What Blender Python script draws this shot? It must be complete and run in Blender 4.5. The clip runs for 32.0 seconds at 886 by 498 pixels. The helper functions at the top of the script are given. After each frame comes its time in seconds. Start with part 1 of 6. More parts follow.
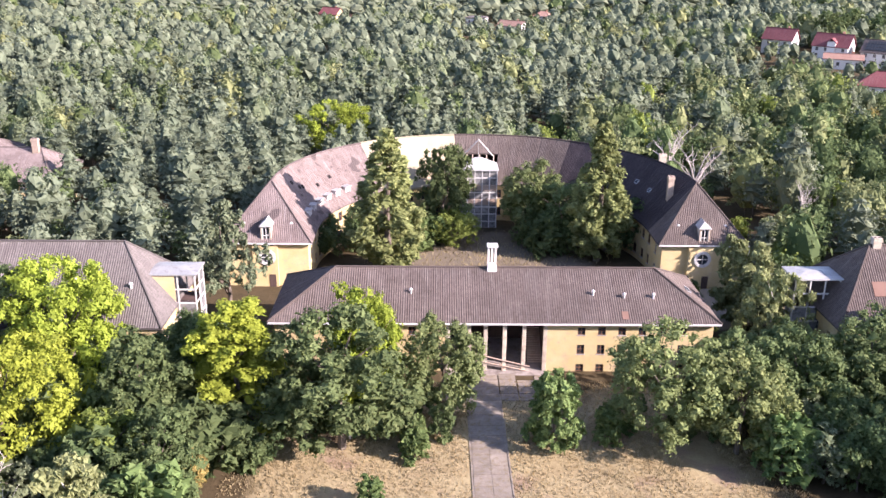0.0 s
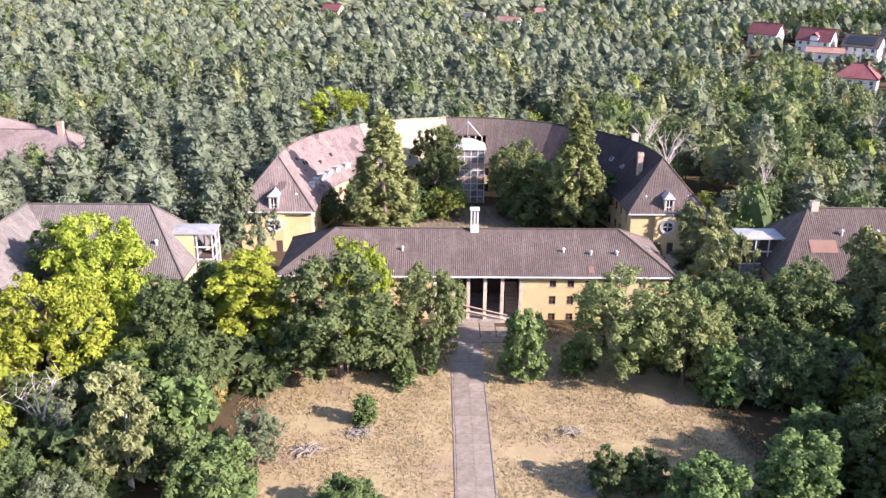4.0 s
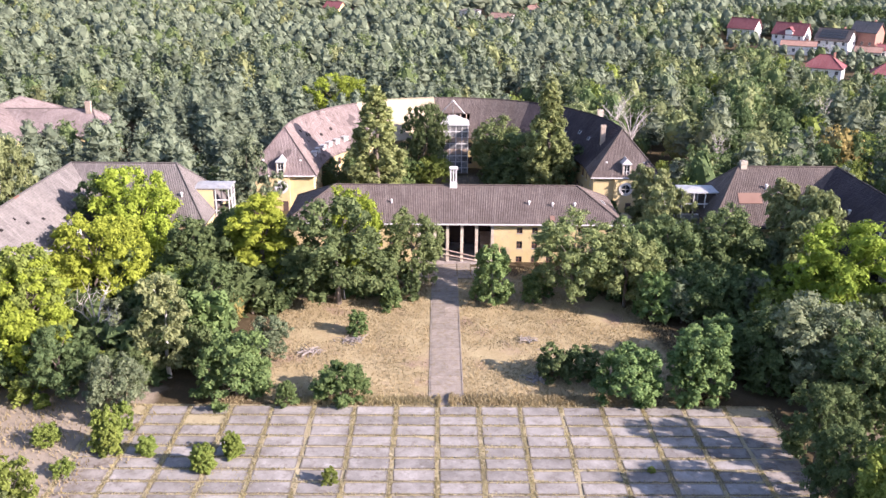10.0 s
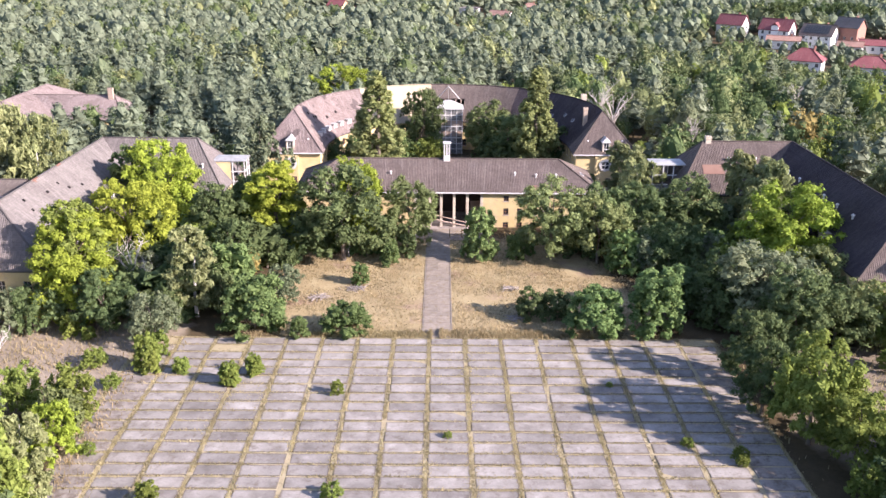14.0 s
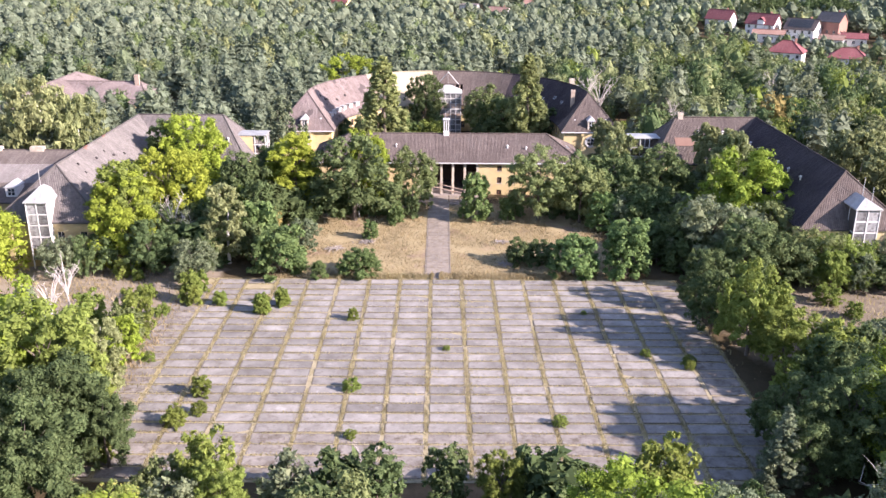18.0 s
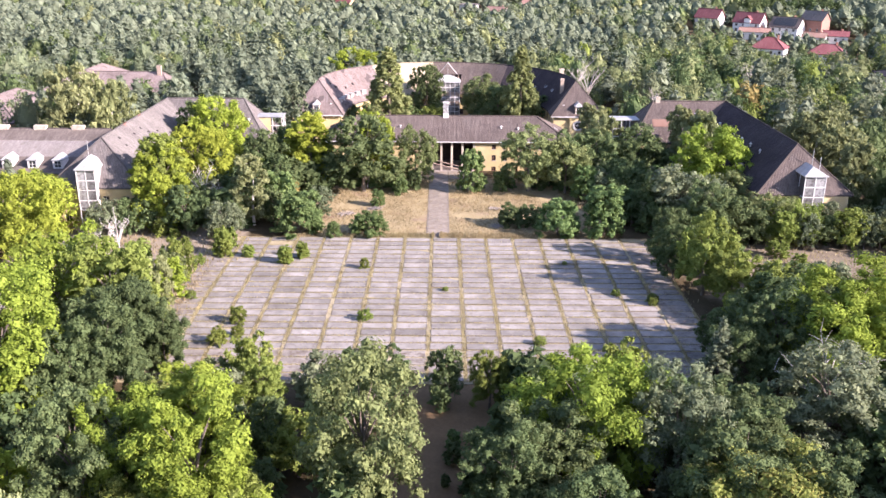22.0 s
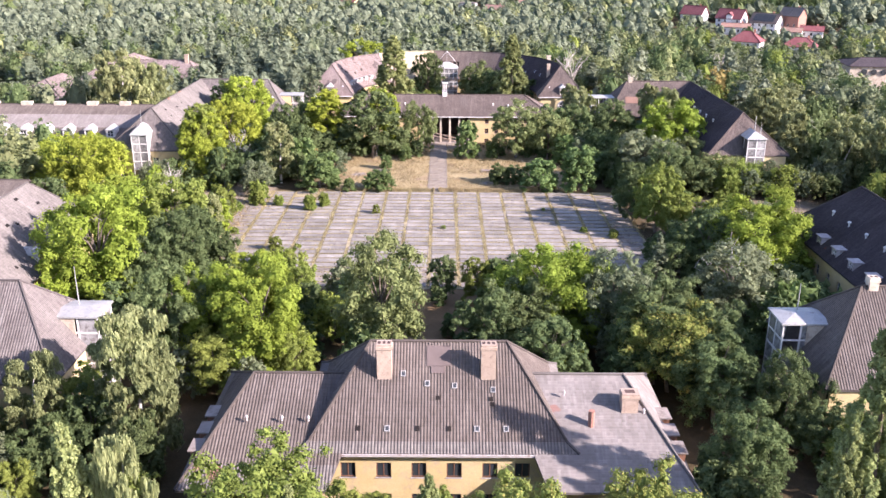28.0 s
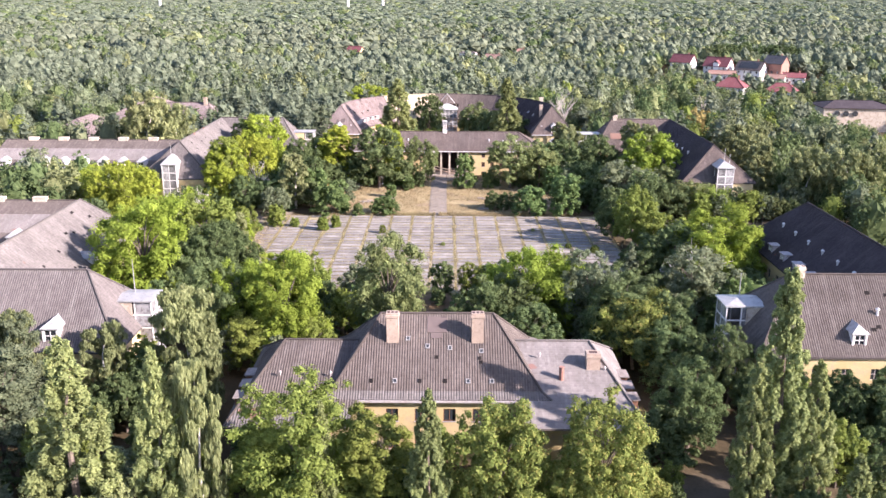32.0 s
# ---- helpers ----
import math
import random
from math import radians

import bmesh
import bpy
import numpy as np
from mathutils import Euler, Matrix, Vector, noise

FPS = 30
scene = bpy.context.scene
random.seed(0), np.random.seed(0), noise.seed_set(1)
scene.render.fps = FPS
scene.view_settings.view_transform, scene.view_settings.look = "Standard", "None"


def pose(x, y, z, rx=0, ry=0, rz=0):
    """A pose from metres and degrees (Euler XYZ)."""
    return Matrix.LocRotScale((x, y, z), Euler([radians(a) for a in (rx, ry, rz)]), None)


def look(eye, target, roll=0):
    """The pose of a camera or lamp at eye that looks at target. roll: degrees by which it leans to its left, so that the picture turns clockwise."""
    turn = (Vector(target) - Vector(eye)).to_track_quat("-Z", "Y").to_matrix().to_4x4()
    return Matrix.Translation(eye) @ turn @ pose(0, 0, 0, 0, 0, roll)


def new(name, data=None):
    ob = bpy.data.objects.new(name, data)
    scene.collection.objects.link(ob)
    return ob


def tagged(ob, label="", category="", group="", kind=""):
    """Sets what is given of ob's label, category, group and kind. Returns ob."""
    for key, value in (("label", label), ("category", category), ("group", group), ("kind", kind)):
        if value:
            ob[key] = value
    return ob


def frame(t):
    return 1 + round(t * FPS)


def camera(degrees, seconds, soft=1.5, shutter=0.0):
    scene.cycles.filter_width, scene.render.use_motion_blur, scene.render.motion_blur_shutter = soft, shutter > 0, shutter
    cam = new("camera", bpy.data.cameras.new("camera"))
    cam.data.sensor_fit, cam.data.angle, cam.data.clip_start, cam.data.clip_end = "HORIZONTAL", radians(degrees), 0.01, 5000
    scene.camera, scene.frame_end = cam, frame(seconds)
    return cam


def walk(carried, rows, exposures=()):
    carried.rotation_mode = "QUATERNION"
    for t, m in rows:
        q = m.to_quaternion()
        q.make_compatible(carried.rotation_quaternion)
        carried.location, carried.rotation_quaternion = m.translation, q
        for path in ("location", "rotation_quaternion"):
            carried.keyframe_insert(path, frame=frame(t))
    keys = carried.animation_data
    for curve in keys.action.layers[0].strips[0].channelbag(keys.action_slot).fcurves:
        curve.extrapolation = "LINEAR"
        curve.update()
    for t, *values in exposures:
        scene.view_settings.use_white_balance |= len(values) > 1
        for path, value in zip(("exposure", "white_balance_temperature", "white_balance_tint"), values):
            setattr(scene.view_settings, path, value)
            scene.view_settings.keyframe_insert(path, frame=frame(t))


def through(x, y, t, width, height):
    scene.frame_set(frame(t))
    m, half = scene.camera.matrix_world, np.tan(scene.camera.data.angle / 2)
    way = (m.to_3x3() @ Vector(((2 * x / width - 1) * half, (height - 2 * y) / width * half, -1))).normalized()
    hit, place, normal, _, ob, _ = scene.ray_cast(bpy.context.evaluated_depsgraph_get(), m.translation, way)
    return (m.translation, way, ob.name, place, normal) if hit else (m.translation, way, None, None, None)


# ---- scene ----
cam = camera(53.31, 32.0, soft=1.5)
PATH = [
    (0, (-6.085, -98.602, 51.531), (-5.7460, -70.3659, 41.4006), 0.54),
    (1, (-5.725, -102.529, 51.544), (-5.3826, -74.2946, 41.4104), 0.66),
    (2, (-5.244, -106.412, 51.576), (-4.9267, -78.1791, 41.4375), 0.64),
    (3, (-4.717, -110.246, 51.637), (-4.4303, -82.0188, 41.4794), 0.58),
    (3.5, (-4.452, -112.141, 51.684), (-4.1784, -83.9195, 41.5116), 0.54),
    (5.5, (-3.445, -119.640, 51.881), (-3.1936, -91.4397, 41.6497), 0.50),
    (6, (-3.199, -121.515, 51.884), (-2.9533, -93.3133, 41.6576), 0.50),
    (7, (-2.704, -125.270, 51.825), (-2.4683, -97.0636, 41.6098), 0.51),
    (8, (-2.208, -129.024, 51.698), (-1.9810, -100.8107, 41.5022), 0.52),
    (9, (-1.718, -132.795, 51.543), (-1.5020, -104.5726, 41.3707), 0.49),
    (10, (-1.242, -136.643, 51.410), (-1.0398, -108.4169, 41.2493), 0.47),
    (11, (-0.786, -140.632, 51.309), (-0.5997, -112.4022, 41.1587), 0.46),
    (12, (-0.376, -144.821, 51.217), (-0.2000, -116.5867, 41.0791), 0.46),
    (13, (-0.045, -149.251, 51.117), (0.1059, -121.0126, 40.9886), 0.44),
    (14, (0.194, -153.925, 51.007), (0.3124, -125.6920, 40.8647), 0.43),
    (14.5, (0.277, -156.358, 50.951), (0.3826, -128.1291, 40.7965), 0.43),
    (16.5, (0.400, -166.548, 50.771), (0.4809, -138.3236, 40.6044), 0.35),
    (17, (0.404, -169.111, 50.746), (0.4825, -140.8848, 40.5832), 0.34),
    (18, (0.409, -174.211, 50.709), (0.4840, -145.9808, 40.5569), 0.34),
    (19, (0.416, -179.291, 50.670), (0.4928, -151.0583, 40.5269), 0.40),
    (20, (0.439, -184.344, 50.606), (0.5177, -156.1053, 40.4788), 0.41),
    (21, (0.481, -189.364, 50.507), (0.5533, -161.1133, 40.4129), 0.40),
    (22, (0.539, -194.362, 50.395), (0.6022, -166.1031, 40.3232), 0.40),
    (23, (0.620, -199.348, 50.295), (0.6744, -171.0852, 40.2355), 0.41),
    (24, (0.722, -204.335, 50.217), (0.7644, -176.0659, 40.1747), 0.37),
    (25, (0.830, -209.331, 50.158), (0.8667, -181.0538, 40.1378), 0.37),
    (25.5, (0.880, -211.834, 50.136), (0.9148, -183.5527, 40.1283), 0.37),
    (27.5, (1.019, -221.867, 50.117), (1.0389, -193.5852, 40.1099), 0.31),
    (28, (1.052, -224.367, 50.119), (1.0708, -196.0848, 40.1118), 0.31),
    (29, (1.137, -229.350, 50.111), (1.1490, -201.0705, 40.0977), 0.32),
    (29.5, (1.191, -231.835, 50.098), (1.1947, -203.5593, 40.0754), 0.32),
    (30, (1.252, -234.318, 50.076), (1.2492, -206.0572, 40.0095), 0.30),
    (30.5, (1.322, -236.799, 50.038), (1.3089, -208.5270, 40.0024), 0.33),
    (31, (1.402, -239.278, 49.977), (1.3723, -210.8569, 40.3734), 0.29),
    (31.5, (1.495, -241.758, 49.879), (1.4426, -213.1424, 40.8691), 0.30),
    (32, (1.601, -244.235, 49.730), (1.5390, -215.4420, 41.3061), 0.24),
]
walk(cam, [(t, look(eye, target, roll)) for t, eye, target, roll in PATH], exposures=[(0, 1.46, 6350, 31), (16, 1.40, 6350, 28), (24, 1.55, 6350, 31), (32, 1.50, 6350, 29)])

# world and sun
SUN_AZ, SUN_EL = 114.0, 26.5
world = bpy.data.worlds.new("sky")
scene.world = world
world.use_nodes = True
wn = world.node_tree
sky = wn.nodes.new("ShaderNodeTexSky")
sky.sky_type = "NISHITA"
sky.sun_disc = False
sky.sun_elevation, sky.sun_rotation = radians(SUN_EL), radians(SUN_AZ)
sky.air_density, sky.dust_density, sky.ozone_density = 1.0, 0.8, 1.4
bg = wn.nodes["Background"]
wn.links.new(sky.outputs[0], bg.inputs[0])
bg.inputs[1].default_value = 0.12
sun_data = bpy.data.lights.new("sun", "SUN")
sun_data.energy, sun_data.angle, sun_data.color = 5.0, radians(0.6), (1.0, 0.93, 0.82)
sun = new("sun", sun_data)
sd = Vector((math.sin(radians(SUN_AZ)) * math.cos(radians(SUN_EL)), math.cos(radians(SUN_AZ)) * math.cos(radians(SUN_EL)), math.sin(radians(SUN_EL))))
sun.matrix_world = look(sd * 200, (0, 0, 0))


# ---- materials ----
class Mat:
    """A small builder of node materials."""

    def __init__(self, name, rough=0.85, metal=0.0, spec=0.3):
        self.m = bpy.data.materials.new(name)
        self.m.use_nodes = True
        self.t = self.m.node_tree
        self.b = self.t.nodes["Principled BSDF"]
        self.b.inputs["Roughness"].default_value = rough
        self.b.inputs["Metallic"].default_value = metal
        self.b.inputs["Specular IOR Level"].default_value = spec

    def node(self, kind, **values):
        n = self.t.nodes.new("ShaderNode" + kind)
        for k, v in values.items():
            if k in n.inputs:
                n.inputs[k].default_value = v
        return n

    def link(self, a, b):
        self.t.links.new(a, b)

    def coord(self, kind="Object"):
        if kind == "World":
            return self.node("NewGeometry").outputs["Position"]
        return self.node("TexCoord").outputs[kind]

    def noise(self, co, scale, detail=4.0, rough=0.6):
        n = self.node("TexNoise", Scale=scale, Detail=detail, Roughness=rough)
        self.link(co, n.inputs["Vector"])
        return n.outputs["Fac"]

    def ramp(self, fac, *stops):
        r = self.node("ValToRGB")
        e = r.color_ramp.elements
        while len(e) < len(stops):
            e.new(0.5)
        for el, (p, c) in zip(e, stops):
            el.position = p
            el.color = (*c, 1) if len(c) == 3 else c
        self.link(fac, r.inputs[0])
        return r.outputs[0]

    def mix(self, fac, a, b, blend="MIX"):
        n = self.node("Mix")
        n.data_type, n.blend_type = "RGBA", blend
        for sock, v in ((n.inputs[0], fac), (n.inputs[6], a), (n.inputs[7], b)):
            if isinstance(v, (int, float)):
                sock.default_value = v
            elif isinstance(v, tuple):
                sock.default_value = (*v, 1)
            else:
                self.link(v, sock)
        return n.outputs[2]

    def maths(self, op, a, b=0.0):
        n = self.node("Math")
        n.operation = op
        for sock, v in zip(n.inputs, (a, b)):
            if isinstance(v, (int, float)):
                sock.default_value = v
            else:
                self.link(v, sock)
        return n.outputs[0]

    def color(self, c):
        self.link(c, self.b.inputs["Base Color"]) if not isinstance(c, tuple) else setattr(self.b.inputs["Base Color"], "default_value", (*c, 1))

    def bump(self, h, strength=0.4, dist=0.05):
        n = self.node("Bump", Strength=strength, Distance=dist)
        self.link(h, n.inputs["Height"])
        self.link(n.outputs[0], self.b.inputs["Normal"])


def surface(name, c1, c2, stain, scale=0.6, grain=14.0, rough=0.9, bump=0.3, stain_at=0.62, metal=0.0, isle=0.12, spec=0.25):
    """Paint, plaster, concrete or metal: two tones, stains and a fine grain, with a small shift from piece to piece."""
    m = Mat(name, rough, metal, spec)
    co = m.coord("World")
    big, fine = m.noise(co, scale, 5), m.noise(co, grain, 3)
    base = m.mix(m.ramp(big, (0.3, (0, 0, 0)), (0.7, (1, 1, 1))), c1, c2)
    base = m.mix(m.ramp(m.noise(co, scale * 2.3, 6, 0.7), (stain_at - 0.08, (0, 0, 0)), (stain_at + 0.1, (1, 1, 1))), base, stain)
    base = m.mix(0.35, base, m.ramp(fine, (0.2, (0.35, 0.35, 0.35)), (0.8, (0.75, 0.75, 0.75))), "OVERLAY")
    rnd = m.node("ObjectInfo").outputs["Random"]
    v = m.maths("MULTIPLY_ADD", rnd, isle * 2)
    v.node.inputs[2].default_value = 1 - isle
    hsv = m.node("HueSaturation")
    m.link(v, hsv.inputs["Value"])
    m.link(base, hsv.inputs["Color"])
    m.color(hsv.outputs[0])
    m.bump(fine, bump, 0.02)
    return m.m


def tile_roof(name, c1, c2, worn, patch=None, patch_at=0.68, course=0.36):
    """Weathered clay roof tiles: courses up the slope, lichen and lighter worn runs; UV in metres."""
    m = Mat(name, 0.86, 0, 0.3)
    uv = m.coord("UV")
    sep = m.node("SeparateXYZ")
    m.link(uv, sep.inputs[0])
    co = m.coord("World")
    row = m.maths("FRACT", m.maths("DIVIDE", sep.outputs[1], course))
    stretch = m.node("Mapping")
    stretch.inputs["Scale"].default_value = (1.5, 0.16, 1)
    m.link(uv, stretch.inputs[0])
    runs = m.noise(stretch.outputs[0], 1.0, 5, 0.65)
    base = m.mix(m.ramp(m.noise(co, 0.22, 5), (0.35, (0, 0, 0)), (0.65, (1, 1, 1))), c1, c2)
    base = m.mix(m.ramp(runs, (0.5, (0, 0, 0)), (0.75, (0.75, 0.75, 0.75))), base, worn)
    cell = m.node("TexVoronoi")
    snap = m.node("Mapping")
    snap.inputs["Scale"].default_value = (1 / 0.32, 1 / course, 1)
    m.link(uv, snap.inputs[0])
    m.link(snap.outputs[0], cell.inputs["Vector"])
    cell.inputs["Scale"].default_value, cell.inputs["Randomness"].default_value = 1.0, 0.2
    grey = m.node("RGBToBW")
    m.link(cell.outputs["Color"], grey.inputs[0])
    base = m.mix(0.4, base, m.ramp(grey.outputs[0], (0.0, (0.3, 0.3, 0.3)), (1.0, (0.72, 0.72, 0.72))), "OVERLAY")
    if patch:
        base = m.mix(m.ramp(m.noise(co, 0.35, 2, 0.4), (patch_at, (0, 0, 0)), (patch_at + 0.03, (1, 1, 1))), base, patch)
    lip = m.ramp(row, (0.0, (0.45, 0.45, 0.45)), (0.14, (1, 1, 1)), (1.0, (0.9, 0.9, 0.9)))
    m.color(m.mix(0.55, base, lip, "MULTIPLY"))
    m.bump(row, 0.5, 0.05)
    return m.m


def leaf(name, dark, light, accent=None, tint=0.05, through=0.3, gain=1.62):
    """Foliage: every leaf spray has its own shade, trees differ slightly, light shines through."""
    m = Mat(name, 0.75, 0, 0.12)
    isle = m.node("NewGeometry").outputs["Random Per Island"]
    dark, light, accent = (tuple(min(0.7, v * gain) for v in q) if q else None for q in (dark, light, accent))
    dark = tuple(v * 0.7 + w * 0.3 for v, w in zip(dark, light))
    accent = tuple(v * 0.4 + w * 0.6 for v, w in zip(accent, light)) if accent else light
    c = m.ramp(isle, (0.0, dark), (0.75, light), (1.0, accent))
    big = m.noise(m.coord("World"), tint, 2)
    hsv = m.node("HueSaturation")
    h = m.maths("MULTIPLY_ADD", m.node("ObjectInfo").outputs["Random"], 0.022)
    h.node.inputs[2].default_value = 0.490
    m.link(h, hsv.inputs["Hue"])
    m.link(m.ramp(big, (0.3, (0.7, 0.7, 0.7)), (0.7, (1.25, 1.25, 1.25))), hsv.inputs["Value"])
    m.link(c, hsv.inputs["Color"])
    m.color(hsv.outputs[0])
    tr = m.node("BsdfTranslucent")
    m.link(hsv.outputs[0], tr.inputs["Color"])
    mx = m.node("MixShader", Fac=through)
    m.link(m.b.outputs[0], mx.inputs[1])
    m.link(tr.outputs[0], mx.inputs[2])
    m.link(mx.outputs[0], m.t.nodes["Material Output"].inputs["Surface"])
    return m.m


def ground_material():
    """Dry grass, bare sandy soil and dark leaf litter, laid out by where each grows."""
    m = Mat("dry_ground", 0.95, 0, 0.1)
    co = m.coord("World")
    sep = m.node("SeparateXYZ")
    m.link(co, sep.inputs[0])
    wob = m.maths("MULTIPLY", m.maths("SUBTRACT", m.noise(co, 0.12, 4), 0.5), 16.0)

    def box(x0, x1, y0, y1, soft=3.0):
        def side(v, edge, sign):
            d = m.maths("MULTIPLY", m.maths("SUBTRACT", m.maths("ADD", v, wob), edge), sign / soft)
            return m.maths("MINIMUM", m.maths("MAXIMUM", d, 0.0), 1.0)
        a = m.maths("MULTIPLY", side(sep.outputs[0], x0, 1), side(sep.outputs[0], x1, -1))
        return m.maths("MULTIPLY", a, m.maths("MULTIPLY", side(sep.outputs[1], y0, 1), side(sep.outputs[1], y1, -1)))

    litter = m.mix(m.noise(co, 0.5, 6), (0.045, 0.038, 0.020), (0.125, 0.090, 0.052))
    straw = m.mix(m.ramp(m.noise(co, 0.35, 6, 0.7), (0.35, (0, 0, 0)), (0.65, (1, 1, 1))), (0.30, 0.232, 0.128), (0.385, 0.315, 0.18))
    straw = m.mix(m.ramp(m.noise(co, 0.16, 3), (0.55, (0, 0, 0)), (0.7, (1, 1, 1))), straw, (0.30, 0.215, 0.155))
    sand = m.mix(m.noise(co, 0.3, 5), (0.34, 0.29, 0.225), (0.245, 0.20, 0.15))
    c = m.mix(box(-24, 30, -48, -4), litter, straw)
    c = m.mix(box(-70, -34, -66, -38), c, sand)
    c = m.mix(box(40, 78, -84, -46), c, m.mix(0.4, sand, litter))
    c = m.mix(box(-16, 22, 22, 56), c, m.mix(0.5, sand, litter))
    c = m.mix(box(24, 50, 12, 30), c, sand)
    c = m.mix(box(22, 44, -196, -158, 5.0), c, m.mix(0.75, sand, litter))
    c = m.mix(box(-9, 13, -138, -99), c, m.mix(m.noise(co, 0.4, 4), (0.26, 0.165, 0.09), (0.14, 0.095, 0.05)))
    fine = m.noise(co, 3.0, 6, 0.75)
    m.color(m.mix(0.5, c, m.ramp(fine, (0.3, (0.36, 0.36, 0.36)), (0.7, (0.66, 0.66, 0.66))), "OVERLAY"))
    m.bump(m.noise(co, 1.4, 6, 0.7), 0.5, 0.2)
    return m.m


M_GROUND = ground_material()
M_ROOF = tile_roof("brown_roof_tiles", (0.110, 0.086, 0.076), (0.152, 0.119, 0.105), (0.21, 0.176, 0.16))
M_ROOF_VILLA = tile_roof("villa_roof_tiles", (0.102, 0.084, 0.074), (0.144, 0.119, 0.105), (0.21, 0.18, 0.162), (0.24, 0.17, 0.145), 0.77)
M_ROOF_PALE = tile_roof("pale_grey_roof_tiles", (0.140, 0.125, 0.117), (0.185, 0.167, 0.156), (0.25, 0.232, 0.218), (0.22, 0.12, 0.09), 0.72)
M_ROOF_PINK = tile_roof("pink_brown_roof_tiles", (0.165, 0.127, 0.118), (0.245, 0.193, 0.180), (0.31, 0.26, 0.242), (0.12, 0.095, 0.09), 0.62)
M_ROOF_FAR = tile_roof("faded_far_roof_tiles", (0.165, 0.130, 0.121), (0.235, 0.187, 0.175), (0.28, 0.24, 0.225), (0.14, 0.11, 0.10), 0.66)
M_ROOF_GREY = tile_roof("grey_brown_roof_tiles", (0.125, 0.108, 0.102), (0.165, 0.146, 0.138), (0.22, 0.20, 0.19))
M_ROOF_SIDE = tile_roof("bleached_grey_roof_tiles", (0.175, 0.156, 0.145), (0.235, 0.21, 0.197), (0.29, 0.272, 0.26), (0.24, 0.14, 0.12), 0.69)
# the hall's dark tiles; on east-side roofs a brown darkened to stand for shade
M_ROOF_DARK_SHADED = tile_roof("dark_and_shaded_roof_tiles", (0.046, 0.036, 0.040), (0.066, 0.052, 0.056), (0.095, 0.078, 0.08), (0.15, 0.055, 0.04), 0.74)
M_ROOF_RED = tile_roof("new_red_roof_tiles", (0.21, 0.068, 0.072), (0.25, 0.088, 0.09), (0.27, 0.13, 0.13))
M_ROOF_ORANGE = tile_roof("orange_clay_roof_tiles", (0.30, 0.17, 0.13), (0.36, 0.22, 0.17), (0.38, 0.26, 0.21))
M_CREAM = surface("cream_sheathing", (0.32, 0.265, 0.175), (0.37, 0.315, 0.225), (0.27, 0.22, 0.15), 0.12, 6, 0.8, 0.2, 0.75)
M_YELLOW = surface("faded_yellow_plaster", (0.54, 0.405, 0.19), (0.60, 0.485, 0.275), (0.46, 0.35, 0.245), 0.35, 9, 0.92, 0.25, 0.6)
M_PALE_WALL = surface("flaking_pale_plaster", (0.50, 0.43, 0.35), (0.57, 0.50, 0.40), (0.36, 0.28, 0.22), 0.5, 9, 0.92, 0.3, 0.55)
M_WHITE = surface("old_white_paint", (0.70, 0.68, 0.66), (0.60, 0.57, 0.55), (0.40, 0.36, 0.33), 0.9, 12, 0.6, 0.15, 0.64)
M_WHITE_WALL = surface("white_house_render", (0.75, 0.73, 0.70), (0.68, 0.66, 0.62), (0.6, 0.57, 0.52), 0.3, 9, 0.9, 0.15, 0.7)
M_FRAME = surface("weathered_frame_paint", (0.50, 0.47, 0.46), (0.38, 0.34, 0.33), (0.25, 0.18, 0.15), 1.2, 12, 0.7, 0.2, 0.6)
M_BROWNFRAME = surface("brown_window_wood", (0.16, 0.08, 0.05), (0.22, 0.11, 0.07), (0.10, 0.06, 0.05), 1.5, 20, 0.7, 0.2)
M_BRICK = surface("sooty_chimney_brick", (0.36, 0.275, 0.215), (0.44, 0.35, 0.28), (0.25, 0.185, 0.15), 1.4, 10, 0.95, 0.5, 0.6)
M_REDBRICK = surface("red_chimney_brick", (0.30, 0.15, 0.115), (0.36, 0.20, 0.155), (0.2, 0.11, 0.09), 1.4, 10, 0.95, 0.5)
M_CONCRETE = surface("weathered_concrete", (0.24, 0.205, 0.185), (0.32, 0.28, 0.255), (0.15, 0.12, 0.10), 0.3, 7, 0.95, 0.35, 0.58, isle=0.16)
M_PATH = surface("dirty_path_concrete", (0.20, 0.168, 0.138), (0.30, 0.258, 0.218), (0.21, 0.168, 0.105), 0.7, 6, 0.95, 0.4, 0.56, isle=0.12)
M_SLAB = surface("square_slab_concrete", (0.165, 0.146, 0.126), (0.32, 0.288, 0.255), (0.125, 0.10, 0.077), 0.34, 6, 0.95, 0.4, 0.55, isle=0.17)
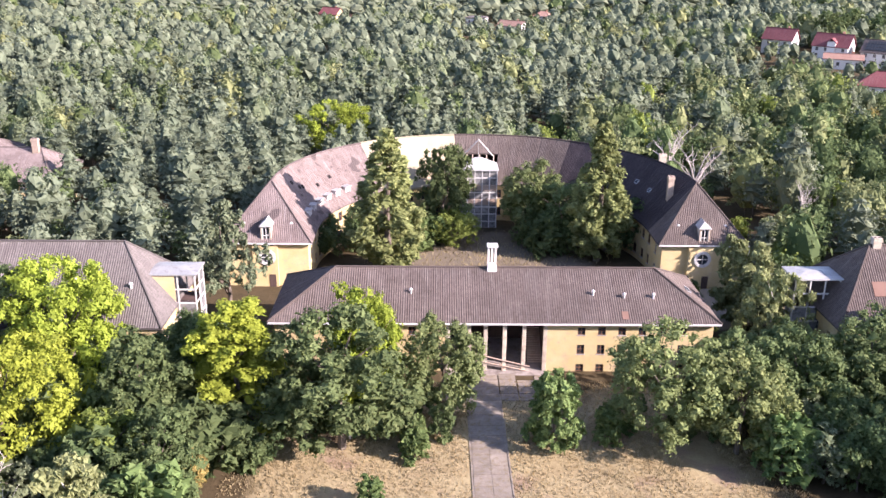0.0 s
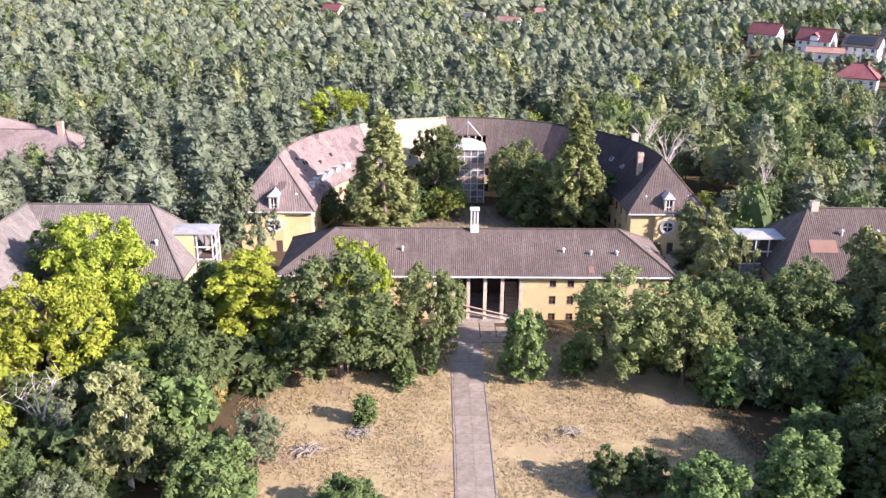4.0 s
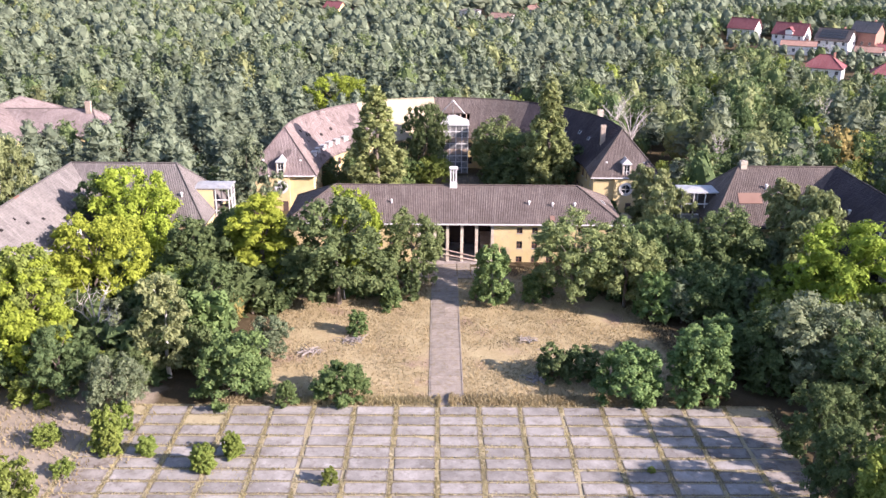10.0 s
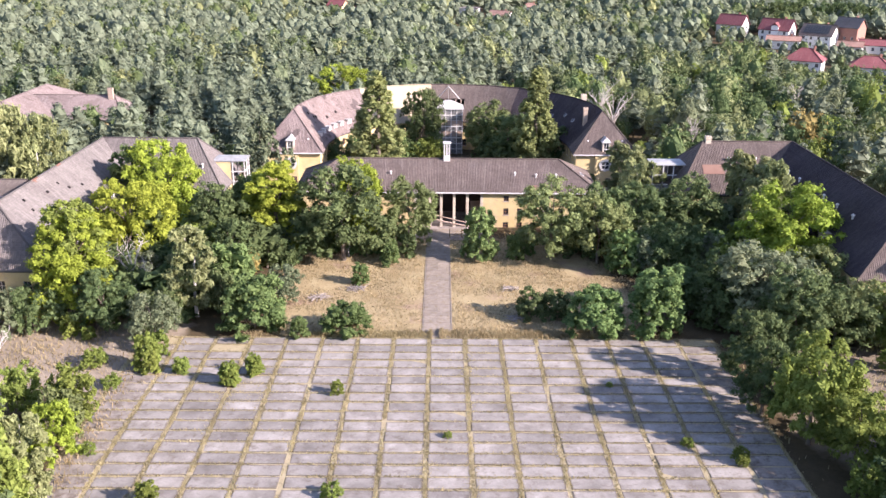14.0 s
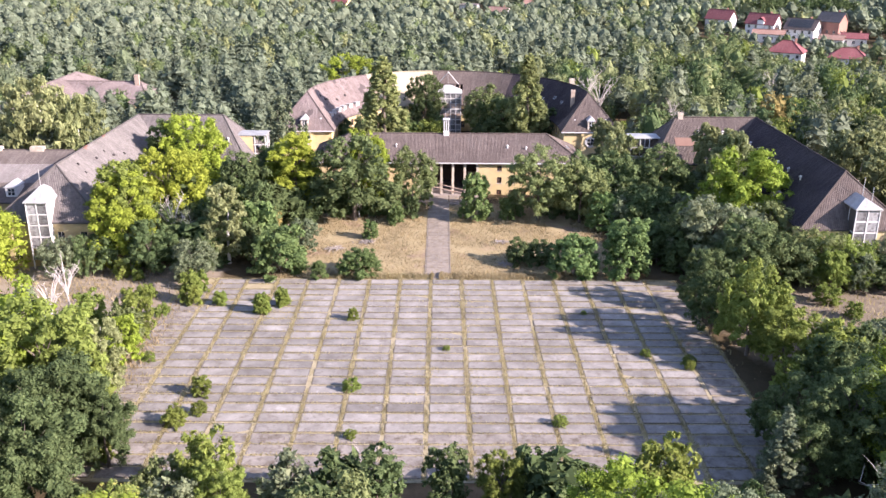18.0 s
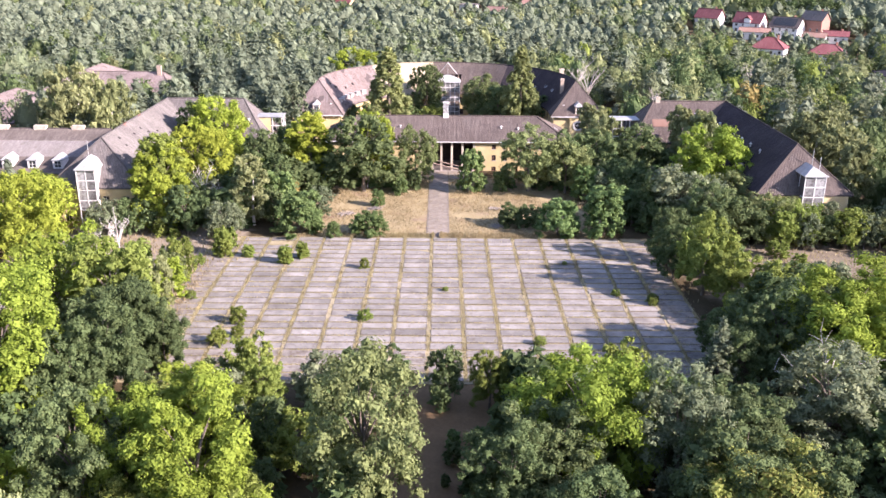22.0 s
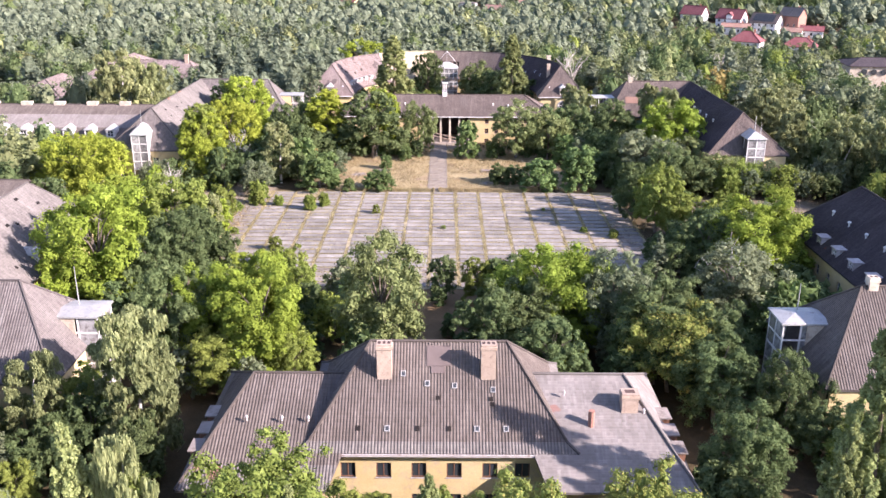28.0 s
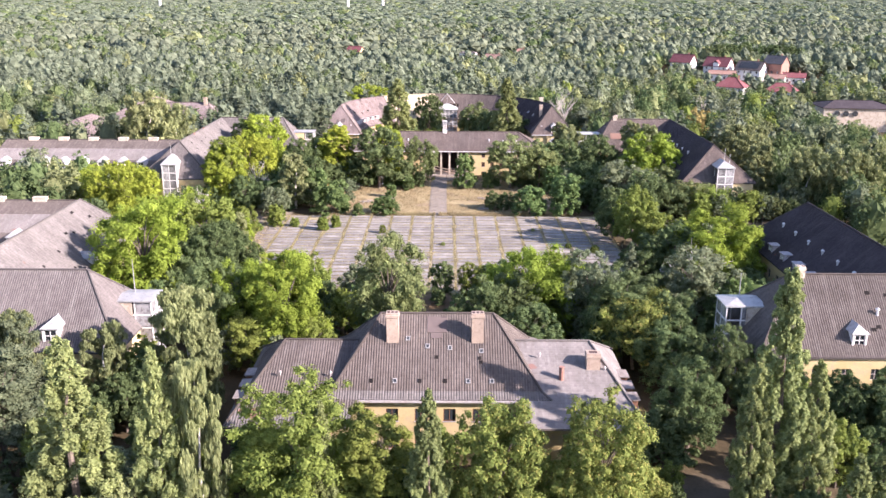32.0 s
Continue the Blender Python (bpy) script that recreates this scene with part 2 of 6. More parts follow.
def slab_material():
    """Old cast concrete: blotches, a worn pale middle and a ragged rim of dirt and painted edge shadow round each slab.
    """
    m = Mat("rimmed_slab_concrete", 0.95, 0, 0.25)
    co, own = m.coord("World"), m.coord("Object")
    fine = m.noise(co, 6, 4)
    base = m.mix(m.ramp(m.noise(co, 0.34, 5), (0.32, (0, 0, 0)), (0.68, (1, 1, 1))), (0.170, 0.155, 0.138), (0.305, 0.285, 0.260))
    base = m.mix(m.ramp(m.noise(co, 0.9, 6, 0.7), (0.52, (0, 0, 0)), (0.70, (0.8, 0.8, 0.8))), base, (0.13, 0.105, 0.082))
    base = m.mix(m.ramp(m.noise(co, 0.55, 5, 0.65), (0.60, (0, 0, 0)), (0.74, (0.8, 0.8, 0.8))), base, (0.385, 0.365, 0.34))
    sep = m.node("SeparateXYZ")
    m.link(own, sep.inputs[0])
    ex = m.maths("SUBTRACT", PX / 2 - 0.24, m.maths("ABSOLUTE", sep.outputs[0]))
    ey = m.maths("SUBTRACT", PY / 2 - 0.115, m.maths("ABSOLUTE", sep.outputs[1]))
    edge = m.maths("ADD", m.maths("MINIMUM", ex, ey), m.maths("MULTIPLY", m.maths("SUBTRACT", m.noise(co, 1.6, 5, 0.7), 0.5), 0.5))
    # rim colour: edge dirt plus the thin shadow of heaved slabs
    base = m.mix(m.ramp(edge, (0.02, (0.75, 0.75, 0.75)), (0.22, (0, 0, 0))), base, (0.115, 0.092, 0.062))
    base = m.mix(0.35, base, m.ramp(fine, (0.2, (0.35, 0.35, 0.35)), (0.8, (0.75, 0.75, 0.75))), "OVERLAY")
    v = m.maths("MULTIPLY_ADD", m.node("ObjectInfo").outputs["Random"], 0.36)
    v.node.inputs[2].default_value = 0.84
    hsv = m.node("HueSaturation")
    m.link(v, hsv.inputs["Value"])
    m.link(base, hsv.inputs["Color"])
    m.color(hsv.outputs[0])
    m.bump(fine, 0.4, 0.02)
    return m.m


PX, PY, SX, SY, ROWS, COLS = 4.7, 2.12, -38.7, -47.3, 25, 16
M_SLABTOP = slab_material()
M_STRAWBED = surface("straw_soil", (0.35, 0.295, 0.18), (0.43, 0.37, 0.235), (0.22, 0.18, 0.11), 0.5, 9, 0.98, 0.6, 0.6)
M_METAL = surface("dull_zinc_sheet", (0.36, 0.36, 0.355), (0.46, 0.455, 0.44), (0.26, 0.245, 0.23), 0.7, 8, 0.5, 0.1, 0.60, 0.2, spec=0.5)
# low albedo carries the gloom inside rooms, porch and flues
M_DARKROOM = surface("shade_dark_interior", (0.07, 0.05, 0.045), (0.11, 0.07, 0.06), (0.04, 0.03, 0.03), 0.5, 6, 0.95, 0.2)
# near-black colour stands for the unlit space under roof gaps
M_HOLE = surface("black_roof_void", (0.012, 0.010, 0.010), (0.02, 0.016, 0.015), (0.008, 0.007, 0.007), 0.5, 6, 0.95, 0.1)
M_WOOD = surface("grey_old_timber", (0.38, 0.28, 0.22), (0.46, 0.36, 0.30), (0.25, 0.18, 0.14), 1.5, 14, 0.85, 0.3)
M_BARK = surface("grey_brown_bark", (0.12, 0.095, 0.075), (0.18, 0.15, 0.12), (0.07, 0.055, 0.045), 2.0, 18, 0.95, 0.6)
M_GREYWOOD = surface("grey_brush_wood", (0.26, 0.225, 0.20), (0.34, 0.30, 0.27), (0.18, 0.15, 0.13), 1.8, 16, 0.9, 0.3)
M_BIRCHBARK = surface("white_birch_bark", (0.62, 0.58, 0.53), (0.52, 0.48, 0.44), (0.14, 0.12, 0.11), 2.4, 14, 0.8, 0.3, 0.66)
M_DEADWOOD = surface("bleached_dead_wood", (0.55, 0.50, 0.46), (0.42, 0.38, 0.35), (0.30, 0.27, 0.25), 1.8, 16, 0.85, 0.3)
M_GLASS = Mat("dusty_window_glass", 0.12, 0, 0.5)
M_GLASS.color((0.035, 0.04, 0.045))
M_GLASS = M_GLASS.m
# pale grey base colour holds the panes' reflection of the sky
M_STAIRGLASS = surface("sky_toned_stair_glass", (0.20, 0.20, 0.205), (0.30, 0.295, 0.29), (0.10, 0.09, 0.09), 0.8, 5, 0.25, 0.05, 0.55, isle=0.4, spec=0.5)
M_SKYLIGHT = Mat("roof_window_glass", 0.25, 0, 0.6)
M_SKYLIGHT.color((0.05, 0.055, 0.06))
M_SKYLIGHT = M_SKYLIGHT.m

LEAVES = {
    "oak": leaf("dark_green_leaves", (0.036, 0.056, 0.023), (0.082, 0.112, 0.044), (0.12, 0.14, 0.06)),
    "lime": leaf("bright_lime_leaves", (0.138, 0.172, 0.022), (0.190, 0.232, 0.032), (0.212, 0.252, 0.045)),
    "ash": leaf("yellow_green_leaves", (0.090, 0.123, 0.017), (0.144, 0.184, 0.027), (0.174, 0.207, 0.04)),
    "maple": leaf("fresh_green_leaves", (0.076, 0.102, 0.022), (0.142, 0.175, 0.040), (0.18, 0.205, 0.060)),
    "birch": leaf("pale_olive_birch_leaves", (0.088, 0.104, 0.045), (0.162, 0.180, 0.080), (0.21, 0.213, 0.105)),
    "olive": leaf("olive_green_leaves", (0.070, 0.088, 0.032), (0.125, 0.147, 0.058), (0.16, 0.175, 0.078)),
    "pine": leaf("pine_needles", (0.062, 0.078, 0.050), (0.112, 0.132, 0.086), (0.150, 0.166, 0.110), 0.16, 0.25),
    "spruce": leaf("grey_green_spruce_needles", (0.045, 0.06, 0.035), (0.11, 0.13, 0.075), (0.18, 0.18, 0.11), 0.06, 0.15),
    "poplar": leaf("poplar_leaves", (0.075, 0.095, 0.035), (0.16, 0.185, 0.072), (0.23, 0.24, 0.11)),
    "shrub": leaf("shrub_leaves", (0.045, 0.075, 0.026), (0.105, 0.15, 0.052), (0.17, 0.205, 0.08)),
    "silver": leaf("silvery_grey_green_leaves", (0.058, 0.075, 0.042), (0.125, 0.148, 0.082), (0.19, 0.20, 0.12)),
    "autumn": leaf("yellow_brown_autumn_leaves", (0.13, 0.11, 0.035), (0.25, 0.20, 0.07), (0.30, 0.22, 0.09)),
    "chestnut": leaf("browning_chestnut_leaves", (0.06, 0.09, 0.02), (0.16, 0.19, 0.05), (0.28, 0.18, 0.06)),
}
M_STRAW = leaf("dry_straw", (0.33, 0.265, 0.145), (0.42, 0.35, 0.205), (0.48, 0.415, 0.265), 0.2, 0.5, 1.0)
M_WEED = leaf("joint_weeds", (0.34, 0.29, 0.16), (0.46, 0.395, 0.235), (0.54, 0.47, 0.31), 0.2, 0.5, 1.0)

# ---- building helpers ----
def thing(name, at, label, category, group="", rot=0.0):
    """An empty at the base of a thing, to which its parts belong."""
    ob = new(name)
    ob.empty_display_size = 0.3
    ob.matrix_world = pose(*at, 0, 0, rot)
    return tagged(ob, label, category, group)


def part(name, bm, material, parent=None, label="", kind=""):
    """Links a bmesh (or a mesh) as one mesh object under a thing or a part."""
    if isinstance(bm, bmesh.types.BMesh):
        me = bpy.data.meshes.new(name)
        bm.normal_update()
        bm.to_mesh(me)
        bm.free()
    else:
        me = bm
    if material and not me.materials:
        me.materials.append(material)
    ob = new(name, me)
    if parent:
        ob.parent = parent
    return tagged(ob, label, kind=kind)


def box(bm, x0, x1, y0, y1, z0, z1, m=None):
    vs = [bm.verts.new((x, y, z)) for z in (z0, z1) for x, y in ((x0, y0), (x1, y0), (x1, y1), (x0, y1))]
    if m is not None:
        for v in vs:
            v.co = m @ v.co
    for f in ((3, 2, 1, 0), (4, 5, 6, 7), (0, 1, 5, 4), (1, 2, 6, 5), (2, 3, 7, 6), (3, 0, 4, 7)):
        bm.faces.new([vs[i] for i in f])
    return vs


def boxed(*args, m=None, bevel=0.0):
    bm = bmesh.new()
    box(bm, *args, m)
    if bevel:
        bmesh.ops.bevel(bm, geom=bm.edges[:], offset=bevel, segments=1, affect="EDGES")
    return bm


def tube(bm, pts, radii, sides=6, cap=True):
    """A tapered tube through points."""
    rings = []
    for i, (p, r) in enumerate(zip(pts, radii)):
        p = Vector(p)
        d = (Vector(pts[min(i + 1, len(pts) - 1)]) - Vector(pts[max(i - 1, 0)])).normalized()
        a = d.orthogonal().normalized()
        b = d.cross(a)
        rings.append([bm.verts.new(p + r * (math.cos(k * 2 * math.pi / sides) * a + math.sin(k * 2 * math.pi / sides) * b)) for k in range(sides)])
    for r0, r1 in zip(rings, rings[1:]):
        for k in range(sides):
            bm.faces.new((r0[k], r0[(k + 1) % sides], r1[(k + 1) % sides], r1[k]))
    if cap:
        bm.faces.new(rings[0][::-1])
        bm.faces.new(rings[-1])
    return bm


def roof_axes(poly):
    """Along the eave and up the slope for a roof plane."""
    n = Vector((0, 0, 0))
    for i in range(len(poly)):
        n += poly[i].cross(poly[(i + 1) % len(poly)])
    n.normalize()
    if n.z < 0:
        n = -n
    u = Vector((0, 0, 1)).cross(n)
    u = u.normalized() if u.length > 1e-4 else Vector((1, 0, 0))
    return u, n.cross(u), n


def roof_slab(polys, thick=0.22):
    """A roof of planes with thickness; UV runs in metres along and up each plane."""
    bm = bmesh.new()
    uv = bm.loops.layers.uv.new("UVMap")
    edges = {}
    polys = [[Vector(p) for p in poly] for poly in polys]
    for poly in polys:
        u, v, n = roof_axes(poly)
        f = bm.faces.new([bm.verts.new(p) for p in poly])
        f.normal_update()
        if f.normal.z < 0:
            f.normal_flip()
        g = bm.faces.new([bm.verts.new(p - Vector((0, 0, thick))) for p in poly])
        g.normal_update()
        if g.normal.z > 0:
            g.normal_flip()
        for face in (f, g):
            for lo in face.loops:
                lo[uv].uv = (lo.vert.co.dot(u), lo.vert.co.dot(v))
        for i in range(len(poly)):
            a, b = poly[i], poly[(i + 1) % len(poly)]
            key = tuple(sorted((tuple(round(c, 2) for c in a), tuple(round(c, 2) for c in b))))
            edges[key] = None if key in edges else (a, b)
    for e in edges.values():
        if e:
            a, b = e
            d = Vector((0, 0, thick))
            bm.faces.new([bm.verts.new(p) for p in (a, b, b - d, a - d)])
    return bm


def roof_ribs(polys, pitch=0.29, high=0.055, gaps=()):
    """Rows of rounded roof tiles running up each plane, as one mesh."""
    bm = bmesh.new()
    uvl = bm.loops.layers.uv.new("UVMap")
    for poly in polys:
        poly = [Vector(p) for p in poly]
        u, v, n = roof_axes(poly)
        us = [p.dot(u) for p in poly]
        c = math.ceil(min(us) / pitch) * pitch
        while c < max(us) - pitch * 0.5:
            mid = c + pitch * 0.5
            vs = []
            for i in range(len(poly)):
                a, b = poly[i], poly[(i + 1) % len(poly)]
                ua, ub = a.dot(u), b.dot(u)
                if (ua - mid) * (ub - mid) < 0:
                    vs.append((a + (b - a) * (mid - ua) / (ub - ua)).dot(v))
            if len(vs) >= 2 and max(vs) - min(vs) > 0.3:
                lo, hi, off = min(vs), max(vs), poly[0].dot(n)
                row = []
                for vv in (lo, hi):
                    row.append([bm.verts.new(u * (mid + du) + v * vv + n * (off + dn)) for du, dn in ((-0.31 * pitch, 0.0), (-0.16 * pitch, high), (0.16 * pitch, high), (0.31 * pitch, 0.0))])
                for k in range(3):
                    f = bm.faces.new((row[0][k], row[0][k + 1], row[1][k + 1], row[1][k]))
                    for lp in f.loops:
                        lp[uvl].uv = (lp.vert.co.dot(u), lp.vert.co.dot(v))
                bm.faces.new(row[0][::-1])
            c += pitch
    return bm


def ridge_caps(bm_lines, r=0.16):
    """Half-round ridge and hip tiles along lines, as short overlapping pieces."""
    bm = bmesh.new()
    for a, b in bm_lines:
        a, b = Vector(a), Vector(b)
        n = max(1, int((b - a).length / 0.8))
        for i in range(n):
            p, q = a.lerp(b, i / n), a.lerp(b, (i + 1.06) / n)
            tube(bm, [p + Vector((0, 0, 0.03)), q + Vector((0, 0, 0.05))], [r, r * 0.9], 6)
    return bm


def hip_polys(L, W, eave, ridge, hip0, hip1, over=0.6):
    """Planes of a hipped (or, with no hip, gabled) roof over L by W, lying along x and centred."""
    a, b = L / 2 + over, W / 2 + over
    drop = (ridge - eave) * over / (W / 2)
    ze = eave - drop
    r0, r1 = (-a + (hip0 + over if hip0 else 0), 0, ridge), (a - (hip1 + over if hip1 else 0), 0, ridge)
    c = [(-a, -b, ze), (a, -b, ze), (a, b, ze), (-a, b, ze)]
    polys = [[c[0], c[1], r1, r0], [c[2], c[3], r0, r1]]
    lines = [(r0, r1)]
    if hip0:
        polys.append([c[3], c[0], r0])
        lines += [(c[0], r0), (c[3], r0)]
    if hip1:
        polys.append([c[1], c[2], r1])
        lines += [(c[1], r1), (c[2], r1)]
    return polys, lines


def put_roof(parent, polys, lines, mat, label="", m=None, ribs=True, name="roof"):
    if m is not None:
        polys = [[m @ Vector(p) for p in poly] for poly in polys]
        lines = [(m @ Vector(a), m @ Vector(b)) for a, b in lines]
    r = part(name, roof_slab(polys), mat, parent, label)
    if ribs:
        part("roof_tiles", roof_ribs(polys), mat, r, "rows of rounded clay tiles", "stuff")
    if lines:
        part("ridge_tiles", ridge_caps(lines), mat, r, "half-round ridge tiles", "stuff")
    return r


def frame_grid(w, h, depth, cross, t, m):
    """A frame with its bars in one piece: every cell of a grid but the panes is solid."""
    def cuts(size, n):
        out = [-size / 2, -size / 2 + t]
        for i in range(n):
            c = -size / 2 + size * (i + 1) / (n + 1)
            out += [c - t * 0.45, c + t * 0.45]
        return out + [size / 2 - t, size / 2]
    xs, zs = cuts(w, cross[0]), cuts(h, cross[1])
    bm = bmesh.new()
    for i in range(len(xs) - 1):
        for j in range(len(zs) - 1):
            if i % 2 == 0 or j % 2 == 0:
                box(bm, xs[i], xs[i + 1], depth, depth + 0.08, zs[j], zs[j + 1], m)
    bmesh.ops.remove_doubles(bm, verts=bm.verts[:], dist=0.0005)
    return bm


def window_part(parent, m, w, h, frame_mat, cross=(1, 1), depth=0.12, sill=True, boarded=None):
    """A window in its opening: frame with bars, a pane behind it and a sill. m: centre of the outer face, y inward."""
    t = 0.08
    bm = frame_grid(w, h, depth, cross, t, m)
    win = part("window", bm, frame_mat, parent)
    part("pane", boxed(-w / 2 + t, w / 2 - t, depth + 0.035, depth + 0.05, -h / 2 + t, h / 2 - t, m=m), boarded or M_GLASS, win)
    if sill:
        part("window_sill", boxed(-w / 2 - 0.08, w / 2 + 0.08, -0.07, depth, -h / 2 - 0.08, -h / 2, m=m), M_FRAME, win)
    return win


def wall_with(parent, p0, p1, z0, z1, openings, mat, thick=0.4, name="wall", frames=True, frame_mat=None, cross=(1, 1), label="", gap=()):
    """A wall from p0 to p1 (outer face on its right-hand side), with openings (centre along it, width, bottom, top)."""
    p0, p1 = Vector((*p0, 0)), Vector((*p1, 0))
    d = (p1 - p0)
    length = d.length
    d.normalize()
    m = Matrix.Translation(p0) @ Matrix(((d.x, -d.y, 0, 0), (d.y, d.x, 0, 0), (0, 0, 1, 0), (0, 0, 0, 1)))
    bm = bmesh.new()
    xs = sorted({0.0, length, *[round(s + k * w / 2, 3) for s, w, *_ in openings for k in (-1, 1)]})
    zs = sorted({z0, z1, *[z for o in openings for z in o[2:4] if z0 < z < z1]})
    for a, b in zip(xs, xs[1:]):
        for lo, hi in zip(zs, zs[1:]):
            mid, zm = (a + b) / 2, (lo + hi) / 2
            if b - a > 1e-4 and not any(abs(o[0] - mid) < o[1] / 2 and o[2] < zm < o[3] for o in openings):
                box(bm, a, b, 0, thick, lo, hi, m)
    bmesh.ops.remove_doubles(bm, verts=bm.verts[:], dist=0.0005)
    w = part(name, bm, mat, parent, label)
    if frames:
        for i, (s, wd, lo, hi) in enumerate(openings):
            if hi - lo > 3 or i in gap:
                continue
            window_part(parent, m @ pose(s, 0, (lo + hi) / 2), wd, hi - lo, frame_mat or M_FRAME, cross)
    return w


def rows_of(length, pitch, width, levels, margin=1.6):
    n = max(1, int((length - 2 * margin) / pitch) + 1)
    start = (length - (n - 1) * pitch) / 2
    return [(start + i * pitch, width, lo, hi) for i in range(n) for lo, hi in levels]


LEVELS = ((1.0, 2.5), (4.3, 5.8))


def house(name, label, at, rot, L, W, eave, ridge, hip0, hip1, roof_mat, wall_mat=None, sides="SENW", levels=LEVELS, pitch=3.4, win_w=1.15, ribs=True, frame_mat=None, category="building", group="", over=0.6, parent=None, roof_label="", wall_label=""):
    """A long house with walls, windows and a hipped roof; sides that need windows are named as seen in its own frame."""
    h = parent or thing(name, (0, 0, 0), label, category, group)
    m = pose(at[0], at[1], 0, 0, 0, rot)
    corners = {"S": ((-L / 2, -W / 2), (L / 2, -W / 2)), "E": ((L / 2, -W / 2), (L / 2, W / 2)), "N": ((L / 2, W / 2), (-L / 2, W / 2)), "W": ((-L / 2, W / 2), (-L / 2, -W / 2))}
    for side, (a, b) in corners.items():
        if side not in sides.upper():
            continue
        length = (Vector(b) - Vector(a)).length
        inset = 0.4 if side in "EW" else 0.0
        a2, b2 = Vector((*a, 0)), Vector((*b, 0))
        dd = (b2 - a2).normalized() * inset
        a2, b2 = m @ (a2 + dd), m @ (b2 - dd)
        ops = rows_of(length - 2 * inset, pitch, win_w, levels) if side in sides else []
        wall_with(h, a2.xy, b2.xy, -0.3, eave, ops, wall_mat or M_YELLOW, label=wall_label, frame_mat=frame_mat)
    polys, lines = hip_polys(L, W, eave + 0.25, ridge, hip0, hip1, over)
    put_roof(h, polys, lines, roof_mat, roof_label, m, ribs)
    return h, m


def vent_pipe(parent, at, h=0.7, white=True, r=0.13):
    bm = bmesh.new()
    tube(bm, [at, Vector(at) + Vector((0, 0, h))], [r, r], 8)
    tube(bm, [Vector(at) + Vector((0, 0, h)), Vector(at) + Vector((0, 0, h + 0.12)), Vector(at) + Vector((0, 0, h + 0.3))], [r * 1.8, r * 1.7, 0.04], 8)
    return part("roof_vent", bm, M_FRAME if r < 0.1 else M_WHITE if white else M_METAL, parent)


def roof_window(parent, centre, along, up, normal, w=0.75, h=0.85, open_hole=False):
    """A small roof light: raised frame with a pane, or a black plate for the unlit hole where the light is gone."""
    m = Matrix((along.to_4d(), up.to_4d(), normal.to_4d(), (0, 0, 0, 1))).transposed()
    m = Matrix.Translation(centre) @ Matrix([[along.x, up.x, normal.x, 0], [along.y, up.y, normal.y, 0], [along.z, up.z, normal.z, 0], [0, 0, 0, 1]])
    if open_hole:
        return part("roof_hole", boxed(-w * 0.45, w * 0.45, -h * 0.4, h * 0.45, -0.05, 0.085, m=m), M_HOLE, parent, "black plate for the unlit hole of a lost roof light")
    bm = bmesh.new()
    t = 0.07
    for x0, x1, y0, y1 in ((-w / 2, w / 2, -h / 2, -h / 2 + t), (-w / 2, w / 2, h / 2 - t, h / 2), (-w / 2, -w / 2 + t, -h / 2 + t, h / 2 - t), (w / 2 - t, w / 2, -h / 2 + t, h / 2 - t)):
        box(bm, x0, x1, y0, y1, -0.1, 0.14, m)
    rw = part("roof_light", bm, M_METAL, parent)
    part("pane", boxed(-w / 2 + t, w / 2 - t, -h / 2 + t, h / 2 - t, 0.08, 0.1, m=m), M_SKYLIGHT, rw)
    return rw


def on_plane(poly, a, b):
    """A place on a four-cornered roof plane (eave start, eave end, ridge end, ridge start), with its axes."""
    p = [Vector(q) for q in poly]
    low, high = p[0].lerp(p[1], a), p[3].lerp(p[2], a)
    return low.lerp(high, b), *roof_axes(p)


def chimney(parent, x, y, z0, z1, w=1.3, d=0.9, mat=None, flues=3, rot=0.0, cap=None):
    """A brick stack with a corbelled head and dark plates for its unlit flues."""
    m = pose(x, y, 0, 0, 0, rot)
    bm = bmesh.new()
    prof = [(z0, 0.0), (z1 - 0.55, 0.0), (z1 - 0.5, 0.08), (z1 - 0.22, 0.08), (z1 - 0.2, 0.03), (z1, 0.03)]
    rings = [[bm.verts.new(m @ Vector((sx * (w / 2 + o), sy * (d / 2 + o), z))) for sx, sy in ((-1, -1), (1, -1), (1, 1), (-1, 1))] for z, o in prof]
    for p, q in zip(rings, rings[1:]):
        for i in range(4):
            bm.faces.new((p[i], p[(i + 1) % 4], q[(i + 1) % 4], q[i]))
    bm.faces.new(rings[-1])
    bm.faces.new(rings[0][::-1])
    c = part("chimney", bm, mat or M_BRICK, parent)
    for i in range(flues):
        x0 = -w / 2 + w * (i + 0.5) / flues
        # solid plate, coloured dark like the shade in a flue
        part("flue", boxed(x0 - w / flues * 0.3, x0 + w / flues * 0.3, -d / 4, d / 4, z1 - 0.05, z1 + 0.02, m=m), M_DARKROOM, c)
    return c


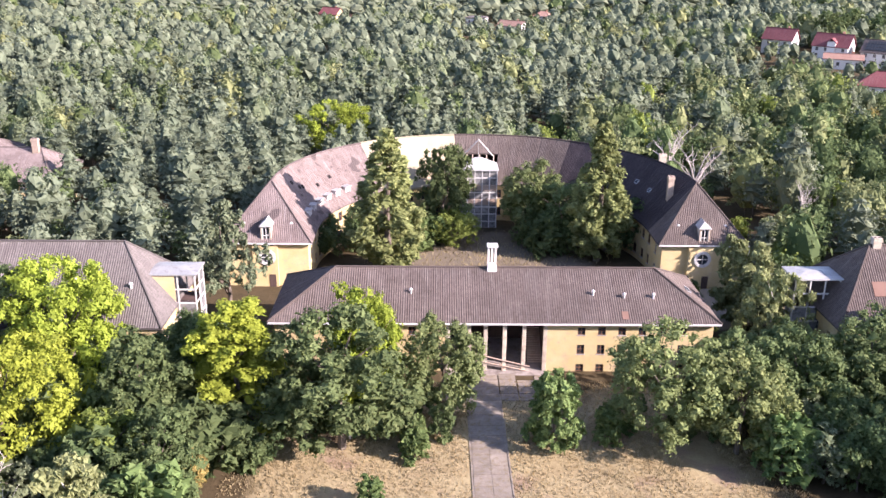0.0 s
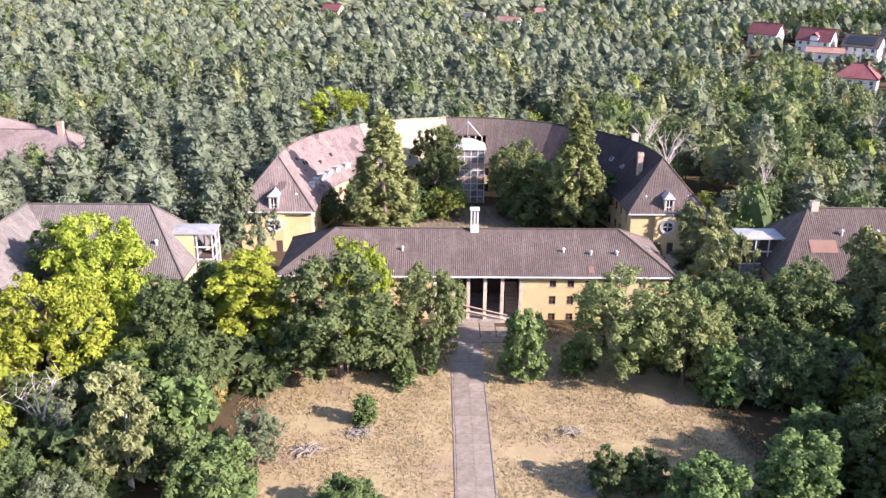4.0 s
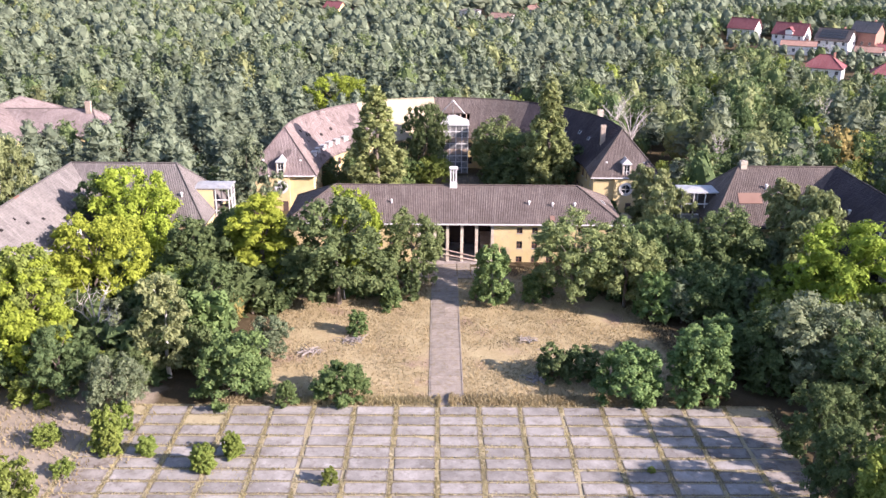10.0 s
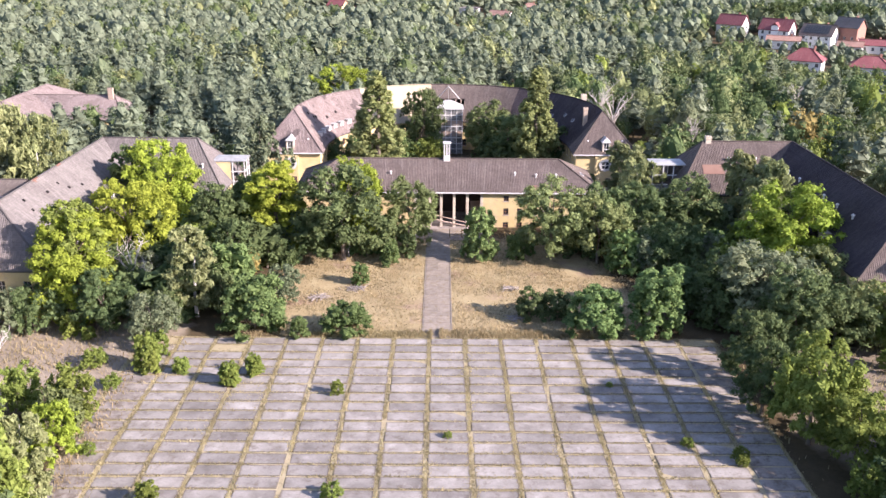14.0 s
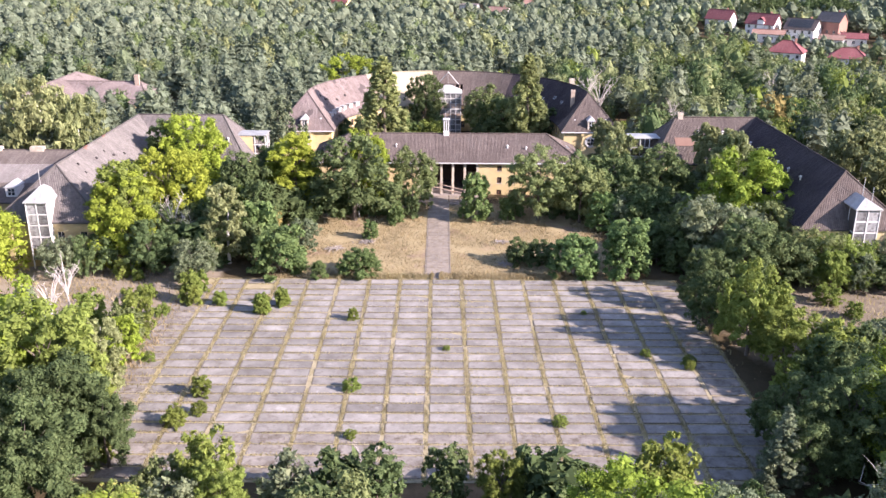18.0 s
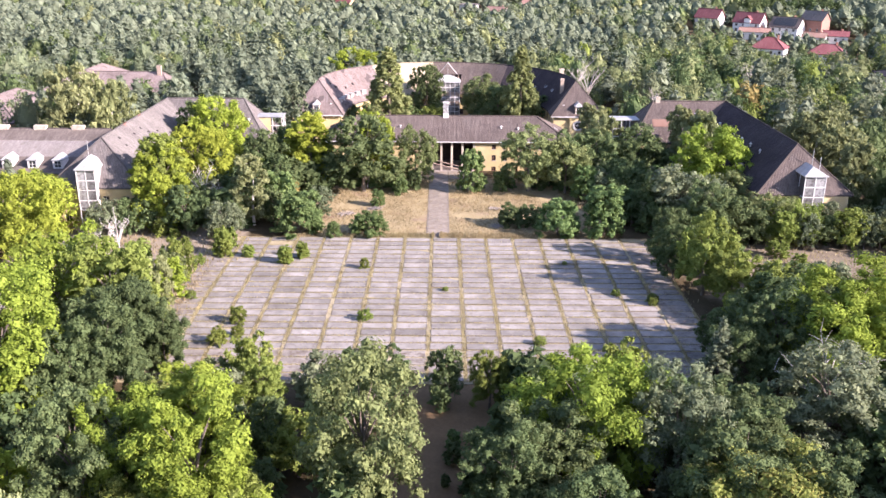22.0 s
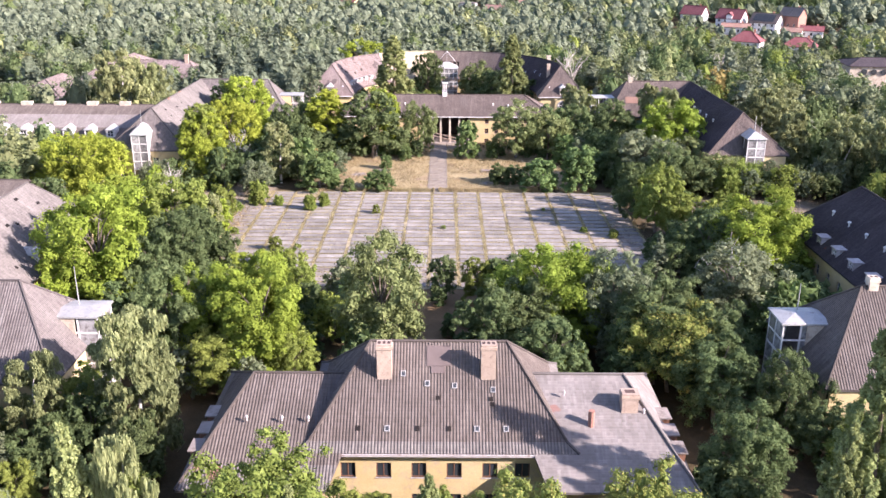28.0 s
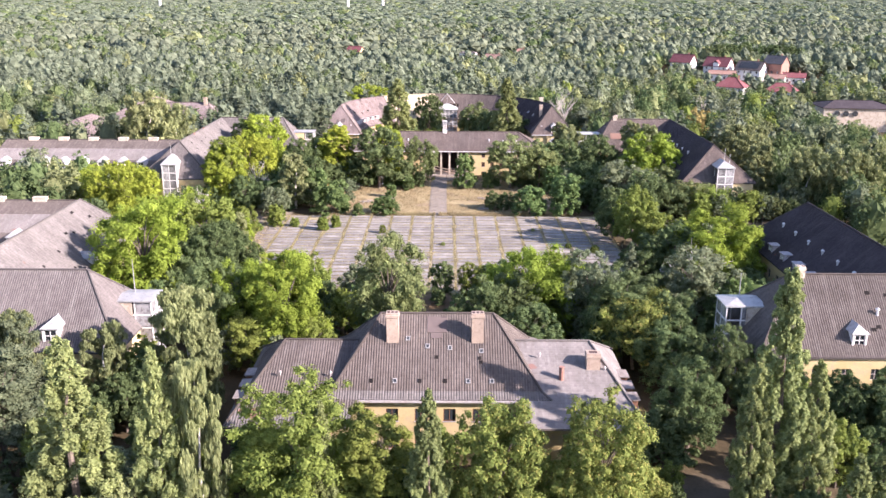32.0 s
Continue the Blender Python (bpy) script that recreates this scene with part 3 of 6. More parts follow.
def dormer(parent, at, face, w=1.5, h=1.5, depth=2.2, wall=None, cap=None, pyramid=False):
    """A roof dormer: face is the way it looks (degrees, 0 = -y); at is the foot of its front."""
    m = Matrix.Translation(at) @ pose(0, 0, 0, 0, 0, face)
    bm = bmesh.new()
    box(bm, -w / 2, -w / 2 + 0.25, 0, depth, 0, h, m)
    box(bm, w / 2 - 0.25, w / 2, 0, depth, 0, h, m)
    box(bm, -w / 2 + 0.25, w / 2 - 0.25, 0, depth, h - 0.2, h, m)
    box(bm, -w / 2 + 0.25, w / 2 - 0.25, 0, depth, 0, 0.2, m)
    d = part("dormer", bm, wall or M_WHITE, parent)
    bm = bmesh.new()
    o = 0.18
    if pyramid:
        a = [m @ Vector(p) for p in ((-w / 2 - o, -o, h), (w / 2 + o, -o, h), (w / 2 + o, depth, h), (-w / 2 - o, depth, h))]
        mid = [m @ Vector((0, w * 0.45, h + 0.9)), m @ Vector((0, depth, h + 0.9))]
        polys = [[a[0], a[1], mid[0]], [a[1], a[2], mid[1], mid[0]], [a[3], a[0], mid[0], mid[1]]]
        bm.free()
        bm = roof_slab(polys, 0.1)
    else:
        box(bm, -w / 2 - o, w / 2 + o, -o, depth, h, h + 0.14, m)
    part("dormer_roof", bm, cap or M_METAL, d)
    win = m @ pose(0, 0, h / 2)
    ww, hh = w - 0.5, h - 0.4
    bm = frame_grid(ww, hh, 0.06, (1, 1), 0.1, win)
    part("window_frame", bm, M_WHITE, d)
    part("pane", boxed(-ww / 2, ww / 2, 0.16, 0.18, -hh / 2, hh / 2, m=win), M_GLASS, d)
    return d


def glazed_box(parent, x0, x1, y0, y1, z0, z1, bays_x, bays_y, levels, roof_mat, solid_to=None, roof_high=0.5, wall=None, name="stair_tower", solid_sides=""):
    """A stair tower of white posts and rails with panes between, under a low metal roof."""
    bm = bmesh.new()
    t = 0.16
    xs = [x0 + (x1 - x0) * i / bays_x for i in range(bays_x + 1)]
    ys = [y0 + (y1 - y0) * i / bays_y for i in range(bays_y + 1)]
    zs = [z0 + (z1 - z0) * i / levels for i in range(levels + 1)]
    tw = part(name, boxed(x0 - 0.2, x1 + 0.2, y0 - 0.2, y1 + 0.2, z0 - 0.3, z0), M_CONCRETE, parent)
    bm.free()
    for x in xs:
        for y in (y0, y1):
            part("post", boxed(x - t / 2, x + t / 2, y - t / 2, y + t / 2, z0, z1), M_WHITE, tw)
    for y in ys[1:-1]:
        for x in (x0, x1):
            part("post", boxed(x - t / 2, x + t / 2, y - t / 2, y + t / 2, z0, z1), M_WHITE, tw)
    for i, z in enumerate(zs[1:]):
        for zz in (z - 0.12, z - (z1 - z0) / levels * 0.55):
            part("rail", boxed(x0 + t / 2, x1 - t / 2, y0 - 0.05, y0 + 0.05, zz - 0.1, zz + 0.1), M_WHITE, tw)
            part("rail", boxed(x0 - 0.05, x0 + 0.05, y0 + t / 2, y1 - t / 2, zz - 0.1, zz + 0.1), M_WHITE, tw)
            part("rail", boxed(x1 - 0.05, x1 + 0.05, y0 + t / 2, y1 - t / 2, zz - 0.1, zz + 0.1), M_WHITE, tw)
        part("stair_landing", boxed(x0 + t, x1 - t, y0 + t, y1 - t, z - 0.3, z - 0.14), M_DARKROOM, tw)
        zl = zs[i]
        for x, xn in zip(xs, xs[1:]):
            if random.random() < 0.8:
                part("pane", boxed(x + t / 2, xn - t / 2, y0 - 0.01, y0 + 0.01, zl + 0.1, z - 0.22), M_STAIRGLASS, tw)
        for y, yn in zip(ys, ys[1:]):
            for side, xx in (("W", x0), ("E", x1)):
                if side in solid_sides:
                    part("panel", boxed(xx - 0.06, xx + 0.06, y + t / 2, yn - t / 2, zl, z - 0.2), wall or M_YELLOW, tw)
                elif random.random() < 0.85:
                    part("pane", boxed(xx - 0.01, xx + 0.01, y + t / 2, yn - t / 2, zl + 0.1, z - 0.22), M_STAIRGLASS, tw)
    o = 0.3
    a = [(x0 - o, y0 - o, z1), (x1 + o, y0 - o, z1), (x1 + o, y1 + o, z1), (x0 - o, y1 + o, z1)]
    cy, hw = (y0 + y1) / 2, min(x1 - x0, y1 - y0) / 2 + o
    if x1 - x0 > y1 - y0:
        r0, r1 = (x0 - o + hw, cy, z1 + roof_high), (x1 + o - hw, cy, z1 + roof_high)
        polys = [[a[0], a[1], r1, r0], [a[2], a[3], r0, r1], [a[1], a[2], r1], [a[3], a[0], r0]]
    else:
        cx = (x0 + x1) / 2
        r0, r1 = (cx, y0 - o + hw, z1 + roof_high), (cx, y1 + o - hw + 0.01, z1 + roof_high)
        polys = [[a[0], a[1], r0], [a[1], a[2], r1, r0], [a[2], a[3], r1], [a[3], a[0], r0, r1]]
    part("tower_roof", roof_slab(polys, 0.18), roof_mat, tw, "pale sheet-metal roof")
    return tw


def mast(parent, at, h, r=0.06):
    return part("mast", tube(bmesh.new(), [at, Vector(at) + Vector((0, 0, h))], [r, r * 0.6], 6), M_METAL, parent)

# ---- ground: one sheet to the horizon ----
def smooth(a, b, v):
    f = min(1.0, max(0.0, (v - a) / (b - a)))
    return f * f * (3 - 2 * f)


def rise(x, y):
    """The ground climbs gently towards the village."""
    return 5.0 * smooth(205, 285, y) * smooth(70, 140, x)


def ground_sheet():
    def spread(v):
        return v * (1 + (abs(v) / 60.0) ** 1.6)
    n = 110
    xs = [spread(-260 + 520 * i / n) for i in range(n + 1)]
    k = 4800 / xs[-1]
    xs = [x * (1 + (k - 1) * (abs(x) / xs[-1]) ** 2) for x in xs]
    ys = [x for x in xs]
    verts = []
    for y in ys:
        for x in xs:
            core = -46 < x < 46 and -102 < y < 60
            z = 0.0 if core else 0.25 * (noise.noise(Vector((x * 0.05, y * 0.05, 0))) - 0.3)
            verts.append((x, y, min(z, 0.1) + rise(x, y)))
    faces = [(j * (n + 1) + i, j * (n + 1) + i + 1, (j + 1) * (n + 1) + i + 1, (j + 1) * (n + 1) + i) for j in range(n) for i in range(n)]
    me = bpy.data.meshes.new("ground")
    me.from_pydata(verts, [], faces)
    for p in me.polygons:
        p.use_smooth = True
    return me


ground = tagged(part("ground", ground_sheet(), M_GROUND), "dry grass, bare sandy soil and leaf litter", "ground", kind="structure")

# ---- gate building ----
GX0, GX1, GW = -25.5, 28.5, 14.4
gate = thing("gate_building", (1.5, 0, 0), "long yellow two-storey gatehouse with brown tiled hip roof", "building")
gate.matrix_world = Matrix()
ops = [(1.8 - GX0, 12.0, -0.35, 6.55)]
for i in range(6):
    for lo, hi in ((5.0, 6.0), (2.4, 3.65)):
        ops.append((12.25 - GX0 + 2.5 * i, 0.95, lo, hi))
    ops.append((12.25 - GX0 + 2.5 * i, 1.0, 0.0, 1.0))
    for lo, hi in ((5.0, 6.0), (2.4, 3.65)):
        ops.append((-8.6 - GX0 - 2.5 * i, 0.95, lo, hi))
wall_with(gate, (GX0, 0), (GX1, 0), -0.3, 7.0, ops, M_YELLOW, frame_mat=M_BROWNFRAME, label="faded yellow plaster front wall")
wall_with(gate, (GX1, 0.4), (GX1, GW - 0.4), -0.3, 7.0, rows_of(GW, 3.4, 0.95, LEVELS), M_YELLOW, frame_mat=M_BROWNFRAME)
wall_with(gate, (GX1, GW), (GX0, GW), -0.3, 7.0, [], M_YELLOW)
wall_with(gate, (GX0, GW - 0.4), (GX0, 0.4), -0.3, 7.0, [], M_YELLOW)
gp, gl = hip_polys(GX1 - GX0, GW, 7.2, 11.1, 7.0, 6.2, 0.7)
gm = pose((GX0 + GX1) / 2, GW / 2, 0)
put_roof(gate, gp, gl, M_ROOF, "brown weathered clay tile roof", gm)
part("gutter", boxed(GX0 - 0.7, GX1 + 0.7, -0.82, -0.68, 6.62, 6.82), M_WHITE, gate, "pale eaves gutter board")
part("eaves_soffit", boxed(GX0 - 0.6, GX1 + 0.6, -0.66, -0.02, 6.62, 6.68), M_WHITE, gate)
for x in (-4.2, -1.6, 0.45, 2.8, 5.2, 7.8):
    part("column", boxed(x - 0.24, x + 0.24, -0.06, 0.5, -0.1, 6.55, bevel=0.02), M_PALE_WALL, gate, "pale plastered square column")
part("lintel", boxed(-4.4, 8.0, -0.05, 0.45, 6.55, 6.62), M_PALE_WALL, gate)
part("porch_floor", boxed(-4.2, 7.8, -1.2, 9.5, -0.1, 0.08), M_CONCRETE, gate)
# porch walls and ceiling get their shade from a dark colour
part("porch_wall", boxed(-4.6, 8.2, 9.5, 9.8, -0.1, 7.0), M_DARKROOM, gate, "porch back wall darkened for its shade")
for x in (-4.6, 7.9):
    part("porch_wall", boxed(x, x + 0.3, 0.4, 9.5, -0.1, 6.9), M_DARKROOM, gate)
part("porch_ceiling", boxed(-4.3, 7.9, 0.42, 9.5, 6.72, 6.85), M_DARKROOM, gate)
for i in range(16):
    part("stair_step", boxed(6.0, 7.85, 2.2 + 0.3 * i, 2.5 + 0.3 * i, 0.08 + 0.18 * i, 0.26 + 0.18 * i), M_WOOD, gate)
for z0, z1 in ((2.8, 1.0), (1.9, 0.35)):
    part("barrier_beam", tube(bmesh.new(), [(-3.4, -0.12, z0 + 0.25), (6.0, -0.12, z1 - 0.3)], [0.09, 0.09], 6), M_WOOD, gate, "fallen slanting timber rail")
# lantern chimney on the ridge
lan = part("lantern_chimney", boxed(0.85, 2.05, 6.5, 7.7, 10.6, 11.6, bevel=0.04), M_WHITE, gate, "slim white open-sided chimney lantern")
for x in (1.0, 1.45, 1.9):
    for y in (6.65, 7.55):
        part("lantern_post", boxed(x - 0.1, x + 0.1, y - 0.1, y + 0.1, 11.6, 14.0), M_WHITE, lan)
part("lantern_cap", boxed(0.75, 2.15, 6.4, 7.8, 14.0, 14.25, bevel=0.05), M_WHITE, lan)
front = [gm @ Vector(p) for p in gp[0]]
for a, b, hole in ((0.28, 0.52, False), (0.755, 0.5, True), (0.83, 0.45, True), (0.905, 0.45, True)):
    p, u, v, n = on_plane(front, a, b)
    vent_pipe(gate, p - Vector((0, 0, 0.1)), 0.55)
p, u, v, n = on_plane(front, 0.80, 0.14)
part("clay_patch", boxed(-0.4, 0.4, -0.6, 0.6, 0.07, 0.1, m=Matrix.Translation(p) @ Matrix([[u.x, v.x, n.x, 0], [u.y, v.y, n.y, 0], [u.z, v.z, n.z, 0], [0, 0, 0, 1]])), M_ROOF_ORANGE, gate)
p, u, v, n = on_plane([gm @ Vector(q) for q in (gp[3][0], gp[3][1], gp[3][2], gp[3][2])], 0.45, 0.35)
roof_window(gate, p, u, v, n, 1.6, 0.7)

# ---- curved building behind the court ----
CX, CY, RR, RI, RO, EZ, RZ = 1.9, 34.5, 33.2, 27.0, 39.4, 7.6, 15.0
ring = thing("curved_building", (0, 0, 0), "horseshoe-shaped derelict yellow building with patched tile roof", "building")


def arc(r, deg, z):
    return Vector((CX + r * math.cos(radians(deg)), CY + r * 1.02 * math.sin(radians(deg)), z))


def ring_roof(a0, a1, mat, label, step=5.0, ribs=True, inner=True, outer=True):
    n = max(1, round((a1 - a0) / step))
    cuts = [a0 + (a1 - a0) * i / n for i in range(n + 1)]
    polys, lines = [], []
    for a, b in zip(cuts, cuts[1:]):
        if inner:
            polys.append([arc(RI - 0.7, b, EZ - 0.5), arc(RI - 0.7, a, EZ - 0.5), arc(RR, a, RZ), arc(RR, b, RZ)])
        if outer:
            polys.append([arc(RO + 0.7, a, EZ - 0.5), arc(RO + 0.7, b, EZ - 0.5), arc(RR, b, RZ), arc(RR, a, RZ)])
        lines.append((arc(RR, a, RZ), arc(RR, b, RZ)))
    put_roof(ring, polys, lines, mat, label, None, ribs)


# the east arc's shade is painted in with darker tiles
ring_roof(0, 12, M_ROOF_DARK_SHADED, "old tile roof darkened as in shade")
ring_roof(12, 58, M_ROOF_DARK_SHADED, "old tile roof with red patches, darkened as in shade")
ring_roof(58, 78, M_ROOF, "brown tile roof")
ring_roof(78, 97, M_ROOF, "brown tile roof broken open over the stair tower", outer=True, inner=False)
ring_roof(78, 82, M_ROOF, "brown tile roof", outer=False)
ring_roof(94, 97, M_ROOF, "brown tile roof", outer=False)
ring_roof(97, 130, M_CREAM, "pale cream sheathing laid over the roof", ribs=False)
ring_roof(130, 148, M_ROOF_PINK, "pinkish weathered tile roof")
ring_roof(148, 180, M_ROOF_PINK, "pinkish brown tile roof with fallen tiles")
# strip of roof left above the hole
top = [[arc(RI - 0.7, b, EZ - 0.5).lerp(arc(RR, b, RZ), 0.62), arc(RI - 0.7, a, EZ - 0.5).lerp(arc(RR, a, RZ), 0.62), arc(RR, a, RZ), arc(RR, b, RZ)] for a, b in ((82, 86), (86, 90), (90, 94))]
put_roof(ring, top, [], M_ROOF, "roof strip above the broken opening")
for deg in (83.5, 86, 88.5, 91, 93):
    part("rafter", tube(bmesh.new(), [arc(RI + 0.4, deg, EZ), arc(RR - 1.2, deg, RZ - 1.6)], [0.12, 0.12], 4), M_WOOD, ring, "bare roof timber")
# dark floor colour stands for the gloom in the broken roof
part("attic_floor", boxed(CX - 4, CX + 5, CY + RI * 1.02 + 0.6, CY + RO, EZ - 0.5, EZ - 0.2), M_DARKROOM, ring)
for i in range(30):
    a, b = 6 * i, 6 * (i + 1)
    lv = ((1.0, 2.6), (4.4, 6.0))
    for r, flip in ((RI, False), (RO, True)):
        p, q = arc(r, a, 0), arc(r, b, 0)
        length = (q - p).length
        ops = [(length / 2, 1.15, lo, hi) for lo, hi in lv] if not flip and i not in (14, 15) else []
        if flip:
            wall_with(ring, p.xy, q.xy, -0.3, EZ - 0.1, [], M_YELLOW)
        else:
            wall_with(ring, q.xy, p.xy, -0.3, EZ - 0.1, ops, M_YELLOW, frame_mat=M_BROWNFRAME)
for deg in (176, 170, 164, 158, 152, 146):
    f = arc(RI + 0.6, deg, EZ + 0.5)
    dormer(ring, f, deg + 90 - 180, 1.3, 1.5, 2.4)
for deg, t, hole in ((168, 0.62, True), (166, 0.6, True), (170, 0.75, True), (158, 0.5, True), (150, 0.55, True), (40, 0.6, False), (34, 0.45, False), (26, 0.55, False), (18, 0.5, False)):
    p = arc(RI - 0.7, deg, EZ - 0.5).lerp(arc(RR, deg, RZ), t)
    u, v, n = roof_axes([arc(RI - 0.7, deg + 2, EZ - 0.5), arc(RI - 0.7, deg - 2, EZ - 0.5), arc(RR, deg - 2, RZ), arc(RR, deg + 2, RZ)])
    roof_window(ring, p, u, v, n, 0.8, 0.8, hole)
chimney(ring, *arc(RR - 3, 6, 0).xy, 11, 15.2, 0.9, 0.9, M_BRICK, 1)
chimney(ring, *arc(RR + 1, 24, 0).xy, 13, 16.2, 1.2, 0.9, M_PALE_WALL, 2)


def pavilion(cx, mat, label):
    """The hipped end of the curved building, with its oculus and tall dormer."""
    hw, yf, yb, zc = 6.2, 28.0, CY + 0.3, EZ - 0.1
    e = hw + 0.7
    ez = EZ - 0.5
    apex = (cx, CY, RZ)
    polys = [[(cx - e, yf - 0.7, ez), (cx + e, yf - 0.7, ez), apex],
             [(cx + e, yf - 0.7, ez), (cx + e, CY, ez), apex], [(cx - e, CY, ez), (cx - e, yf - 0.7, ez), apex]]
    put_roof(ring, polys, [((cx - e, yf - 0.7, ez), apex), ((cx + e, yf - 0.7, ez), apex)], mat, label)
    wall_with(ring, (cx - hw, yf), (cx + hw, yf), -0.3, zc, [], M_YELLOW, label="yellow plaster end wall")
    wall_with(ring, (cx + hw, yf + 0.4), (cx + hw, yb), -0.3, zc, [(3, 1.1, 1.0, 2.6), (3, 1.1, 4.3, 5.9)], M_YELLOW)
    wall_with(ring, (cx - hw, yb), (cx - hw, yf + 0.4), -0.3, zc, [(3, 1.1, 1.0, 2.6), (3, 1.1, 4.3, 5.9)], M_YELLOW)
    part("cornice", boxed(cx - e, cx + e, yf - 0.75, yf - 0.62, ez - 0.16, ez + 0.06), M_WHITE, ring)
    part("wall_bay", boxed(cx - 2.2, cx + 1.6, yf - 0.45, yf - 0.003, -0.3, zc - 0.3), M_YELLOW, ring, "projecting yellow wall bay")
    bm = bmesh.new()
    ring_out = [[bm.verts.new((cx + r * math.cos(a), y, 4.8 + r * math.sin(a))) for a in [k * math.pi / 12 for k in range(24)]] for r, y in ((1.3, yf - 0.48), (1.3, yf - 0.62), (0.85, yf - 0.62), (0.85, yf - 0.48))]
    for p, q in zip(ring_out, ring_out[1:]):
        for k in range(24):
            bm.faces.new((p[k], p[(k + 1) % 24], q[(k + 1) % 24], q[k]))
    oc = part("round_window", bm, M_WHITE, ring, "round window with pale moulded ring")
    bm = bmesh.new()
    bm.faces.new([bm.verts.new((cx + 0.86 * math.cos(k * math.pi / 12), yf - 0.5, 4.8 + 0.86 * math.sin(k * math.pi / 12))) for k in range(24)])
    part("pane", bm, M_GLASS, oc)
    bm = bmesh.new()
    box(bm, cx - 0.05, cx + 0.05, yf - 0.56, yf - 0.505, 3.98, 5.62)
    box(bm, cx - 0.82, cx + 0.82, yf - 0.555, yf - 0.51, 4.75, 4.85)
    part("glazing_cross", bm, M_WHITE, oc)
    dormer(ring, (cx, yf - 0.3, EZ - 0.9), 0, 1.6, 3.0, 3.0, M_PALE_WALL, M_METAL, True)
    for x in (-3.6, 3.6):
        vent_pipe(ring, (cx + x, yf + 1.6, EZ + 1.4), 0.5)
    part("small_door", boxed(cx + 0.2, cx + 1.2, yf - 0.5, yf - 0.46, 0, 2.0), M_DARKROOM, ring)


pavilion(CX + RR, M_ROOF, "brown tile hip of the end pavilion")
pavilion(CX - RR, M_ROOF_PINK, "patchy pinkish tile hip of the end pavilion")

# glazed stair tower in the court
stair = thing("glazed_stair_tower", (2.2, 60, 0), "derelict glazed stair tower with pale metal roof", "tower")
stair.matrix_world = Matrix()
tw = glazed_box(stair, -1.2, 5.5, 57.0, 62.3, 0, 11.0, 5, 3, 4, M_METAL, roof_high=1.7, name="tower_frame")
mast(stair, (2.15, 59.6, 12.5), 3.9)
for x in (-0.6, 4.9):
    part("brace", tube(bmesh.new(), [(2.15, 59.6, 16.0), (x, 61.5, 12.6)], [0.09, 0.09], 5), M_WHITE, stair)
for x in (-1.2, 0.1, 1.5, 2.8, 4.2, 5.5):
    for z in (4.4, 7.1):
        part("spandrel_panel", boxed(x + 0.1 if x < 5 else 5.3, x + 1.2 if x < 5 else 5.4, 56.93, 56.97, z, z + 1.1), M_WOOD, stair)

# ---- four angular houses round the square ----
RIDGE, EAVE, HALF, HIP = 15.2, 7.4, 8.6, 6.2
ARMS = {}


def angle_house(name, label, rx, cy, ex, sy, roof_a, roof_b, group):
    """An L-shaped hipped house: the ridges meet at rx, cy; one runs across to ex, one along the square to sy."""
    h = thing(name, (0, 0, 0), label, "building", group)
    i, up = (1 if ex > rx else -1), (1 if cy > sy else -1)
    xi, xo, yi, yo = rx + i * HALF, rx - i * HALF, cy - up * HALF, cy + up * HALF
    xe, ye = ex + i * HIP, sy - up * HIP
    C, E, S = (rx, cy, RIDGE), (ex, cy, RIDGE), (rx, sy, RIDGE)
    arm_b = [[(xi, ye, EAVE), (xi, yi, EAVE), C, S], [(xo, ye, EAVE), (xo, yo, EAVE), C, S], [(xi, ye, EAVE), (xo, ye, EAVE), S]]
    arm_a = [[(xi, yi, EAVE), (xe, yi, EAVE), E, C], [(xo, yo, EAVE), (xe, yo, EAVE), E, C], [(xe, yi, EAVE), (xe, yo, EAVE), E]]
    # on the east houses roof_b puts the slopes' shade into the tile colour
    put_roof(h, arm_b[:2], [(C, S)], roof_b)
    # the sunlit hip end keeps the lighter tone of roof_a
    put_roof(h, arm_b[2:], [((xi, ye, EAVE), S), ((xo, ye, EAVE), S)], roof_a)
    put_roof(h, arm_a, [(C, E), ((xe, yi, EAVE), E), ((xe, yo, EAVE), E), ((xo, yo, EAVE), C)], roof_a)
    k = 0.7
    ring_pts = [(xi - i * k, ye + up * k), (xi - i * k, yi + up * k), (xe - i * k, yi + up * k), (xe - i * k, yo - up * k), (xo + i * k, yo - up * k), (xo + i * k, ye + up * k)]
    if i * up < 0:
        ring_pts = ring_pts[::-1]
    ring_pts = ring_pts[::-1]
    for p, q in zip(ring_pts, ring_pts[1:] + ring_pts[:1]):
        p, q = Vector(p), Vector(q)
        d = (q - p).normalized() * 0.4
        if abs(p.x - q.x) > abs(p.y - q.y):
            d *= 0
        length = (q - p).length - 2 * d.length
        wall_with(h, p + d, q - d, -0.3, EAVE - 0.05, rows_of(length, 3.6, 1.15, LEVELS), M_YELLOW)
    for p, q in zip(ring_pts, ring_pts[1:] + ring_pts[:1]):
        o = (Vector(q) - Vector(p)).normalized()
        out = Vector((o.y, -o.x)) * (k + 0.06)
        bm = bmesh.new()
        tube(bm, [(*(Vector(p) + out - o * k), EAVE - 0.16), (*(Vector(q) + out + o * k), EAVE - 0.16)], [0.09, 0.09], 6)
        part("gutter", bm, M_FRAME, h)
    ARMS[h.name] = (arm_a, arm_b)
    return h


def on_roof(h, arm, plane, a, b):
    return on_plane(ARMS[h.name][arm][plane], a, b)


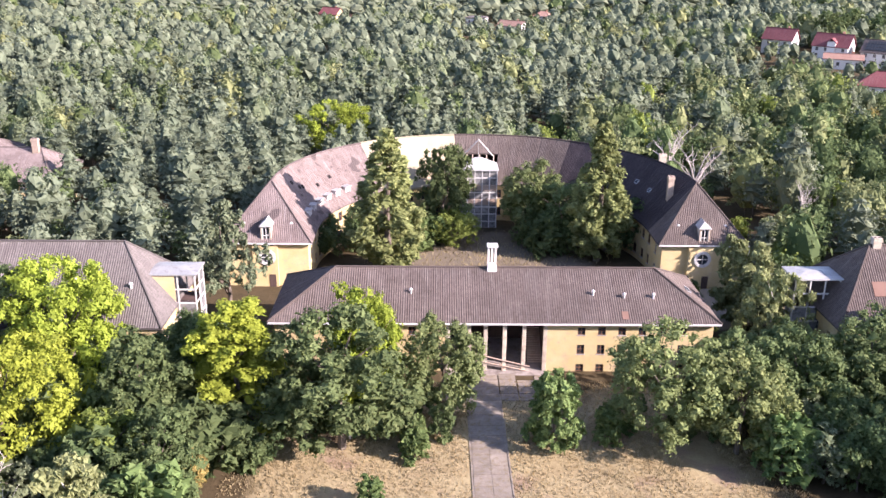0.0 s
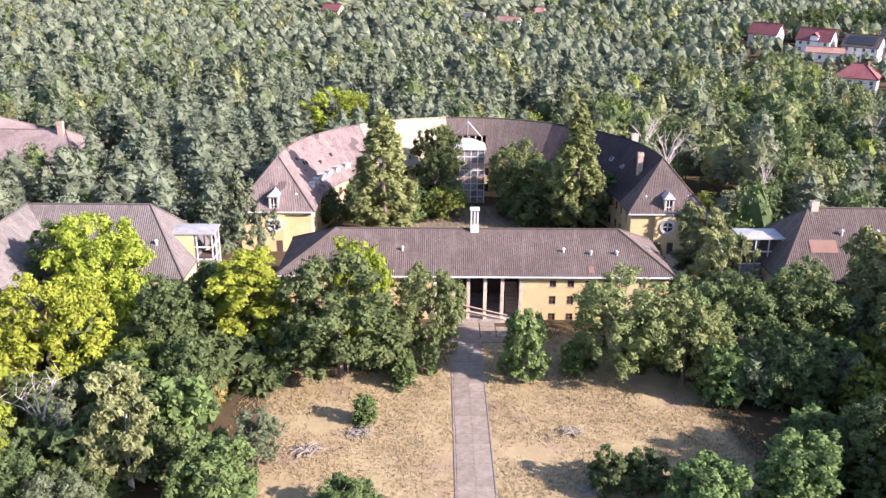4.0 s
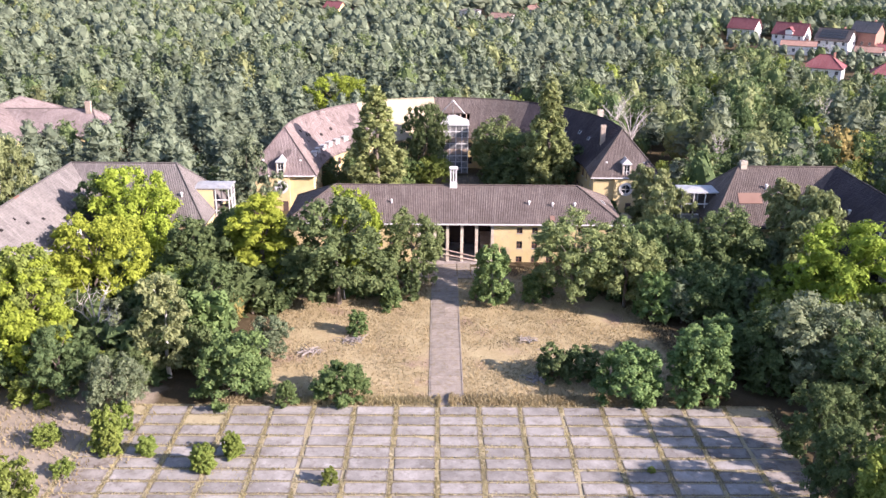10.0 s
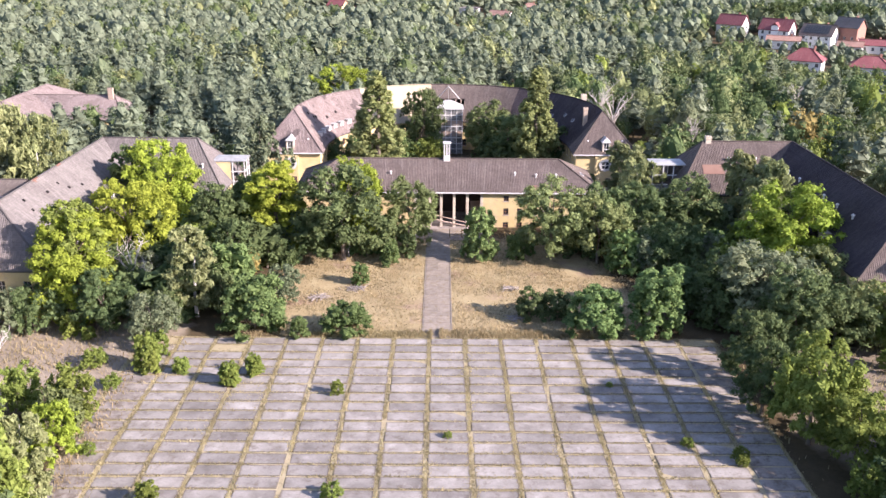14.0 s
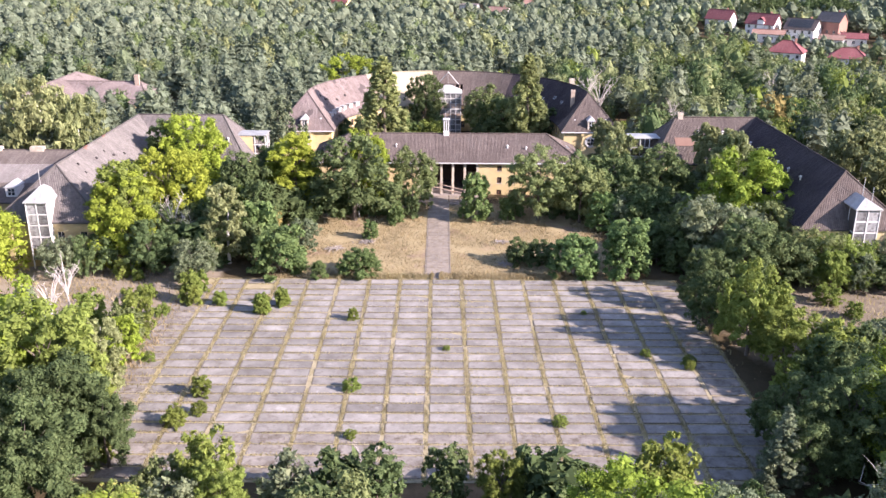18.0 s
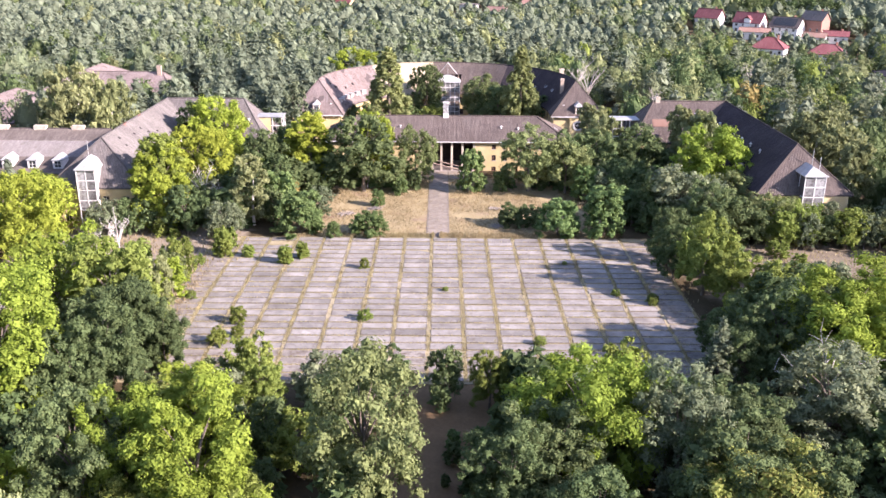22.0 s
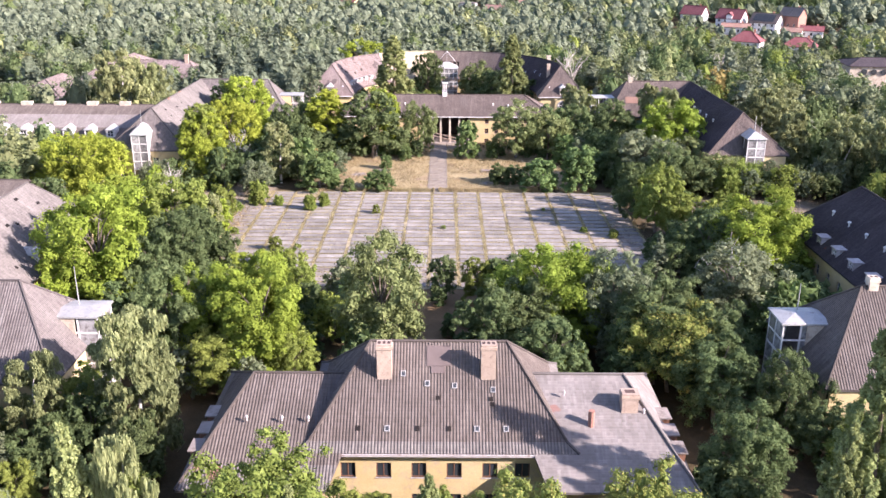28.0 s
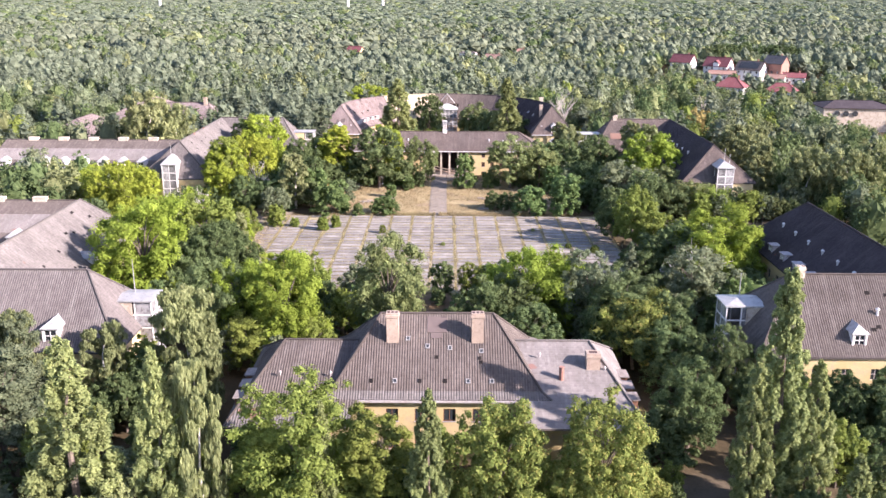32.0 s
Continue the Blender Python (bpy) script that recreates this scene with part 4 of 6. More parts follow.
def in_house(x, y, gap=1.0):
    """Inside the outline of one of the four angular houses, with a margin."""
    for rx, cy, ex, sy in CORNERS:
        i, up = (1 if ex > rx else -1), (1 if cy > sy else -1)
        if abs(x - rx) < HALF + gap and -HIP - gap < (y - sy) * up < abs(cy - sy) + HALF + gap:
            return True
        if abs(y - cy) < HALF + gap and -HALF - gap < (x - rx) * i < abs(ex - rx) + HIP + gap:
            return True
    return False


CORNERS = ((-61.4, 4.8, -44.2, -36.3), (64.8, 5.0, 48.5, -38.0), (-60.9, -136.5, -44.2, -97.0), (63.6, -136.9, 45.8, -97.0))
nw = angle_house("barrack_house", "L-shaped barrack house with pale weathered tile roof", *CORNERS[0], M_ROOF_GREY, M_ROOF_PALE, "houses round the square")
ne = angle_house("barrack_house", "L-shaped barrack house with brown tile roof, side arm shade-dark", *CORNERS[1], M_ROOF, M_ROOF_DARK_SHADED, "houses round the square")
sw = angle_house("barrack_house", "L-shaped barrack house with grey-pink tile roof and stair annex", *CORNERS[2], M_ROOF_GREY, M_ROOF_PALE, "houses round the square")
se = angle_house("barrack_house", "L-shaped barrack house with brown tile roofs, side arm shade-dark", *CORNERS[3], M_ROOF_VILLA, M_ROOF_DARK_SHADED, "houses round the square")
glazed_box(nw, -42.2, -35.7, 3.6, 7.6, 0, 11.4, 3, 2, 3, M_METAL, roof_high=0.35, name="stair_annex")
glazed_box(ne, 39.4, 45.0, 3.6, 7.6, 0, 11.2, 3, 2, 3, M_METAL, roof_high=0.35, name="stair_annex")
glazed_box(nw, -63.9, -60.7, -43.4, -38.0, 0, 11.0, 2, 3, 3, M_METAL, roof_high=1.9, wall=M_WHITE, name="stair_annex", solid_sides="E")
glazed_box(ne, 64.0, 67.6, -45.4, -38.6, 0, 11.2, 2, 3, 3, M_METAL, roof_high=1.3, name="stair_annex", solid_sides="W", wall=M_ROOF)
glazed_box(sw, -43.0, -36.6, -136.3, -132.2, 0, 11.0, 3, 2, 3, M_METAL, roof_high=0.3, name="stair_annex")
glazed_box(se, 37.9, 43.6, -137.4, -133.4, 0, 11.1, 3, 2, 3, M_METAL, roof_high=0.5, name="stair_annex")
for h, at, hh in ((nw, (-62.4, -40.6, 12.6), 3.0), (ne, (66.6, -41, 12.0), 3.0), (ne, (67.2, -43, 11.6), 2.4), (sw, (-39.5, -133.5, 11.1), 4.6), (se, (40.2, -134.8, 11.3), 3.4)):
    mast(h, at, hh, 0.07)
part("annex_wall", boxed(-42.1, -38.2, 3.43, 3.51, 6.0, 11.1), M_YELLOW, nw, "yellow plaster panel")
part("annex_wall", boxed(-42.9, -39.0, -136.47, -136.39, 6.6, 10.7), M_PALE_WALL, sw, "peeling beige plaster panel")
part("annex_wall", boxed(40.4, 43.5, -137.57, -137.49, 6.6, 10.8), M_PALE_WALL, se, "bare beige plaster panel")
chimney(ne, 49.3, 5.0, 14.0, 16.2, 1.0, 0.9, M_PALE_WALL, 2)
chimney(se, 46.9, -136.9, 14.0, 16.3, 1.0, 0.9, M_PALE_WALL, 2)
p, u, v, n = on_roof(ne, 0, 0, 0.72, 0.47)
part("clay_patch", boxed(-1.9, 1.9, -1.0, 1.0, 0.07, 0.12, m=Matrix.Translation(p) @ Matrix([[u.x, v.x, n.x, 0], [u.y, v.y, n.y, 0], [u.z, v.z, n.z, 0], [0, 0, 0, 1]])), M_ROOF_ORANGE, ne, "patch of new orange tiles")
# wings that run outward from the houses
for parent, cx, cy, L, mat in ((nw, -93, -9, 46, M_ROOF_SIDE), (sw, -91, -80, 44, M_ROOF_SIDE)):
    m = pose(cx, cy, 0)
    polys, lines = hip_polys(L, 9, 9.4, 11.0, 0, 0, 0.2)
    put_roof(parent, polys, lines, M_ROOF_VILLA, "upper roof of the side wing", m)
    z_mid = 5.6 + 3.8 * 6.2 / 12.4
    low = [[(-L / 2, -17, 5.6), (L / 2, -17, 5.6), (L / 2, -10.8, z_mid), (-L / 2, -10.8, z_mid)], [(L / 2, 15, 5.6), (-L / 2, 15, 5.6), (-L / 2, 4.6, 9.4), (L / 2, 4.6, 9.4)]]
    put_roof(parent, low, [], M_ROOF_VILLA, "dark lower roof of the side wing", m)
    put_roof(parent, [[(-L / 2, -10.8, z_mid + 0.01), (L / 2, -10.8, z_mid + 0.01), (L / 2, -4.6, 9.4), (-L / 2, -4.6, 9.4)]], [], mat, "pale relaid band of the wing roof", m)
    wall_with(parent, (cx - L / 2, cy - 16.4), (cx + L / 2, cy - 16.4), -0.3, 5.5, rows_of(L, 3.2, 1.1, ((1.0, 2.5), (3.6, 4.9))), M_YELLOW)
    wall_with(parent, (cx - L / 2, cy + 14.4), (cx - L / 2, cy - 16.0), -0.3, 5.5, [], M_YELLOW)
    for i in range(8):
        dormer(parent, (cx + L / 2 - 5.5 - 5.0 * i, cy - 15.2, 6.1), 0, 1.9, 1.8, 3.2, M_WHITE, M_METAL, True)
    for i in range(5):
        x = cx + L / 2 - 8 - 8 * i
        part("ridge_block", boxed(x, x + 2.6, cy - 0.6, cy + 0.6, 10.6, 11.7, bevel=0.03), M_PALE_WALL, parent)
# dormers and vents on the four houses
def roof_dormer(h, arm, plane, a, b, face, w, hh, depth, wall, cap, pyramid=False):
    p, u, v, n = on_roof(h, arm, plane, a, b)
    return dormer(h, p - Vector((0, 0, 0.25)), face, w, hh, depth, wall, cap, pyramid)


def roof_vent(h, arm, plane, a, b, tall=0.6):
    p, u, v, n = on_roof(h, arm, plane, a, b)
    return vent_pipe(h, p - Vector((0, 0, 0.1)), tall, r=0.16)


for a in (0.30, 0.44, 0.58, 0.72, 0.86):
    roof_dormer(se, 1, 0, a, 0.10, -90, 1.6, 1.4, 2.0, M_FRAME, M_FRAME)
for a in (0.12, 0.26, 0.40, 0.54, 0.68, 0.82):
    roof_vent(se, 1, 0, a, 0.5)
for a in (0.25, 0.38, 0.50, 0.62, 0.74, 0.86):
    roof_vent(ne, 1, 0, a, 0.55)
for a in (0.35, 0.55, 0.75):
    roof_dormer(ne, 1, 0, a, 0.10, -90, 1.5, 1.3, 1.9, M_FRAME, M_FRAME)
for a, b in ((0.60, 0.62), (0.28, 0.62), (0.42, 0.6)):
    roof_vent(ne, 0, 0, a, b, 0.75)
roof_dormer(sw, 0, 1, 0.74, 0.12, 0, 2.0, 2.0, 3.0, M_WHITE, M_METAL, True)
roof_dormer(sw, 0, 1, 0.40, 0.12, 0, 2.0, 2.0, 3.0, M_WHITE, M_METAL, True)
roof_dormer(sw, 1, 0, 0.55, 0.10, 90, 1.9, 1.6, 2.6, M_WHITE, M_METAL, True)
roof_dormer(se, 0, 1, 0.62, 0.14, 0, 1.8, 1.8, 2.8, M_WHITE, M_METAL, True)
roof_dormer(se, 0, 1, 0.36, 0.14, 0, 1.8, 1.8, 2.8, M_WHITE, M_METAL, True)
roof_vent(se, 0, 1, 0.5, 0.5, 0.8)
roof_dormer(nw, 1, 0, 0.72, 0.14, 90, 2.2, 1.9, 2.8, M_WHITE, M_METAL)
roof_dormer(nw, 1, 0, 0.45, 0.14, 90, 2.0, 1.6, 2.6, M_WHITE, M_METAL)
roof_vent(nw, 0, 0, 0.9, 0.45)
roof_vent(nw, 0, 0, 0.5, 0.5)

# ---- villa in front ----
villa = thing("villa", (0.9, -148.3, 0), "wide yellow villa with big brown hip roof and two chimneys", "house")
villa.matrix_world = Matrix()
VX, VY = 0.75, -148.3
vops = [(x - (VX - 11.9), 1.35, 4.35, 5.85) for x in (-7.3, -4.1, -0.95, 2.2, 5.4, 8.3, 10.9)]
vops += [(x - (VX - 11.9), 1.35, 1.0, 2.6) for x in (-7.3, -4.1, -0.95, 2.2, 5.4, 8.3, 10.9)]
wall_with(villa, (VX - 11.9, VY - 8.2), (VX + 11.9, VY - 8.2), -0.3, 7.2, vops, M_YELLOW, frame_mat=M_BROWNFRAME, label="patchy yellow plaster front wall", cross=(1, 0))
wall_with(villa, (VX + 11.9, VY - 7.8), (VX + 11.9, VY + 7.8), -0.3, 7.2, [], M_YELLOW)
wall_with(villa, (VX + 11.9, VY + 8.2), (VX - 11.9, VY + 8.2), -0.3, 7.2, [], M_YELLOW)
wall_with(villa, (VX - 11.9, VY + 7.8), (VX - 11.9, VY - 7.8), -0.3, 7.2, [], M_YELLOW)
# main roof: steep planes over a flatter skirt at the eaves
zs, ze = 7.75, 7.15
kx, ky, ex, ey = 11.5, 7.75, 12.5, 8.75
r0, r1 = (VX - 6.45, VY, 13.9), (VX + 6.45, VY, 13.9)
k = [(VX - kx, VY - ky, zs), (VX + kx, VY - ky, zs), (VX + kx, VY + ky, zs), (VX - kx, VY + ky, zs)]
e = [(VX - ex, VY - ey, ze), (VX + ex, VY - ey, ze), (VX + ex, VY + ey, ze), (VX - ex, VY + ey, ze)]
vmain = [[k[0], k[1], r1, r0], [k[2], k[3], r0, r1], [k[1], k[2], r1], [k[3], k[0], r0]]
put_roof(villa, vmain, [(r0, r1)] + [(k[i], (r0, r1, r1, r0)[i]) for i in range(4)], M_ROOF_VILLA, "big brown ribbed tile roof")
put_roof(villa, [[e[i], e[(i + 1) % 4], k[(i + 1) % 4], k[i]] for i in range(4)], [(e[i], k[i]) for i in range(4)], M_ROOF_PALE, "grey flatter tile skirt at the eaves", name="roof_skirt")
part("gutter", boxed(VX - ex, VX + ex, VY - ey - 0.14, VY - ey + 0.02, ze - 0.28, ze - 0.06), M_FRAME, villa, "dark eaves gutter")
for s in (-1, 1):
    w0, w1 = VX + s * 9.5, VX + s * 20.0
    xr = VX + s * 17.6
    lo = [(w0, VY - 12.2, 5.6), (w1 + s * 2.4, VY - 12.2, 5.6), (w1 + s * 2.4, VY + 9.5, 5.6), (w0, VY + 9.5, 5.6)]
    ra, rb = (VX + s * 6.0, VY - 0.6, 10.8), (xr, VY - 0.6, 10.8)
    knee = [tuple(Vector(p).lerp(Vector(q), 0.2)) for p, q in zip(lo, (ra, rb, rb, ra))]
    polys = [[knee[0], knee[1], rb, ra], [knee[2], knee[3], ra, rb], [knee[1], knee[2], rb]]
    if s < 0:
        polys = [q[::-1] if len(q) == 3 else [q[1], q[0], q[3], q[2]] for q in polys]
    put_roof(villa, polys, [(ra, rb), (lo[1], rb), (lo[2], rb)], M_ROOF_SIDE if s > 0 else M_ROOF_VILLA, "lower side roof of pale grey tiles with red gaps" if s > 0 else "lower side roof of brown tiles", ribs=s < 0, name="side_roof")
    skirt = [[lo[0], lo[1], knee[1], knee[0]], [lo[2], lo[3], knee[3], knee[2]], [lo[1], lo[2], knee[2], knee[1]]]
    if s < 0:
        skirt = [[q[1], q[0], q[3], q[2]] for q in skirt]
    put_roof(villa, skirt, [], M_ROOF_SIDE if s > 0 else M_ROOF_PALE, "pale tile skirt at the side eaves", ribs=s < 0, name="roof_skirt")
    x0, x1 = sorted((VX + s * 11.5, VX + s * 20.2))
    wall_with(villa, (x0, VY - 9.6), (x1, VY - 9.6), -0.3, 6.2, [], M_YELLOW)
    wall_with(villa, (x1, VY + 8.6), (x0, VY + 8.6), -0.3, 6.2, [], M_YELLOW)
    xe = VX + s * 20.2
    pts = ((xe, VY - 9.2), (xe, VY + 8.2))
    wall_with(villa, *(pts if s > 0 else pts[::-1]), -0.3, 6.2, [], M_YELLOW)
    for yy in (-7.4, -4.4, -1.4):
        dormer(villa, (xe + s * 1.8, VY + yy, 6.1), 90 * s, 1.7, 0.9, 2.2, M_BROWNFRAME, M_CONCRETE)
for x in (-4.25, 5.35):
    chimney(villa, x, -150.9, 10.0, 15.0, 1.35, 1.0, M_BRICK, 3)
chimney(villa, 18.3, -152.4, 7.5, 10.9, 1.5, 1.2, M_BRICK, 1)
part("vent_pipe", tube(bmesh.new(), [(14.6, -154.2, 7.8), (14.6, -154.2, 9.9)], [0.3, 0.3], 10), M_REDBRICK, villa, "round red clay flue")
vf = [Vector(q) for q in vmain[0]]
for a, b, hole in ((0.17, 0.12, True), (0.29, 0.12, False), (0.415, 0.12, True), (0.545, 0.12, True), (0.66, 0.12, False), (0.78, 0.12, False), (0.44, 0.56, False), (0.585, 0.54, False), (0.3, 0.66, False), (0.78, 0.5, False)):
    p, u, v, n = on_plane(vf, a, b)
    roof_window(villa, p, u, v, n, 0.46, 0.56, hole)
for a, b in ((0.755, 0.36), (0.755, 0.41), (0.5, 0.42)):
    p, u, v, n = on_plane(vf, a, b)
    # black plate paints the dark of a gap, the roof is uncut
    part("missing_tile", boxed(-0.2, 0.2, -0.2, 0.2, 0.06, 0.09, m=Matrix.Translation(p) @ Matrix([[u.x, v.x, n.x, 0], [u.y, v.y, n.y, 0], [u.z, v.z, n.z, 0], [0, 0, 0, 1]])), M_HOLE, villa, "black plate for the unlit gap of missing tiles")
def slope_matrix(p, u, v, n):
    return Matrix.Translation(p) @ Matrix([[u.x, v.x, n.x, 0], [u.y, v.y, n.y, 0], [u.z, v.z, n.z, 0], [0, 0, 0, 1]])


p, u, v, n = on_plane(vf, 0.5, 0.86)
part("tile_patch", boxed(-1.1, 1.1, -1.2, 0.9, 0.065, 0.1, m=slope_matrix(p, u, v, n)), M_ROOF_PINK, villa, "patch of pale replacement tiles")
p, u, v, n = on_plane(vf, 0.5, 0.70)
part("tile_patch", boxed(-0.7, 0.6, -0.35, 0.35, 0.065, 0.1, m=slope_matrix(p, u, v, n)), M_ROOF_PINK, villa, "patch of reddish replacement tiles")
spots = random.Random(12)
for parent, poly in ((nw, ARMS[nw.name][1][0]), (sw, ARMS[sw.name][1][0]), (se, ARMS[se.name][0][1])):
    for i in range(9):
        p, u, v, n = on_plane(poly, spots.uniform(0.1, 0.9), spots.uniform(0.2, 0.9))
        w = spots.uniform(0.15, 0.4)
        # a black plate on the tiles gives the gap its darkness
        part("missing_tile", boxed(-w, w, -0.2, 0.25, 0.0, 0.1, m=slope_matrix(p, u, v, n)), M_HOLE, parent, "black plate for the unlit gap of missing tiles")
for x in (-16.6, -13.4, -11.0):
    vent_pipe(villa, (x, -154.2, 8.7), 0.3, r=0.09)
for x, y, z in ((12.4, -151.5, 9.9), (19.6, -153.0, 8.9)):
    vent_pipe(villa, (x, y, z), 0.3, r=0.08)

# ---- houses farther off ----
far = thing("far_barrack", (0, 0, 0), "pale pink-roofed barrack among pines", "building")
house("far_barrack", "", (-105, 70), 90, 46, 19, 6.5, 12.0, 10, 10, M_ROOF_FAR, sides="SNEW", parent=far)
house("far_barrack", "", (-91, 71.5), 0, 24, 15, 6.5, 11.2, 0, 4, M_ROOF_FAR, sides="SNE", parent=far)
chimney(far, -83.5, 70.5, 10, 13.2, 1.2, 1.0, M_BRICK, 2)
far2 = thing("far_barrack", (0, 0, 0), "dim pink-roofed barrack behind birches", "building")
house("far_barrack", "", (-113, 36), 90, 30, 17, 6.0, 11.0, 9, 9, M_ROOF_FAR, sides="SNEW", parent=far2)
hall = thing("flat_hall", (0, 0, 0), "beige hall with dark low roof and round windows", "building")
house("flat_hall", "", (156, 92), -6, 26, 16, 8.5, 10.6, 6, 6, M_ROOF_DARK_SHADED, M_PALE_WALL, sides="sewn", parent=hall, ribs=False)
for i in range(3):
    part("round_window", tube(bmesh.new(), [(147 + 3.2 * i, 84.6 - 0.35 * i, 6.6), (147 + 3.2 * i, 85.1 - 0.35 * i, 6.6)], [1.0, 1.0], 14), M_GLASS, hall)
VILLAGE = (
    ("white cottage with dark red gabled roof", 140.1, 280.4, 12.5, 8.5, 5.8, 10, -42, M_ROOF_RED, M_WHITE_WALL, 0),
    ("white house with dark red roof and front gable", 156.2, 265.1, 14, 9, 5.6, 10.2, -42, M_ROOF_RED, M_WHITE_WALL, 0),
    ("white house with solar panels on a brown roof", 170.8, 253.0, 14, 10, 5.5, 10, -42, M_ROOF, M_WHITE_WALL, 0),
    ("tall orange brick house with grey roof", 184.3, 253.0, 11, 8, 9.0, 13, -50, M_ROOF_GREY, M_REDBRICK, 0),
    ("low white house with orange roof", 153.9, 249.9, 14, 6.5, 3.6, 5.4, -24, M_ROOF_ORANGE, M_WHITE_WALL, 0),
    ("white house with wide red hip roof", 140.9, 191.4, 13.5, 10.5, 5.8, 10, -30, M_ROOF_RED, M_WHITE_WALL, 5),
    ("small house with orange roof", 179.8, 240.2, 10, 6, 3.2, 5.2, -30, M_ROOF_ORANGE, M_WHITE_WALL, 0),
    ("low house with dark red roof", 190.8, 242.1, 11, 7, 3.4, 5.6, -24, M_ROOF_RED, M_WHITE_WALL, 0),
    ("pale house with bright red hip roof", 162.3, 182.6, 14, 11, 4.6, 8.2, -25, M_ROOF_RED, M_WHITE_WALL, 4.5),
    ("yellow house with red roof among trees", -67.1, 444.0, 12, 8.5, 5.4, 9, -30, M_ROOF_RED, M_YELLOW, 0),
    ("white garage with red roof edge", -54.0, 450.6, 9, 6, 3.2, 4, -30, M_ROOF_RED, M_WHITE_WALL, 0),
    ("white flat-roofed block behind trees", 18.3, 416.6, 11, 9, 6.4, 7.2, -20, M_ROOF_GREY, M_WHITE_WALL, 3),
    ("pale gabled house with brown roof", 36.2, 392.1, 14, 8, 4.4, 7, -35, M_ROOF_ORANGE, M_WHITE_WALL, 0),
    ("cottage with orange tile roof in a wood", 58.6, 441.4, 9, 8, 5.5, 8, -20, M_ROOF_ORANGE, M_WHITE_WALL, 3),
)
for label, x, y, L, W, ez_, rz_, rot, rm, wm, hip in VILLAGE:
    v, m = house("village_house", label, (x, y), rot, L, W, ez_, rz_, hip, hip, rm, wm, sides="SEWn", levels=((1.0, 2.4),) if ez_ < 5.2 else ((1.0, 2.4), (3.6, 4.9)), ribs=False, category="house", group="village houses", over=0.5)
    if not hip:
        for s in (-1, 1):
            bm = bmesh.new()
            tri = [m @ Vector((s * (L / 2 - d), yy, z)) for d in (0.0, 0.3) for yy, z in ((-W / 2, ez_ - 0.05), (W / 2, ez_ - 0.05), (0, rz_ - 0.3))]
            vs = [bm.verts.new(p) for p in tri]
            for f in ((0, 1, 2), (5, 4, 3), (0, 3, 4, 1), (1, 4, 5, 2), (2, 5, 3, 0)):
                bm.faces.new([vs[i] for i in f])
            bmesh.ops.recalc_face_normals(bm, faces=bm.faces[:])
            part("gable", bm, wm, v)
    if "solar" in label:
        p, u, w, n = on_plane([m @ Vector(q) for q in ((-L / 2, -W / 2, ez_), (L / 2, -W / 2, ez_), (L / 2, 0, rz_), (-L / 2, 0, rz_))], 0.5, 0.5)
        for i in range(10):
            for j in range(3):
                part("solar_panel", boxed(-5.7 + 1.12 * i, -4.7 + 1.12 * i, -2.4 + 1.6 * j, -0.9 + 1.6 * j, 0.3, 0.36, m=Matrix.Translation(p) @ Matrix([[u.x, w.x, n.x, 0], [u.y, w.y, n.y, 0], [u.z, w.z, n.z, 0], [0, 0, 0, 1]])), M_SKYLIGHT, v)
    if "front gable" in label:
        fg = m @ pose(0.5, -W / 2 + 0.6, 0)
        part("front_gable", boxed(-1.6, 1.6, -1.0, 3.0, 0, 7.4, m=fg), wm, v)
        put_roof(v, [[fg @ Vector(q) for q in poly] for poly in ([(-2, -1.3, 7.0), (0, -1.3, 8.8), (0, 3.4, 8.8), (-2, 3.4, 7.0)], [(0, -1.3, 8.8), (2, -1.3, 7.0), (2, 3.4, 7.0), (0, 3.4, 8.8)])], [], rm, ribs=False)
    if "block" not in label and "garage" not in label:
        c = m @ Vector((L * 0.22, 0.6, 0))
        chimney(v, c.x, c.y, rz_ - 1.5, rz_ + 0.9, 0.7, 0.7, M_REDBRICK, 1)
    v.matrix_world = pose(0, 0, rise(x, y))
for label, x, y, h in (("slender white wind turbine mast", -700, 2000, 60), ("white wind turbine mast", -228, 1900, 70), ("white wind turbine mast far off", -160, 2100, 75)):
    t = thing("wind_mast", (x, y, 0), label, "mast")
    part("mast_tube", tube(bmesh.new(), [(0, 0, 0), (0, 0, h)], [3.4, 2.6], 16), M_WHITE_WALL, t)

# ---- path and forecourt ----
path = tagged(part("footpath", boxed(-1.95, 1.85, -47.0, -1.3, -0.2, 0.02), M_PATH), "cracked concrete footpath across dry grass", "path", kind="structure")
path_kerbs = [part("kerb", boxed(x, x + 0.14, -46.0, -6.0, -0.1, 0.07), M_PATH, path) for x in (-2.1, 1.86)]
rng = random.Random(7)
yy = -46.5
while yy < -2:
    n = rng.choice((1.7, 2.0, 2.3))
    for x0, x1 in ((-1.85, -0.04), (-0.01, 1.72)):
        x0, x1, d = x0 + rng.uniform(-0.05, 0.06) * (x0 < -1), x1 + rng.uniform(-0.05, 0.05) * (x1 > 1), rng.uniform(0, 0.02)
        part("path_slab", boxed(x0, x1, yy + 0.03, yy + n - 0.03, 0.02, 0.045 + d), M_PATH, path)
    yy += n
for ix in range(6):
    for iy in range(4):
        if rng.random() < 0.85:
            x, y = -4.6 + 2.2 * ix, -7.6 + 1.7 * iy
            part("court_slab", boxed(x + 0.06, x + 2.1, y + 0.06, y + 1.62, -0.1, 0.07 + rng.uniform(0, 0.03)), M_PATH, path)

